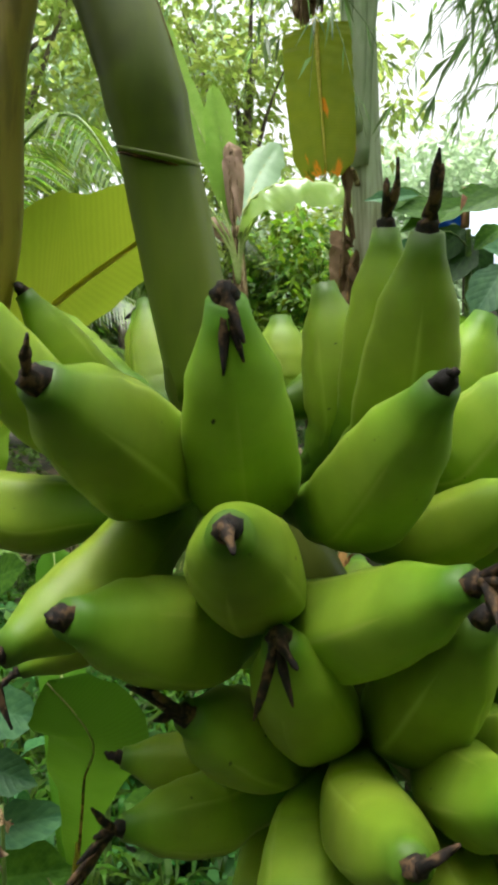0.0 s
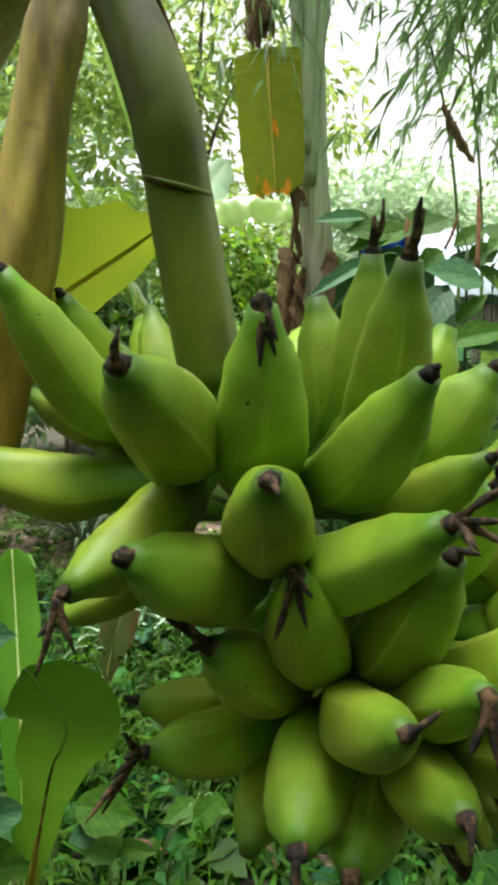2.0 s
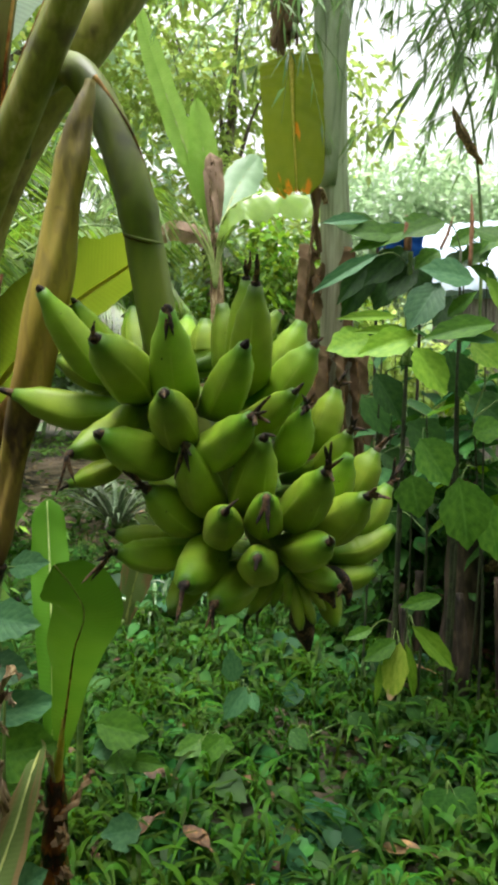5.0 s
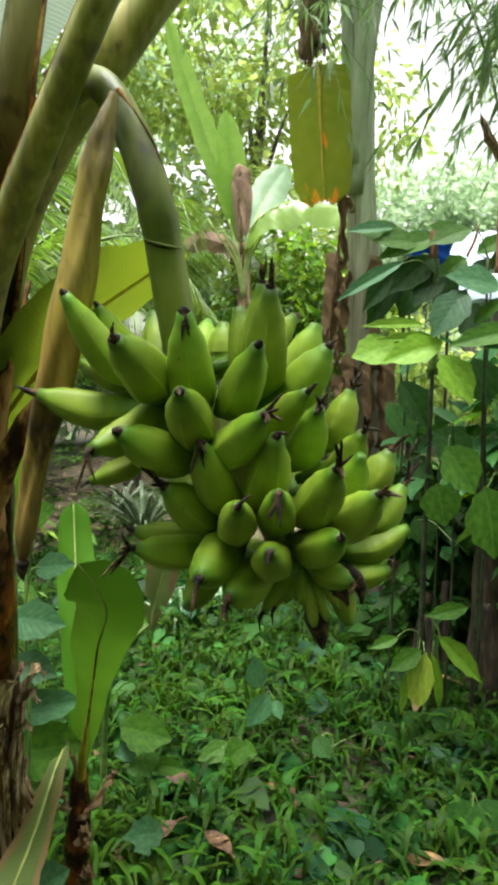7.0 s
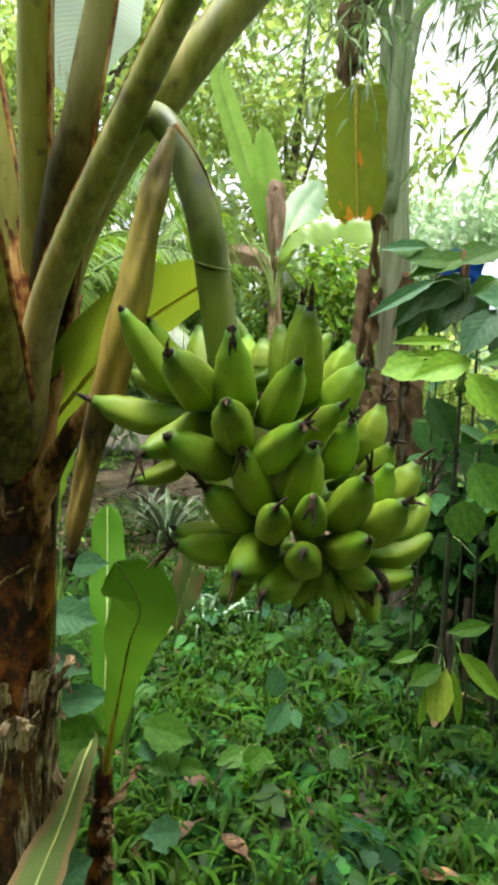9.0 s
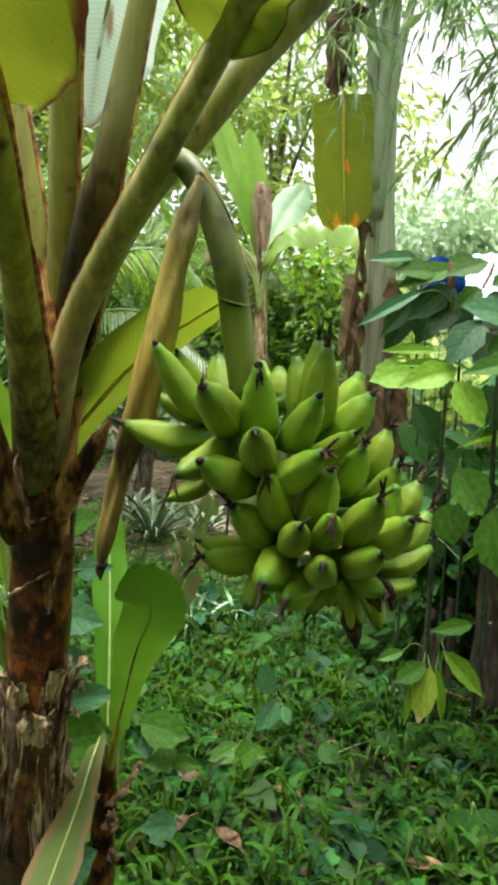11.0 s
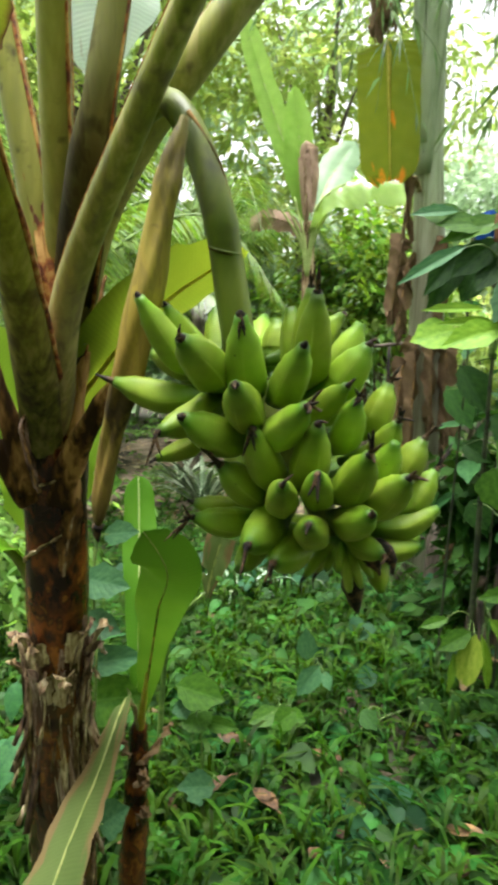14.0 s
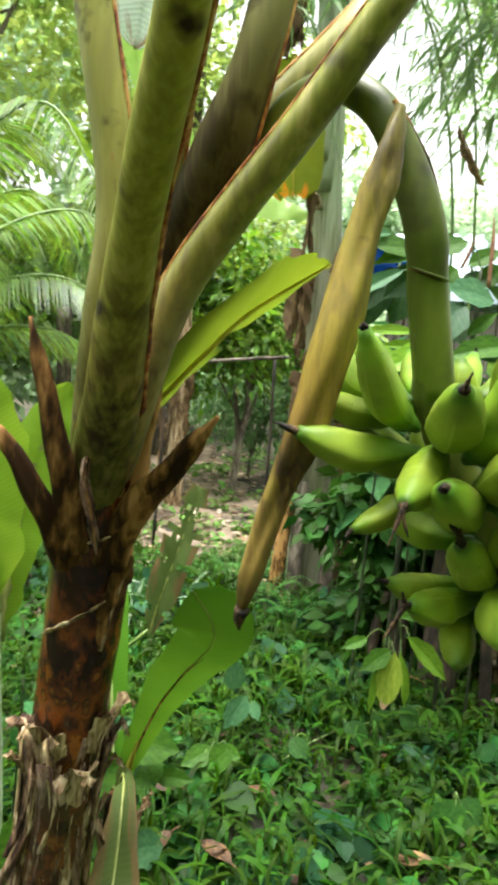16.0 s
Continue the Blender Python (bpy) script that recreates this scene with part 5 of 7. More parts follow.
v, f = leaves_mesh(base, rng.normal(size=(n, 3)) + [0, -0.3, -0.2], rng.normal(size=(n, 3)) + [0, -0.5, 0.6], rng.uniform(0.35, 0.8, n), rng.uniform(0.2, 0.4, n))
tagged(mesh_from("far_woods", v, f, CROWN_FAR), "haze-tinted leaf clumps on the distant hill", "woods", kind="stuff")


# ---- banana plants further off ----
def far_plant(label, line, radii, leaves, dead=(), husks=0, seed=0, mat=None):
    ob = thing("banana_plant", label, "banana plant")
    path = smooth_path(line, 30)
    v, f, t = tube(path, profile(*radii), 18, lambda u, a: 1 + 0.05 * math.sin(3 * a + 7 * u) + 0.03 * math.sin(8 * a + 11 * u))
    part("pseudostem", v, f, mat or FAR_STEM, ob, "", t)
    for k, (pts, half, m, how) in enumerate(leaves):
        leaf_part("leaf_blade", pts, half, m, ob, 0.02, seed=seed + k, **how)
    rnd = random.Random(seed)
    for k in range(husks):
        p = path[rnd.randint(4, 17)]
        a = rnd.uniform(0, 6.28)
        out = Vector((math.cos(a), math.sin(a), 0))
        pts = [p + out * 0.12, p + out * 0.24 + Vector((0, 0, -0.05)), p + out * rnd.uniform(0.2, 0.32) + Vector((0, 0, -0.35)), p + out * rnd.uniform(0.15, 0.3) + Vector((0, 0, -0.75))]
        leaf_part("dead_leaf", pts, rnd.uniform(0.03, 0.07), BLADE_DEAD, ob, 0.005, "brown dead leaf hanging on the stem" if k == 0 else "", seed=k, rows=24, cols=5, fold=-0.8, wave=0.03, ragged=0.06, normal=out, rib_side=0.0, rib_mat=SPIKE)
    return ob


FRONT = Vector((0, -1, 0.15))
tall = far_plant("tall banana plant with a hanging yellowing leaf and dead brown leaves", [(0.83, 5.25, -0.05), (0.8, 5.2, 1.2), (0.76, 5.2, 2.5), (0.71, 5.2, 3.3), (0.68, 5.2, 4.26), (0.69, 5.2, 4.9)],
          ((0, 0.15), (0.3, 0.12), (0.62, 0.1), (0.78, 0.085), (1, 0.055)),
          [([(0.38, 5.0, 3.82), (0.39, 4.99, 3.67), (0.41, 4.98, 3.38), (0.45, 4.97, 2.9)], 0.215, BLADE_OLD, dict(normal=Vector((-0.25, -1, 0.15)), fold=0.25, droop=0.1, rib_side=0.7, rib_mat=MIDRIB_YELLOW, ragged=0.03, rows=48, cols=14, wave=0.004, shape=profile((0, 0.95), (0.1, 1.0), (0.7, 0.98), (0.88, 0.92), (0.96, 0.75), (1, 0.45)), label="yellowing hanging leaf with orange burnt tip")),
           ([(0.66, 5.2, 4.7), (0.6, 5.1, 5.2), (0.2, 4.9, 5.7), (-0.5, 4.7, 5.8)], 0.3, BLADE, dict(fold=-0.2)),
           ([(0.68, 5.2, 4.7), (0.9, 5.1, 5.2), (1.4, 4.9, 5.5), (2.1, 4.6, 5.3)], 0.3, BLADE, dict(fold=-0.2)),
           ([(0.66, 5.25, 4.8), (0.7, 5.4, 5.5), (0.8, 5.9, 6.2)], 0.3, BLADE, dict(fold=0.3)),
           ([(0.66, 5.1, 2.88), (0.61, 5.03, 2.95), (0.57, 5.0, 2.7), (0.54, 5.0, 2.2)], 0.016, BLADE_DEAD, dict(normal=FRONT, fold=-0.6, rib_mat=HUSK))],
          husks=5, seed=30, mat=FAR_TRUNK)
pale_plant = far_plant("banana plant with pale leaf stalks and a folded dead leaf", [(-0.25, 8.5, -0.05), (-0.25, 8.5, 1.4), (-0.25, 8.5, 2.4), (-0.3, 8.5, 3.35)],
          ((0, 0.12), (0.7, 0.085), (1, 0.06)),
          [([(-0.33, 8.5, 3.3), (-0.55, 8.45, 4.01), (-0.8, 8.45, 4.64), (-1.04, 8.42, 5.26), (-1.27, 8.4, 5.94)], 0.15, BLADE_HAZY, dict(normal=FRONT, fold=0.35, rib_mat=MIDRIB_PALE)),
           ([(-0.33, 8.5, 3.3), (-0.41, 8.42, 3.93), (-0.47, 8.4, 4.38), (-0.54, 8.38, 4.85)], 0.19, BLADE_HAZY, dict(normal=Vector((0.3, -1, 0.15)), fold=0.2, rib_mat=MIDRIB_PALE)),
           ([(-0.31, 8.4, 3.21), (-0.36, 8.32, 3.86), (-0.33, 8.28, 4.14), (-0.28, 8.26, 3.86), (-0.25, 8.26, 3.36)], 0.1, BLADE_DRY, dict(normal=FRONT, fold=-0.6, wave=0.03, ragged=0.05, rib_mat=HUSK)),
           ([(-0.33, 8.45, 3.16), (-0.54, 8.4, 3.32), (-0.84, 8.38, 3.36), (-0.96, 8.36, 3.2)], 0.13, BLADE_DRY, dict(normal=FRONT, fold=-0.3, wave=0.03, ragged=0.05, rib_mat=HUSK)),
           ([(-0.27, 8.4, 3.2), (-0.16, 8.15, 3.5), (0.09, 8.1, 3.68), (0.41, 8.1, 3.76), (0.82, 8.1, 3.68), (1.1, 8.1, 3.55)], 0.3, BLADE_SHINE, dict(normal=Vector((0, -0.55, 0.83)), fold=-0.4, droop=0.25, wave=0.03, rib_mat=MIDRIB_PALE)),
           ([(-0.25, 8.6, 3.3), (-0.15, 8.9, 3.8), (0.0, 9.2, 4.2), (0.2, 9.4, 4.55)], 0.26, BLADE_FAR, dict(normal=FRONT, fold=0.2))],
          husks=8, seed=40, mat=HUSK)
for dx, top, lean in ((-0.46, 3.57, 0.1), (-0.32, 3.51, 0.06), (-0.22, 3.6, 0.0), (0.04, 3.5, 0.05), (0.12, 3.46, 0.08), (0.2, 3.42, 0.12)):
    v, f, t = tube(smooth_path([(-0.28, 8.42, 2.7), (-0.27 + 0.25 * dx, 8.38, 3.1), (-0.25 + dx, 8.36 - lean, top)], 12), profile((0, 0.024), (0.5, 0.017), (1, 0.01)), 9)
    part("petiole", v, f, MIDRIB_PALE, pale_plant, "", t)
for k, pts in enumerate(([(0.66, 5.15, 3.1), (0.6, 5.1, 3.7), (0.55, 5.08, 4.3), (0.42, 5.0, 4.95)], [(0.68, 5.13, 3.0), (0.7, 5.09, 3.6), (0.76, 5.06, 4.2), (0.9, 5.0, 4.9)], [(0.64, 5.11, 3.2), (0.66, 5.06, 3.8), (0.66, 5.03, 4.4), (0.65, 5.0, 5.0)])):
    v, f, t = tube(smooth_path(pts, 18), profile((0, 0.06), (0.4, 0.045), (1, 0.026)), 12, lambda u, a: 1 - 0.25 * math.exp(-((a - 4.7) / 0.5) ** 2), Vector((0, 1, 0.1)))
    part("petiole", v, f, FAR_STEM, tall, "", t)
for k, (x, y, z, w, drop, lean) in enumerate(((0.56, 5.03, 2.46, 0.07, 0.55, -0.03), (0.6, 5.0, 2.3, 0.05, 0.5, -0.02), (0.9, 5.02, 1.75, 0.07, 0.7, 0.03), (0.8, 4.98, 1.8, 0.05, 0.6, 0.02), (0.7, 4.99, 1.75, 0.06, 0.75, 0.0), (0.62, 5.02, 1.6, 0.05, 0.8, -0.02), (0.95, 5.06, 1.5, 0.06, 0.7, 0.03), (0.32, 4.98, 4.3, 0.1, 0.5, -0.02), (0.4, 4.95, 4.35, 0.08, 0.5, 0.0))):
    leaf_part("dead_leaf", [(x + 0.5 * (0.72 - x), y + 0.12, z + 0.04), (x, y, z + 0.05), (x + lean, y - 0.03, z - 0.4 * drop), (x + 1.6 * lean, y - 0.01, z - drop)], w, BLADE_DEAD, tall, 0.005, "", seed=130 + k, rows=30, cols=6, fold=-0.9, wave=0.035, ragged=0.09, normal=Vector((0.5 * math.sin(5 * k), -1, 0.1)), rib_side=0.0, rib_mat=SPIKE, shape=profile((0, 0.4), (0.25, 1.0), (0.8, 0.8), (1, 0.35)))
near_young = far_plant("young banana plant with broad yellow-green leaves behind the fruiting stem", [(-0.575, 1.95, -0.03), (-0.58, 1.9, 0.6), (-0.585, 1.86, 1.1)], ((0, 0.036), (0.6, 0.024), (1, 0.014)),
          [([(-0.585, 1.86, 1.08), (-0.61, 1.84, 1.26), (-0.67, 1.82, 1.45), (-0.75, 1.78, 1.6), (-0.86, 1.74, 1.68)], 0.155, BLADE_YOUNG, dict(normal=FRONT, fold=0.15, shape=profile((0, 0.05), (0.2, 0.55), (0.5, 1.0), (0.85, 0.85), (1, 0.15)))),
           ([(-0.585, 1.88, 1.0), (-0.56, 1.92, 1.25), (-0.52, 1.95, 1.45), (-0.46, 1.97, 1.62)], 0.075, BLADE_YOUNG, dict(normal=FRONT, fold=0.2)),
           ([(-0.58, 1.88, 0.85), (-0.64, 1.82, 1.1), (-0.74, 1.72, 1.18), (-0.88, 1.6, 1.08)], 0.1, BLADE, dict(fold=0.2))], seed=50)

# young suckers at the foot of the plant
suck = thing("banana_sucker", "young banana sucker with upright folded leaves and a brown sheathed stem", "banana sucker")
v, f, t = tube(smooth_path([(-0.31, 1.84, -0.03), (-0.29, 1.79, 0.3), (-0.28, 1.765, 0.5), (-0.274, 1.75, 0.66), (-0.272, 1.745, 0.72)], 24), profile((0, 0.042), (0.5, 0.031), (0.85, 0.022), (1, 0.014)), 14, lambda u, a: 1 + 0.1 * math.sin(3 * a + 21 * u) + 0.05 * math.sin(7 * a + 33 * u))
part("stem", v, f, STEM, suck, "brown sheathed stem", t)
v, f, t = tube(smooth_path([(-0.273, 1.75, 0.68), (-0.25, 1.7, 0.78), (-0.225, 1.64, 0.9)], 10), profile((0, 0.013), (0.6, 0.008), (1, 0.003)), 12)
part("petiole", v, f, MIDRIB_YELLOW, suck, "", t)
leaf_part("leaf_blade", [(-0.275, 1.75, 0.68), (-0.29, 1.79, 0.84), (-0.317, 1.87, 1.03), (-0.345, 1.945, 1.18), (-0.364, 1.99, 1.31)], 0.05, BLADE_SUCKER, suck, 0.004, rib_mat=MIDRIB_PALE, normal=Vector((0.1, -1, 0.1)), rib_side=0.6, wave=0.003, fold=0.12, shape=profile((0, 0.15), (0.2, 0.5), (0.45, 0.85), (0.62, 1.0), (0.9, 0.85), (0.97, 0.6), (1, 0.2)), seed=60)
leaf_part("leaf_blade", [(-0.273, 1.75, 0.69), (-0.235, 1.67, 0.85), (-0.191, 1.56, 1.015), (-0.15, 1.44, 1.14), (-0.108, 1.345, 1.238), (-0.116, 1.318, 1.29), (-0.147, 1.306, 1.338)], 0.064, BLADE_SUCKER, suck, 0.001, normal=Vector((0.05, -1, -0.1)), rib_side=0.6, wave=0.003, fold=0.1, rib_mat=MIDRIB, shape=profile((0, 0.12), (0.25, 0.5), (0.5, 0.85), (0.72, 1.0), (0.84, 0.9), (0.92, 0.6), (1, 0.03)), label="broad young leaf with its end curled aside", seed=61)
v, f, t = tube(smooth_path([(-0.272, 1.747, 0.69), (-0.234, 1.667, 0.85), (-0.19, 1.557, 1.015), (-0.149, 1.437, 1.14), (-0.12, 1.36, 1.205)], 18), profile((0, 0.0034), (0.6, 0.002), (1, 0.0006)), 7)
part("dark_rib", v, f, SPIKE, suck, "dark brown midrib", t)
for k, pts in enumerate(([(-0.274, 1.74, 0.6), (-0.235, 1.73, 0.64), (-0.205, 1.75, 0.69), (-0.19, 1.765, 0.71)], [(-0.27, 1.72, 0.55), (-0.25, 1.71, 0.6), (-0.235, 1.7, 0.585), (-0.24, 1.69, 0.56)], [(-0.29, 1.73, 0.62), (-0.305, 1.72, 0.68), (-0.31, 1.72, 0.73)], [(-0.265, 1.73, 0.45), (-0.24, 1.71, 0.5), (-0.225, 1.7, 0.48)])):
    leaf_part("dead_sheath", pts, 0.012, BLADE_DEAD, suck, 0.002, "withered sheath end" if k == 0 else "", fold=-0.4, rib_mat=SPIKE, rows=14, cols=4, seed=62 + k, shape=profile((0, 1.0), (0.6, 0.7), (1, 0.15)))
leaf_part("leaf_blade", [(-0.27, 1.73, 0.7), (-0.25, 1.6, 0.85), (-0.24, 1.5, 0.886), (-0.239, 1.36, 0.826), (-0.241, 1.25, 0.79), (-0.238, 1.15, 0.762), (-0.234, 1.06, 0.72), (-0.23, 1.0, 0.66)], 0.085, BLADE_PALE, suck, 0.003, normal=Vector((-0.4, -0.85, 0.4)), fold=0.2, droop=0.1, wave=0.005, rib_side=0.5, rib_mat=MIDRIB, ragged=0.02, shape=profile((0, 0.05), (0.25, 0.25), (0.5, 0.7), (0.75, 1.0), (0.92, 0.7), (1, 0.15)), label="drooping dull green leaf with dry pale edges", seed=63)
suck3 = thing("banana_sucker", "small sucker with a torn pale leaf among the weeds", "banana sucker")
v, f, t = tube(smooth_path([(-0.42, 2.55, -0.03), (-0.41, 2.53, 0.4), (-0.37, 2.5, 0.66), (-0.24, 2.46, 0.82)], 10), profile((0, 0.012), (1, 0.006)), 10)
part("stem", v, f, GREEN_STALK, suck3, "", t)
leaf_part("leaf_blade", [(-0.24, 2.46, 0.8), (-0.215, 2.44, 0.92), (-0.18, 2.42, 1.05), (-0.145, 2.41, 1.18), (-0.11, 2.4, 1.31)], 0.062, BLADE_PALE, suck3, 0.006, normal=Vector((-0.3, -0.9, 0.2)), fold=0.35, tears=0.15, wave=0.006, shape=profile((0, 0.25), (0.3, 0.9), (0.7, 1.0), (1, 0.5)), label="torn pale grey-green leaf", seed=64)


# ---- palms ----
def palm_frond(palm, points, long, n, seed):
    """A feather frond: a rachis and two rows of narrow drooping leaflets."""
    rnd = random.Random(seed)
    path = smooth_path(points, 40)
    v, f, t = tube(path, profile((0, 0.03), (1, 0.005)), 8)
    ob = part("frond", v, f, GREEN_STALK, palm, "", t)
    base, way, nrm, ln = [], [], [], []
    for i in range(4, 40):
        tan = (path[min(i + 1, 39)] - path[i - 1]).normalized()
        side = tan.cross(Vector((0, 0, 1))).normalized()
        u = i / 39
        size = long * math.sin(math.pi * min(1, 0.25 + 0.72 * u)) ** 0.7
        for s in (-1, 1):
            for h in (0, 0.5):
                p = path[i].lerp(path[min(i + 1, 39)], h)
                base.append(p)
                way.append(side * s + tan * 0.55 + Vector((0, 0, -0.35 + rnd.uniform(-0.15, 0.15))))
                nrm.append(Vector((0, 0, 1)) + side * s * 0.3)
                ln.append(size * rnd.uniform(0.9, 1.05))
    ln = np.array(ln)
    v, f = leaves_mesh(np.array(base), np.array(way), np.array(nrm), ln, ln * 0.07, 0.35)
    mesh_from("frond_blade", v, f, PALM_LEAF, ob)


def palm(label, x, y, trunk_h, fronds, seed):
    ob = thing("palm", label, "palm tree")
    v, f, t = tube(smooth_path([(x, y, -0.05), (x + 0.05, y, trunk_h * 0.5), (x, y, trunk_h)], 14), profile((0, 0.16), (0.3, 0.11), (1, 0.1)), 14, lambda u, a: 1 + 0.05 * math.sin(70 * u))
    part("trunk", v, f, BARK, ob, "", t)
    for k, (az, rise, reach) in enumerate(fronds):
        a = radians(az)
        d = Vector((math.sin(a), math.cos(a), 0))
        p0 = Vector((x, y, trunk_h - 0.02))
        pts = [p0, p0 + d * reach * 0.3 + Vector((0, 0, rise * 0.75)), p0 + d * reach * 0.68 + Vector((0, 0, rise)), p0 + d * reach + Vector((0, 0, rise * 0.45))]
        palm_frond(ob, pts, 0.62, 40, seed + k)
    return ob


palm("young coconut palm with arching feathery fronds", -2.9, 6.6, 1.5, [(75, 1.6, 2.6), (100, 0.9, 2.4), (40, 1.9, 2.4), (140, 1.1, 2.2), (180, 1.7, 2.3), (230, 1.2, 2.4), (290, 1.5, 2.5), (330, 1.9, 2.4), (60, 0.5, 2.2), (120, 2.1, 2.6)], 70)
palm("coconut palm with drooping fronds at the thicket edge", -4.9, 9.2, 3.4, [(80, 1.3, 3.2), (110, 0.9, 3.0), (50, 1.5, 3.0), (150, 1.1, 3.0), (200, 1.0, 3.0), (260, 1.2, 3.0), (320, 1.3, 3.0), (95, 0.1, 2.8)], 90)
palm("coconut palm with fronds against the bright sky", -1.9, 9.8, 2.4, [(70, 1.5, 2.3), (110, 1.2, 2.2), (150, 1.5, 2.3), (210, 1.3, 2.3), (20, 1.8, 2.2), (300, 1.4, 2.3), (255, 0.9, 2.2)], 110)


# ---- bamboo ----
def bamboo(label, culms, twigs, leaves, seed, size=0.2):
    """Arching canes with drooping twigs and narrow hanging leaves."""
    rng = np.random.default_rng(seed)
    ob = thing("bamboo", label, "bamboo")
    ends = []
    for pts in culms:
        path = smooth_path(pts, 30)
        v, f, t = tube(path, profile((0, 0.022), (0.4, 0.014), (1, 0.004)), 9, lambda u, a: 1 + 0.12 * max(0, math.sin(60 * u)) ** 12)
        part("cane", v, f, GREEN_STALK, ob, "", t)
        ends += path[10:]
    lines = []
    base, way = [], []
    for k in range(twigs):
        p = ends[rng.integers(0, len(ends))]
        d = Vector((rng.normal() * 0.6, rng.normal() * 0.5, -0.25 + rng.normal() * 0.3)).normalized()
        ln = rng.uniform(0.4, 1.0)
        end = p + d * ln + Vector((0, 0, -0.35 * ln))
        mid = p + d * ln * 0.55
        pth = smooth_path([p, mid, end], 7)
        lines.append(tube(pth, lambda u: 0.004 * (1 - 0.7 * u), 4, cap=False))
        for j in range(leaves):
            s = rng.uniform(0.15, 1.0)
            q = pth[min(6, int(s * 6))]
            base.append(q)
            way.append(d + Vector((rng.normal() * 0.5, rng.normal() * 0.5, -0.55 + rng.normal() * 0.35)))
    j = join(*lines)
    part("twig_spray", j[0], j[1], GREEN_STALK, ob, "", j[2])
    base, way = np.array(base), np.array(way)
    n = len(base)
    ln = size * rng.uniform(0.6, 1.25, n)
    v, f = leaves_mesh(base, way, rng.normal(size=(n, 3)) + [0, -0.6, 0.6], ln, ln * 0.13, 0.25)
    mesh_from("foliage", v, f, BAMBOO_LEAF, ob)
    return ob


bamboo("bamboo canes arching overhead with hanging narrow leaves", [[(3.4, 5.2, -0.1), (3.2, 5.0, 2.6), (2.6, 4.6, 4.0), (1.9, 4.2, 4.1), (1.3, 3.9, 3.6)], [(3.8, 5.6, -0.1), (3.6, 5.4, 2.8), (3.0, 5.0, 4.6), (2.2, 4.7, 5.0), (1.2, 4.4, 4.6)],
        [(4.2, 5.0, -0.1), (4.0, 4.8, 2.4), (3.4, 4.5, 3.7), (2.7, 4.2, 3.9), (2.0, 4.0, 3.4)], [(4.0, 6.2, -0.1), (3.8, 6.0, 3.2), (3.2, 5.7, 5.0), (2.0, 5.3, 5.4), (0.8, 5.0, 5.0)]], 460, 15, 201, 0.18)
bamboo("bamboo spray hanging in front of the pale sky", [[(2.6, 7.6, -0.1), (2.5, 7.4, 3.4), (1.8, 7.0, 5.4), (0.6, 6.6, 5.9), (-0.4, 6.3, 5.4)], [(3.0, 8.0, -0.1), (2.9, 7.8, 3.6), (2.2, 7.3, 6.0), (1.0, 6.9, 6.6), (-0.2, 6.5, 6.2)]], 170, 14, 202, 0.19)

bamboo("bamboo twigs with haze-paled hanging leaves above the banana plants", [[(3.6, 4.6, -0.1), (3.4, 4.6, 3.0), (2.6, 4.6, 4.9), (1.4, 4.6, 5.3), (0.1, 4.6, 4.8)], [(3.9, 4.9, -0.1), (3.7, 4.9, 3.0), (2.9, 4.8, 5.0), (1.6, 4.8, 5.6), (-0.2, 4.8, 5.2)]], 230, 15, 204, 0.16)
thin_cane = bamboo("thin bamboo cane with sparse leaves before the banana plant", [[(3.7, 4.4, -0.1), (3.5, 4.4, 2.8), (2.7, 4.4, 4.3), (1.5, 4.4, 4.6), (0.6, 4.4, 4.25), (0.15, 4.4, 3.85)], [(3.9, 4.3, -0.1), (3.7, 4.3, 2.6), (3.0, 4.25, 3.9), (1.9, 4.2, 4.3), (1.1, 4.2, 4.0)]], 110, 12, 206, 0.15)
# extra canes above the view, added only to shade the bunch and ground
bamboo("unseen bamboo canes added overhead to shade the banana plants", [[(4.6, 3.2, -0.1), (4.4, 3.0, 3.0), (3.6, 2.8, 4.9), (2.4, 2.5, 5.6), (1.0, 2.2, 5.4)], [(4.8, 2.2, -0.1), (4.6, 2.1, 3.2), (3.7, 2.0, 5.2), (2.3, 1.8, 5.9), (0.6, 1.6, 5.7)],
        [(4.4, 4.2, -0.1), (4.2, 4.1, 3.2), (3.3, 3.8, 5.2), (2.0, 3.4, 5.9), (0.4, 3.0, 5.6)], [(4.9, 1.2, -0.1), (4.6, 1.2, 3.2), (3.6, 1.1, 5.3), (2.0, 1.0, 6.0), (0.2, 0.9, 5.8)], [(4.4, 4.8, -0.1), (4.1, 4.6, 3.4), (3.0, 4.2, 5.6), (1.2, 3.8, 6.3), (-0.6, 3.4, 6.0)]], 190, 14, 203, 0.22)

caught = leaf_part("dead_leaf", [(1.26, 4.2, 3.2), (1.31, 4.18, 3.08), (1.38, 4.18, 2.97), (1.45, 4.2, 2.88)], 0.03, LITTER, thin_cane, 0.003, "orange-brown dead leaf caught in the bamboo", rib_mat=HUSK, rows=14, cols=4, fold=-0.5, wave=0.01, normal=FRONT)

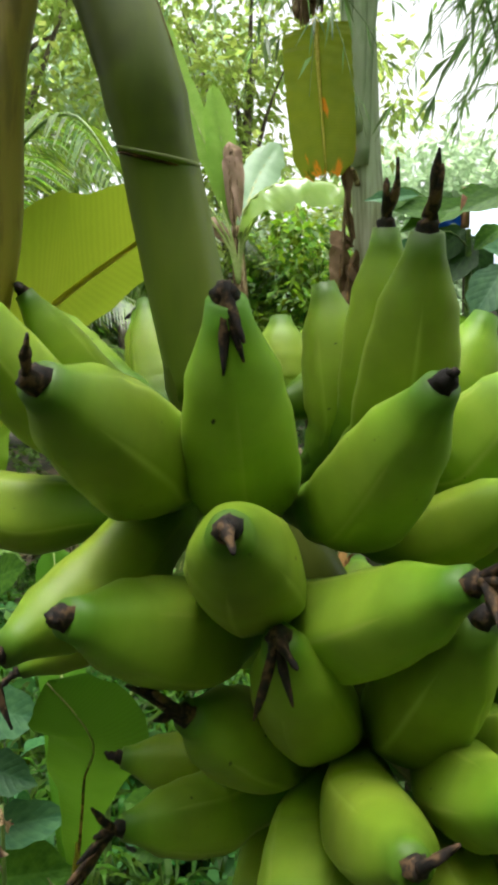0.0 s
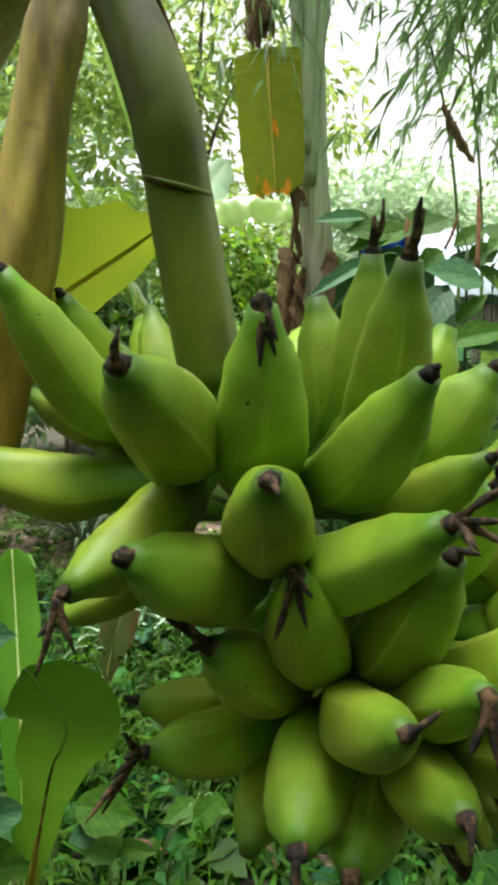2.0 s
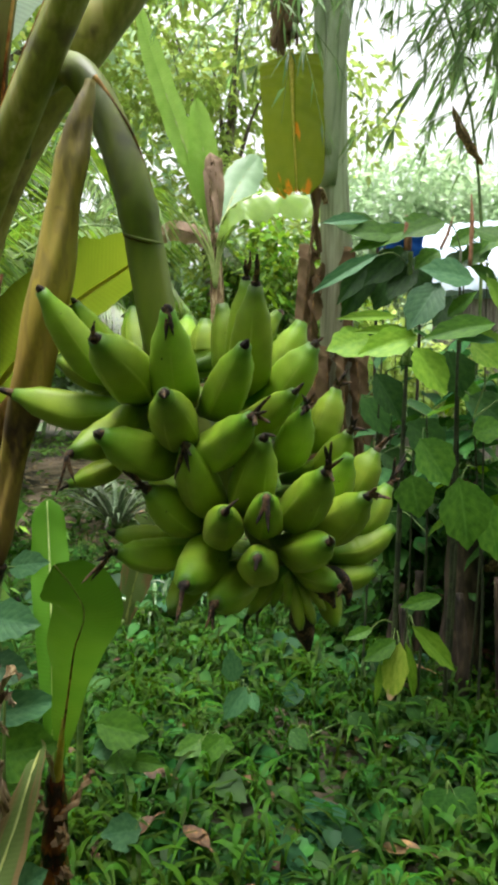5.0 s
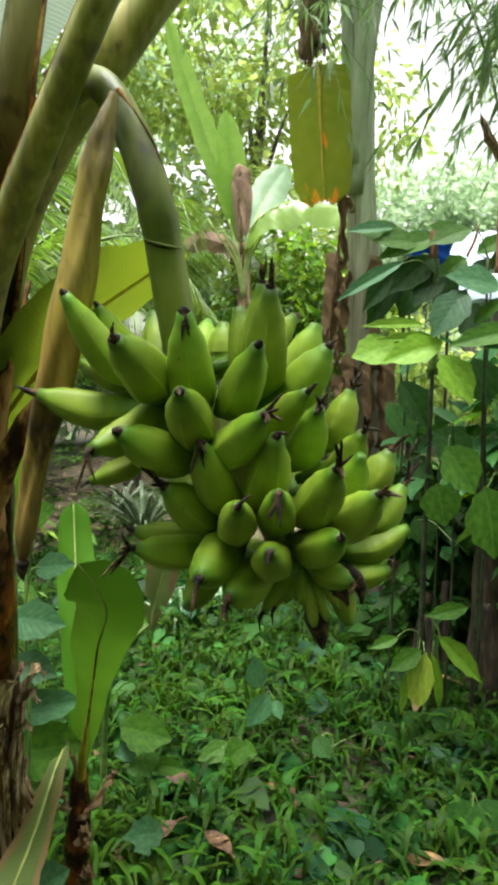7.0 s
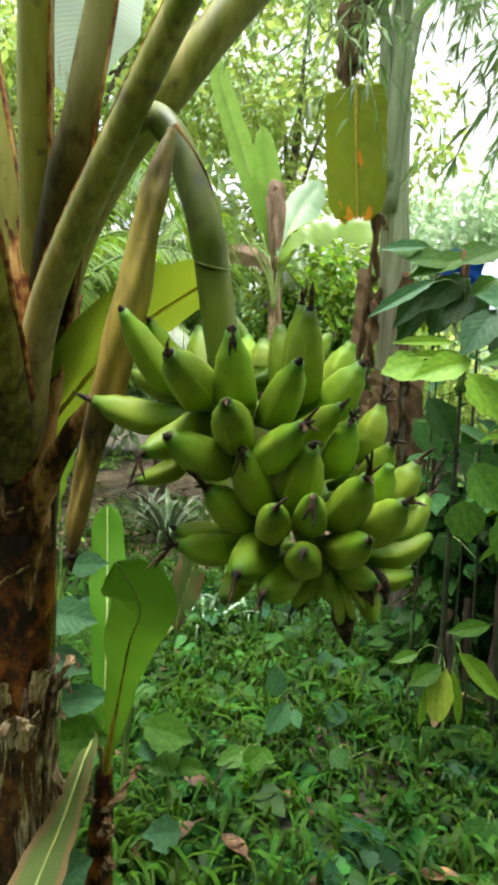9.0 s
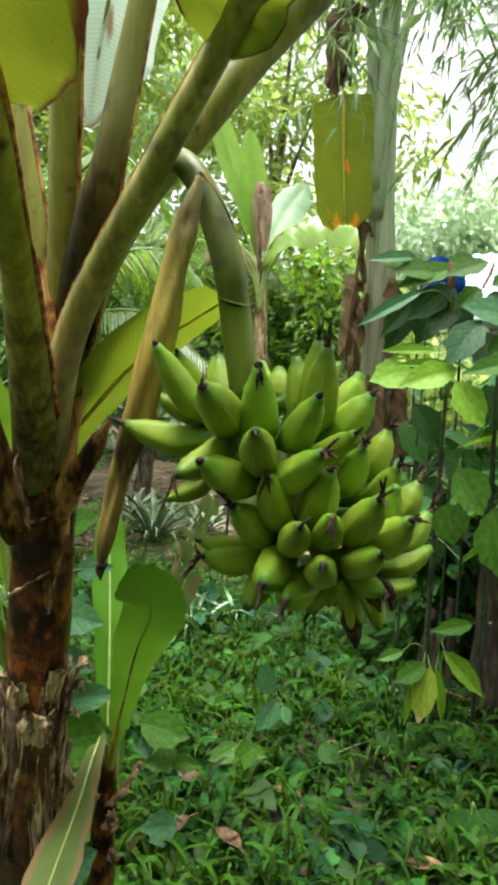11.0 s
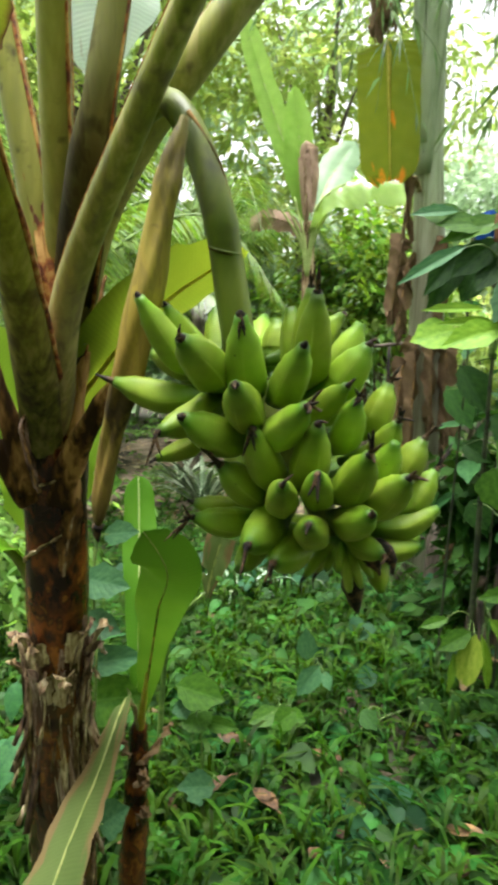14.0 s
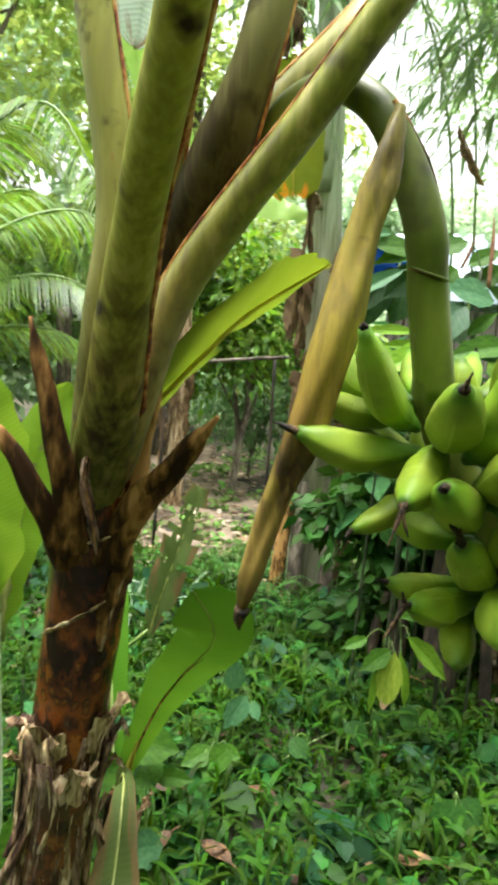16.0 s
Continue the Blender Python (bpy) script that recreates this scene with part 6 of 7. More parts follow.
# ---- shed and tarp ----
shed = thing("shed", "low shed with pale blue-white sheet roof and weathered walls", "shed")
sx0, sx1, sy0, sy1, ez, rz = 3.6, 12.0, 14.0, 18.0, 3.5, 5.35
n = 120
for ya, za, yb, zb in ((sy0 - 0.5, ez, (sy0 + sy1) / 2, rz), (sy1 + 0.5, ez, (sy0 + sy1) / 2, rz)):
    verts, faces = [], []
    for i in range(n + 1):
        x = sx0 - 0.6 + (sx1 - sx0 + 1.2) * i / n
        wv = 0.02 * math.sin(i * math.pi / 2)
        verts += [(x, ya, za + wv), (x, yb, zb + wv)]
    for i in range(n):
        faces.append((2 * i, 2 * i + 2, 2 * i + 3, 2 * i + 1))
    slope = part("roof", verts, faces, ROOF, shed, "pale blue-white corrugated sheet roof")
    thick = slope.modifiers.new("thickness", "SOLIDIFY")
    thick.thickness = 0.02
for nm, x0, x1, y0, y1 in (("wall", sx0, sx1, sy0, sy0 + 0.12), ("wall", sx0, sx1, sy1 - 0.12, sy1), ("wall", sx0, sx0 + 0.12, sy0 + 0.12, sy1 - 0.12), ("wall", sx1 - 0.12, sx1, sy0 + 0.12, sy1 - 0.12)):
    bm = bmesh.new()
    bmesh.ops.create_cube(bm, size=1.0, matrix=Matrix.Translation(((x0 + x1) / 2, (y0 + y1) / 2, (ez - 0.1) / 2 - 0.02)) @ Matrix.Diagonal((x1 - x0, y1 - y0, ez - 0.1, 1)))
    bmesh.ops.bevel(bm, geom=bm.edges[:], offset=0.01, segments=1, affect="EDGES")
    me = bpy.data.meshes.new(nm)
    bm.to_mesh(me)
    bm.free()
    me.materials.append(PLANK)
    new(nm, me).parent = shed
shed.matrix_world = Matrix.Translation((5.2, 13.5, 0)) @ Matrix.Rotation(radians(-26), 4, "Z") @ Matrix.Translation((-5.2, -13.5, 0))
tarp = thing("tarp", "crumpled blue plastic tarp hung behind the shrubs", "tarp")
verts, faces = [], []
for j in range(13):
    for i in range(17):
        u, w = i / 16, j / 12
        verts.append((1.06 + 0.32 * u, 5.2 + 0.04 * math.sin(7 * u + 3 * w) + 0.02 * math.sin(13 * w + 5 * u), 2.42 + 0.3 * w + 0.04 * math.sin(5 * u) + 0.06 * u))
for j in range(12):
    for i in range(16):
        faces.append((j * 17 + i, j * 17 + i + 1, j * 17 + i + 18, j * 17 + i + 17))
sheet = part("sheet", verts, faces, TARP, tarp)
thick = sheet.modifiers.new("thickness", "SOLIDIFY")
thick.thickness = 0.004
for px in (1.06, 1.38):
    v, f, t = tube(smooth_path([(px, 5.24, -0.05), (px + 0.02, 5.24, 1.4), (px, 5.24, 2.62)], 8), lambda u: 0.012, 10)
    part("pole", v, f, DARK_BARK, tarp, "", t)


# ---- broad-leaved shrubs beside the bunch ----
def leaf_shape(long, wide, cup=0.2, droop=0.3, rows=9):
    """A broad pointed leaf with a raised middle vein, from its stalk along +y."""
    verts, faces, uv = [], [], []
    prof = profile((0, 0.05), (0.2, 0.75), (0.45, 1.0), (0.75, 0.7), (0.93, 0.2), (1, 0.01))
    for i in range(rows):
        u = i / (rows - 1)
        w = wide / 2 * prof(u)
        for k in range(-3, 4):
            s = k / 3
            verts.append((s * w, long * u, -droop * long * u * u + cup * abs(s) * w + 0.04 * wide * math.sin(9 * u) * abs(s)))
            uv.append((u, 0.5 + s / 2))
    for i in range(rows - 1):
        for k in range(6):
            faces.append((i * 7 + k, i * 7 + k + 1, i * 7 + k + 8, i * 7 + k + 7))
    v, f, t = tube(smooth_path([(0, -0.3 * long, -0.1 * long), (0, -0.12 * long, -0.02 * long), (0, 0.05 * long, 0.0)], 5), lambda u: 0.0028, 5, cap=False)
    return join((verts, faces, uv), (v, f, t))


def leaf_mesh(name, mat, *shape):
    v, f, t = leaf_shape(*shape)
    o = part(name, v, f, mat, None, "", t)
    me = o.data
    bpy.data.objects.remove(o)
    return me


SHRUB_MESHES = [leaf_mesh("leaf", LEAF_SHRUB, 0.21, 0.12, 0.25, 0.25), leaf_mesh("leaf", LEAF_SHRUB, 0.25, 0.14, 0.15, 0.45), leaf_mesh("leaf", LEAF_SHRUB, 0.16, 0.1, 0.3, 0.15), leaf_mesh("leaf", LEAF_YOUNG, 0.2, 0.11, 0.2, 0.3)]

BLUE_MESHES = [leaf_mesh("leaf", LEAF_BLUE, 0.21, 0.12, 0.25, 0.25), leaf_mesh("leaf", LEAF_BLUE, 0.25, 0.14, 0.15, 0.45), leaf_mesh("leaf", LEAF_BLUE, 0.16, 0.1, 0.3, 0.15), SHRUB_MESHES[2]]


def shrub(label, stems, per, seed, low=0.3, young=0.15, size=1.0, shoots=0, meshes=None):
    """Upright stems with large stalked leaves all the way up; each leaf is a piece of its own."""
    rnd = random.Random(seed)
    ob = thing("shrub", label, "shrub")
    for pts in stems:
        path = smooth_path(pts, 24)
        v, f, t = tube(path, profile((0, 0.004), (1, 0.002)), 8)
        part("stem", v, f, SHRUB_STEM, ob, "", t)
        for k in range(per):
            u = low + (1 - low) * (k + rnd.random()) / per
            i = min(23, int(u * 23))
            p = path[i]
            az = k * 2.4 + rnd.uniform(-0.4, 0.4)
            me = (meshes or SHRUB_MESHES)[3 if rnd.random() < young else rnd.randint(0, 2)]
            stalk = Vector((math.sin(az), math.cos(az), 0.35)) * rnd.uniform(0.04, 0.065)
            o = new("leaf", me)
            s = size * rnd.uniform(0.75, 1.2)
            o.matrix_world = Matrix.Translation(p + stalk) @ Euler((rnd.uniform(-0.75, 0.1), rnd.uniform(-0.25, 0.25), -az)).to_matrix().to_4x4() @ Matrix.Diagonal((s, s, s, 1))
            o.parent = ob
    for k in range(shoots):
        path = smooth_path(stems[k % len(stems)], 24)
        p = path[rnd.randint(19, 23)]
        e = p + Vector((rnd.uniform(-0.03, 0.03), rnd.uniform(-0.03, 0.03), rnd.uniform(0.12, 0.24)))
        v, f, t = tube(smooth_path([p, p.lerp(e, 0.5), e], 8), profile((0, 0.006), (0.6, 0.009), (1, 0.002)), 8)
        part("shoot", v, f, RED_SHOOT, ob, "reddish brown upright shoot", t)
    return ob



def unit_leaf(name, mat, cup, droop):
    """A broad pointed leaf, one metre by one, ribbed along its side veins; scaled where it is placed."""
    verts, faces, uv = [], [], []
    prof = profile((0, 0.04), (0.16, 0.62), (0.4, 1.0), (0.7, 0.78), (0.9, 0.25), (1, 0.01))
    rows, cols = 22, 5
    for i in range(rows):
        u = i / (rows - 1)
        for k in range(-cols, cols + 1):
            q = k / cols
            rib = 0.004 * math.sin(2 * math.pi * (8 * u - 2.6 * abs(q))) * abs(q)
            verts.append((0.5 * q * prof(u) * (1 + 0.03 * math.sin(31 * u + 5 * q)), u, -droop * u * u + cup * abs(q) * prof(u) * 0.5 + rib))
            uv.append((u, 0.5 + q / 2))
    m = 2 * cols + 1
    for i in range(rows - 1):
        for k in range(m - 1):
            faces.append((i * m + k, i * m + k + 1, (i + 1) * m + k + 1, (i + 1) * m + k))
    o = part(name, verts, faces, mat, None, "", uv)
    me = o.data
    bpy.data.objects.remove(o)
    return me


PLACED = {"Y": [unit_leaf("leaf", VEIN_LIME, c, d) for c, d in ((0.2, 0.12), (0.3, 0.2))], "G": [unit_leaf("leaf", VEIN_GREEN, c, d) for c, d in ((0.2, 0.1), (0.3, 0.22))],
          "B": [unit_leaf("leaf", VEIN_PALE, 0.25, 0.15)], "D": [unit_leaf("leaf", VEIN_DARK, c, d) for c, d in ((0.2, 0.1), (0.3, 0.25))], "P": [unit_leaf("leaf", VEIN_YELLOW, 0.25, 0.1)]}


def placed_leaf(ob, stem, kind, bx, bz, tx, tz, y, wide, k):
    """One leaf from its stalk end (bx, bz) to its tip (tx, tz) at the depth y, joined to the stem by a thin stalk."""
    base, tip = Vector((bx, y, bz)), Vector((tx, y - 0.05, tz))
    way = tip - base
    long = way.length * 1.04
    way.normalize()
    nrm = Vector((0.25 * math.sin(2.3 * k), -0.8, 0.5))
    wide *= 1.12
    side = way.cross(nrm).normalized()
    up = side.cross(way)
    me = PLACED[kind][k % len(PLACED[kind])]
    o = new("leaf", me)
    place = Matrix(((side.x * wide, way.x * long, up.x * 0.5 * long, base.x), (side.y * wide, way.y * long, up.y * 0.5 * long, base.y), (side.z * wide, way.z * long, up.z * 0.5 * long, base.z), (0, 0, 0, 1)))
    o.matrix_world = place
    o.parent = ob
    near = min(stem, key=lambda p: (p - base).length + 1.2 * max(0.0, p.z - base.z))
    bow = near.lerp(base, 0.55) + Vector((0, 0, 0.03))
    v, f, t = tube(smooth_path([near, bow, base + way * 0.02], 7), profile((0, 0.0035), (1, 0.002)), 5, cap=False)
    part("leaf_stalk", v, f, GREEN_STALK, o, "", t).matrix_parent_inverse = place.inverted()


def placed_shrub(label, stems, leaves, shoots=()):
    """A shrub of few stems with its large leaves set one by one."""
    ob = thing("shrub", label, "shrub")
    paths = []
    for pts, r, mat in stems:
        path = smooth_path(pts, 24)
        v, f, t = tube(path, profile((0, r * 1.3), (1, r * 0.7)), 9, lambda u, a: 1 + 0.1 * max(0, math.sin(40 * u)) ** 6)
        part("stem", v, f, mat, ob, "", t)
        paths += path[6:]
    for k, row in enumerate(leaves):
        placed_leaf(ob, paths, *row, k)
    for foot, top, r in shoots:
        v, f, t = tube(smooth_path([foot, Vector(foot).lerp(Vector(top), 0.5) + Vector((0.006, 0, 0)), top], 10), profile((0, r), (0.6, r * 1.1), (1, r * 0.3)), 8, lambda u, a: 1 + 0.12 * math.sin(3 * a + 9 * u))
        part("shoot", v, f, RED_SHOOT, ob, "reddish brown upright shoot", t)
    return ob


placed_shrub("tall shrub with lime-green lower leaves and greyish upper leaves", [([(0.9, 3.4, -0.03), (0.87, 3.32, 0.9), (0.85, 3.24, 1.55), (0.845, 3.22, 1.75)], 0.011, SHRUB_STEM), ([(0.845, 3.22, 1.72), (0.84, 3.2, 1.95), (0.83, 3.18, 2.2)], 0.015, GREEN_STALK), ([(1.12, 3.3, -0.03), (1.1, 3.25, 0.9), (1.05, 3.15, 1.6), (1.02, 3.1, 2.2)], 0.008, SHRUB_STEM)], [
    ("Y", 0.65, 1.82, 0.47, 1.77, 3.0, 0.143), ("Y", 0.82, 1.83, 0.59, 1.76, 2.95, 0.118), ("Y", 0.76, 1.91, 0.51, 1.90, 3.05, 0.05), ("Y", 0.83, 1.84, 0.58, 1.85, 3.0, 0.05), ("Y", 0.80, 1.78, 0.92, 1.61, 2.9, 0.142),
    ("G", 1.11, 1.88, 0.83, 1.83, 2.9, 0.1), ("B", 1.12, 1.81, 0.95, 1.82, 2.9, 0.04), ("Y", 1.05, 1.81, 1.16, 1.72, 3.0, 0.115), ("G", 0.95, 2.31, 0.77, 2.24, 3.1, 0.095), ("B", 1.05, 2.06, 0.83, 2.10, 3.0, 0.135),
    ("B", 0.90, 2.04, 0.77, 1.86, 2.95, 0.14), ("B", 0.66, 2.15, 0.40, 2.00, 3.0, 0.06)],
    [((0.81, 3.16, 2.2), (0.8, 3.15, 2.34), 0.016), ((1.06, 3.1, 2.13), (1.05, 3.1, 2.42), 0.008), ((0.94, 3.12, 2.2), (0.98, 3.1, 2.33), 0.006)])
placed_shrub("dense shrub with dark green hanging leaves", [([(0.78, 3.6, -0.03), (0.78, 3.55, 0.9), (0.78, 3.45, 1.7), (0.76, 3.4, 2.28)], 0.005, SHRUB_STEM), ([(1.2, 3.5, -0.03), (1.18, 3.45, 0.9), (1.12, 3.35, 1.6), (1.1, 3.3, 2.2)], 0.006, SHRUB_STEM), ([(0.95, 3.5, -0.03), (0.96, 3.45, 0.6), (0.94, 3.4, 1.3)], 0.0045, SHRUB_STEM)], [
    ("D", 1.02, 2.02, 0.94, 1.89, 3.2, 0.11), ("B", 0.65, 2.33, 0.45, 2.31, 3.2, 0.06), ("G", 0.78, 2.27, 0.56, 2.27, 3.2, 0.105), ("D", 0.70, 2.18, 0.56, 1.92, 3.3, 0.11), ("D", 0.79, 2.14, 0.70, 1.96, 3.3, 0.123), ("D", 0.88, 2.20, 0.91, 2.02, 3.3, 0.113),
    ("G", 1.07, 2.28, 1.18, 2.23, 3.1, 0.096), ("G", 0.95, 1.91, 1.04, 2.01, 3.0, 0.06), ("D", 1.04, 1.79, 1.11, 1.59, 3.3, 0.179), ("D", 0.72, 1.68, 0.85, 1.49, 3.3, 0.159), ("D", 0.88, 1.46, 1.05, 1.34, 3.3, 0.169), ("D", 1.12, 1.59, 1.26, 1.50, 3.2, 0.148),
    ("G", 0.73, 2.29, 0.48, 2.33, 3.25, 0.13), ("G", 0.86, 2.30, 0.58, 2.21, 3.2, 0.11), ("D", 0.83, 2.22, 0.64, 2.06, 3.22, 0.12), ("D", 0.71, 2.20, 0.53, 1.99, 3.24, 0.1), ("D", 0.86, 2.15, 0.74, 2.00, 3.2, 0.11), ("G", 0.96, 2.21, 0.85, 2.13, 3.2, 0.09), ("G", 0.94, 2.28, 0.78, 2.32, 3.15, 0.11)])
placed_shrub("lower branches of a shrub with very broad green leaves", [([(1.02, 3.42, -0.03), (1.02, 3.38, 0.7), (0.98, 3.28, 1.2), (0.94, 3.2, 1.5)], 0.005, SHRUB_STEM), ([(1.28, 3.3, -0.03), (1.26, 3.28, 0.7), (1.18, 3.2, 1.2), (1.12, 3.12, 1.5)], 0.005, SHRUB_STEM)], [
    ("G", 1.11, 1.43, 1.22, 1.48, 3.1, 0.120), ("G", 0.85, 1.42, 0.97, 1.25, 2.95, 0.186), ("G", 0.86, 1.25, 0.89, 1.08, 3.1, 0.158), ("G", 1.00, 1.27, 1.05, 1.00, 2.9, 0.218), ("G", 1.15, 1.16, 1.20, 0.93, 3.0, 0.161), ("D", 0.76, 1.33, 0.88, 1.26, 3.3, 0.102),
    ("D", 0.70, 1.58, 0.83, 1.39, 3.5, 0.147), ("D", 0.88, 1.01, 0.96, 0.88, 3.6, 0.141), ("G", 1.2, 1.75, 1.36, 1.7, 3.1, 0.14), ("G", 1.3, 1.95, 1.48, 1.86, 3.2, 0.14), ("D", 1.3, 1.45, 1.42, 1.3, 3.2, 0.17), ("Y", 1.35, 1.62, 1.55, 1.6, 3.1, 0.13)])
placed_shrub("low seedling with pale drooping leaves", [([(0.9, 3.5, -0.03), (0.9, 3.48, 0.25), (0.89, 3.44, 0.47)], 0.006, GREEN_STALK), ([(1.06, 3.5, -0.03), (1.0, 3.46, 0.3), (0.95, 3.42, 0.55)], 0.005, GREEN_STALK)], [
    ("G", 1.07, 0.66, 0.88, 0.63, 3.27, 0.074), ("Y", 0.94, 0.52, 1.14, 0.34, 3.27, 0.095), ("P", 0.89, 0.44, 0.84, 0.18, 3.27, 0.111), ("Y", 0.92, 0.43, 0.97, 0.17, 3.30, 0.048), ("G", 0.87, 0.45, 0.72, 0.37, 3.27, 0.085), ("G", 0.77, 0.48, 0.64, 0.45, 3.33, 0.055), ("Y", 0.80, 0.35, 0.78, 0.16, 3.27, 0.037)])
placed_shrub("broad blue-green weed leaves beside the banana stem", [([(-0.4, 1.8, -0.03), (-0.4, 1.77, 0.6), (-0.4, 1.74, 1.12)], 0.005, GREEN_STALK), ([(-0.36, 1.7, -0.03), (-0.37, 1.68, 0.5), (-0.36, 1.66, 0.95)], 0.005, GREEN_STALK)], [
    ("B", -0.427, 1.092, -0.292, 1.099, 1.72, 0.085), ("B", -0.426, 0.987, -0.309, 0.983, 1.72, 0.07), ("B", -0.421, 0.861, -0.247, 0.928, 1.72, 0.07), ("G", -0.415, 0.762, -0.253, 0.825, 1.72, 0.12), ("G", -0.416, 0.704, -0.320, 0.763, 1.72, 0.08),
    ("B", -0.366, 0.420, -0.281, 0.517, 1.72, 0.09), ("G", -0.388, 0.621, -0.294, 0.634, 1.72, 0.08), ("B", -0.38, 1.2, -0.28, 1.23, 1.75, 0.06), ("G", -0.42, 1.3, -0.34, 1.34, 1.8, 0.07), ("G", -0.42, 0.7, -0.5, 0.6, 1.7, 0.09)])
placed_shrub("low broad-leaved weed beside the sucker", [([(-0.2, 2.33, -0.03), (-0.205, 2.31, 0.25), (-0.22, 2.28, 0.5)], 0.004, GREEN_STALK), ([(-0.17, 2.33, -0.03), (-0.17, 2.31, 0.12), (-0.16, 2.29, 0.22)], 0.003, GREEN_STALK)], [
    ("G", -0.293, 0.560, -0.126, 0.552, 2.25, 0.11), ("G", -0.228, 0.472, -0.188, 0.435, 2.25, 0.1), ("G", -0.199, 0.443, -0.074, 0.458, 2.25, 0.05), ("B", -0.238, 0.490, -0.291, 0.493, 2.25, 0.06), ("B", -0.146, 0.214, -0.260, 0.225, 2.25, 0.1), ("G", -0.115, 0.083, -0.224, 0.135, 2.25, 0.09)])
placed_shrub("young blue-green taro among the grass", [([(0.14, 3.1, -0.03), (0.14, 3.1, 0.18), (0.15, 3.08, 0.33)], 0.004, GREEN_STALK)], [
    ("B", 0.122, 0.331, 0.110, 0.490, 3.05, 0.085), ("B", 0.178, 0.311, 0.089, 0.187, 3.05, 0.09), ("B", 0.199, 0.288, 0.228, 0.226, 3.05, 0.05)])
placed_shrub("creeping vine with dark green heart-shaped leaves", [([(0.3, 3.05, -0.02), (0.55, 3.12, 0.1), (0.8, 3.22, 0.12), (1.05, 3.24, 0.14)], 0.003, GREEN_STALK)], [
    ("D", 0.373, 0.152, 0.439, 0.094, 3.0, 0.08), ("D", 0.634, 0.177, 0.737, 0.099, 3.1, 0.1), ("D", 0.793, 0.182, 0.877, 0.111, 3.2, 0.1), ("D", 0.917, 0.207, 1.001, 0.110, 3.2, 0.1), ("G", 1.018, 0.204, 1.082, 0.106, 3.2, 0.1)])
placed_shrub("low weed with star-like spread of green leaves", [([(0.04, 2.8, -0.03), (0.04, 2.79, 0.12), (0.03, 2.78, 0.22)], 0.003, GREEN_STALK)], [
    ("G", -0.026, 0.199, 0.104, 0.137, 2.75, 0.09), ("G", 0.095, 0.246, 0.012, 0.196, 2.75, 0.09), ("G", 0.03, 0.23, -0.09, 0.19, 2.77, 0.08), ("G", 0.05, 0.2, 0.13, 0.21, 2.8, 0.07)])
placed_shrub("two broad dark weed leaves at the edge of the grass", [([(0.88, 2.55, -0.03), (0.89, 2.54, 0.1), (0.9, 2.53, 0.2)], 0.003, GREEN_STALK)], [("D", 0.903, 0.217, 0.833, 0.100, 2.5, 0.13), ("D", 0.91, 0.2, 1.0, 0.13, 2.52, 0.11)])
placed_shrub("bright sprawling shrub in front of the shed", [([(1.3, 3.5, -0.03), (1.3, 3.45, 0.8), (1.24, 3.35, 1.6), (1.18, 3.25, 2.24)], 0.0045, SHRUB_STEM), ([(1.6, 3.5, -0.03), (1.58, 3.45, 0.8), (1.5, 3.35, 1.4), (1.36, 3.2, 1.95)], 0.007, GREEN_STALK)], [
    ("G", 1.17, 2.25, 1.48, 2.17, 3.2, 0.09), ("Y", 1.13, 2.09, 1.24, 1.90, 3.1, 0.09), ("Y", 1.15, 1.95, 1.33, 1.86, 3.0, 0.073), ("B", 1.19, 1.85, 1.37, 1.72, 3.0, 0.095), ("B", 1.29, 1.84, 1.57, 1.77, 3.05, 0.08), ("Y", 1.39, 1.80, 1.60, 1.68, 3.1, 0.112), ("G", 1.32, 1.93, 1.65, 1.92, 3.2, 0.08),
    ("B", 1.32, 1.68, 1.56, 1.67, 3.1, 0.045), ("Y", 1.15, 1.89, 1.22, 1.75, 3.2, 0.1), ("G", 1.55, 1.71, 1.73, 1.55, 3.3, 0.12), ("Y", 1.53, 1.50, 1.62, 1.32, 3.3, 0.11), ("G", 1.56, 1.48, 1.69, 1.33, 3.2, 0.14), ("D", 1.23, 1.60, 1.37, 1.45, 3.3, 0.144), ("G", 1.10, 1.65, 1.25, 1.56, 3.4, 0.1),
    ("G", 1.18, 2.24, 1.02, 2.14, 3.2, 0.09), ("G", 1.00, 2.23, 1.12, 2.30, 3.2, 0.08), ("D", 1.08, 2.21, 0.96, 2.10, 3.2, 0.09), ("G", 1.22, 2.06, 1.09, 2.15, 3.2, 0.09), ("G", 1.25, 2.33, 1.12, 2.20, 3.2, 0.08), ("G", 1.24, 2.2, 1.36, 2.28, 3.25, 0.09)])
shrub("leafy shrub in the thicket by the shed", [[(1.5, 3.6, -0.03), (1.5, 3.6, 0.8), (1.48, 3.5, 1.75)], [(1.8, 3.5, -0.03), (1.8, 3.5, 0.8), (1.75, 3.4, 1.85)], [(1.6, 3.3, -0.03), (1.62, 3.3, 0.7), (1.65, 3.25, 1.65)], [(2.1, 3.8, -0.03), (2.1, 3.8, 0.9), (2.1, 3.7, 1.9)], [(1.3, 3.7, -0.03), (1.3, 3.7, 0.9), (1.3, 3.66, 1.85)]], 24, 303, 0.5, 0.45, 1.05)
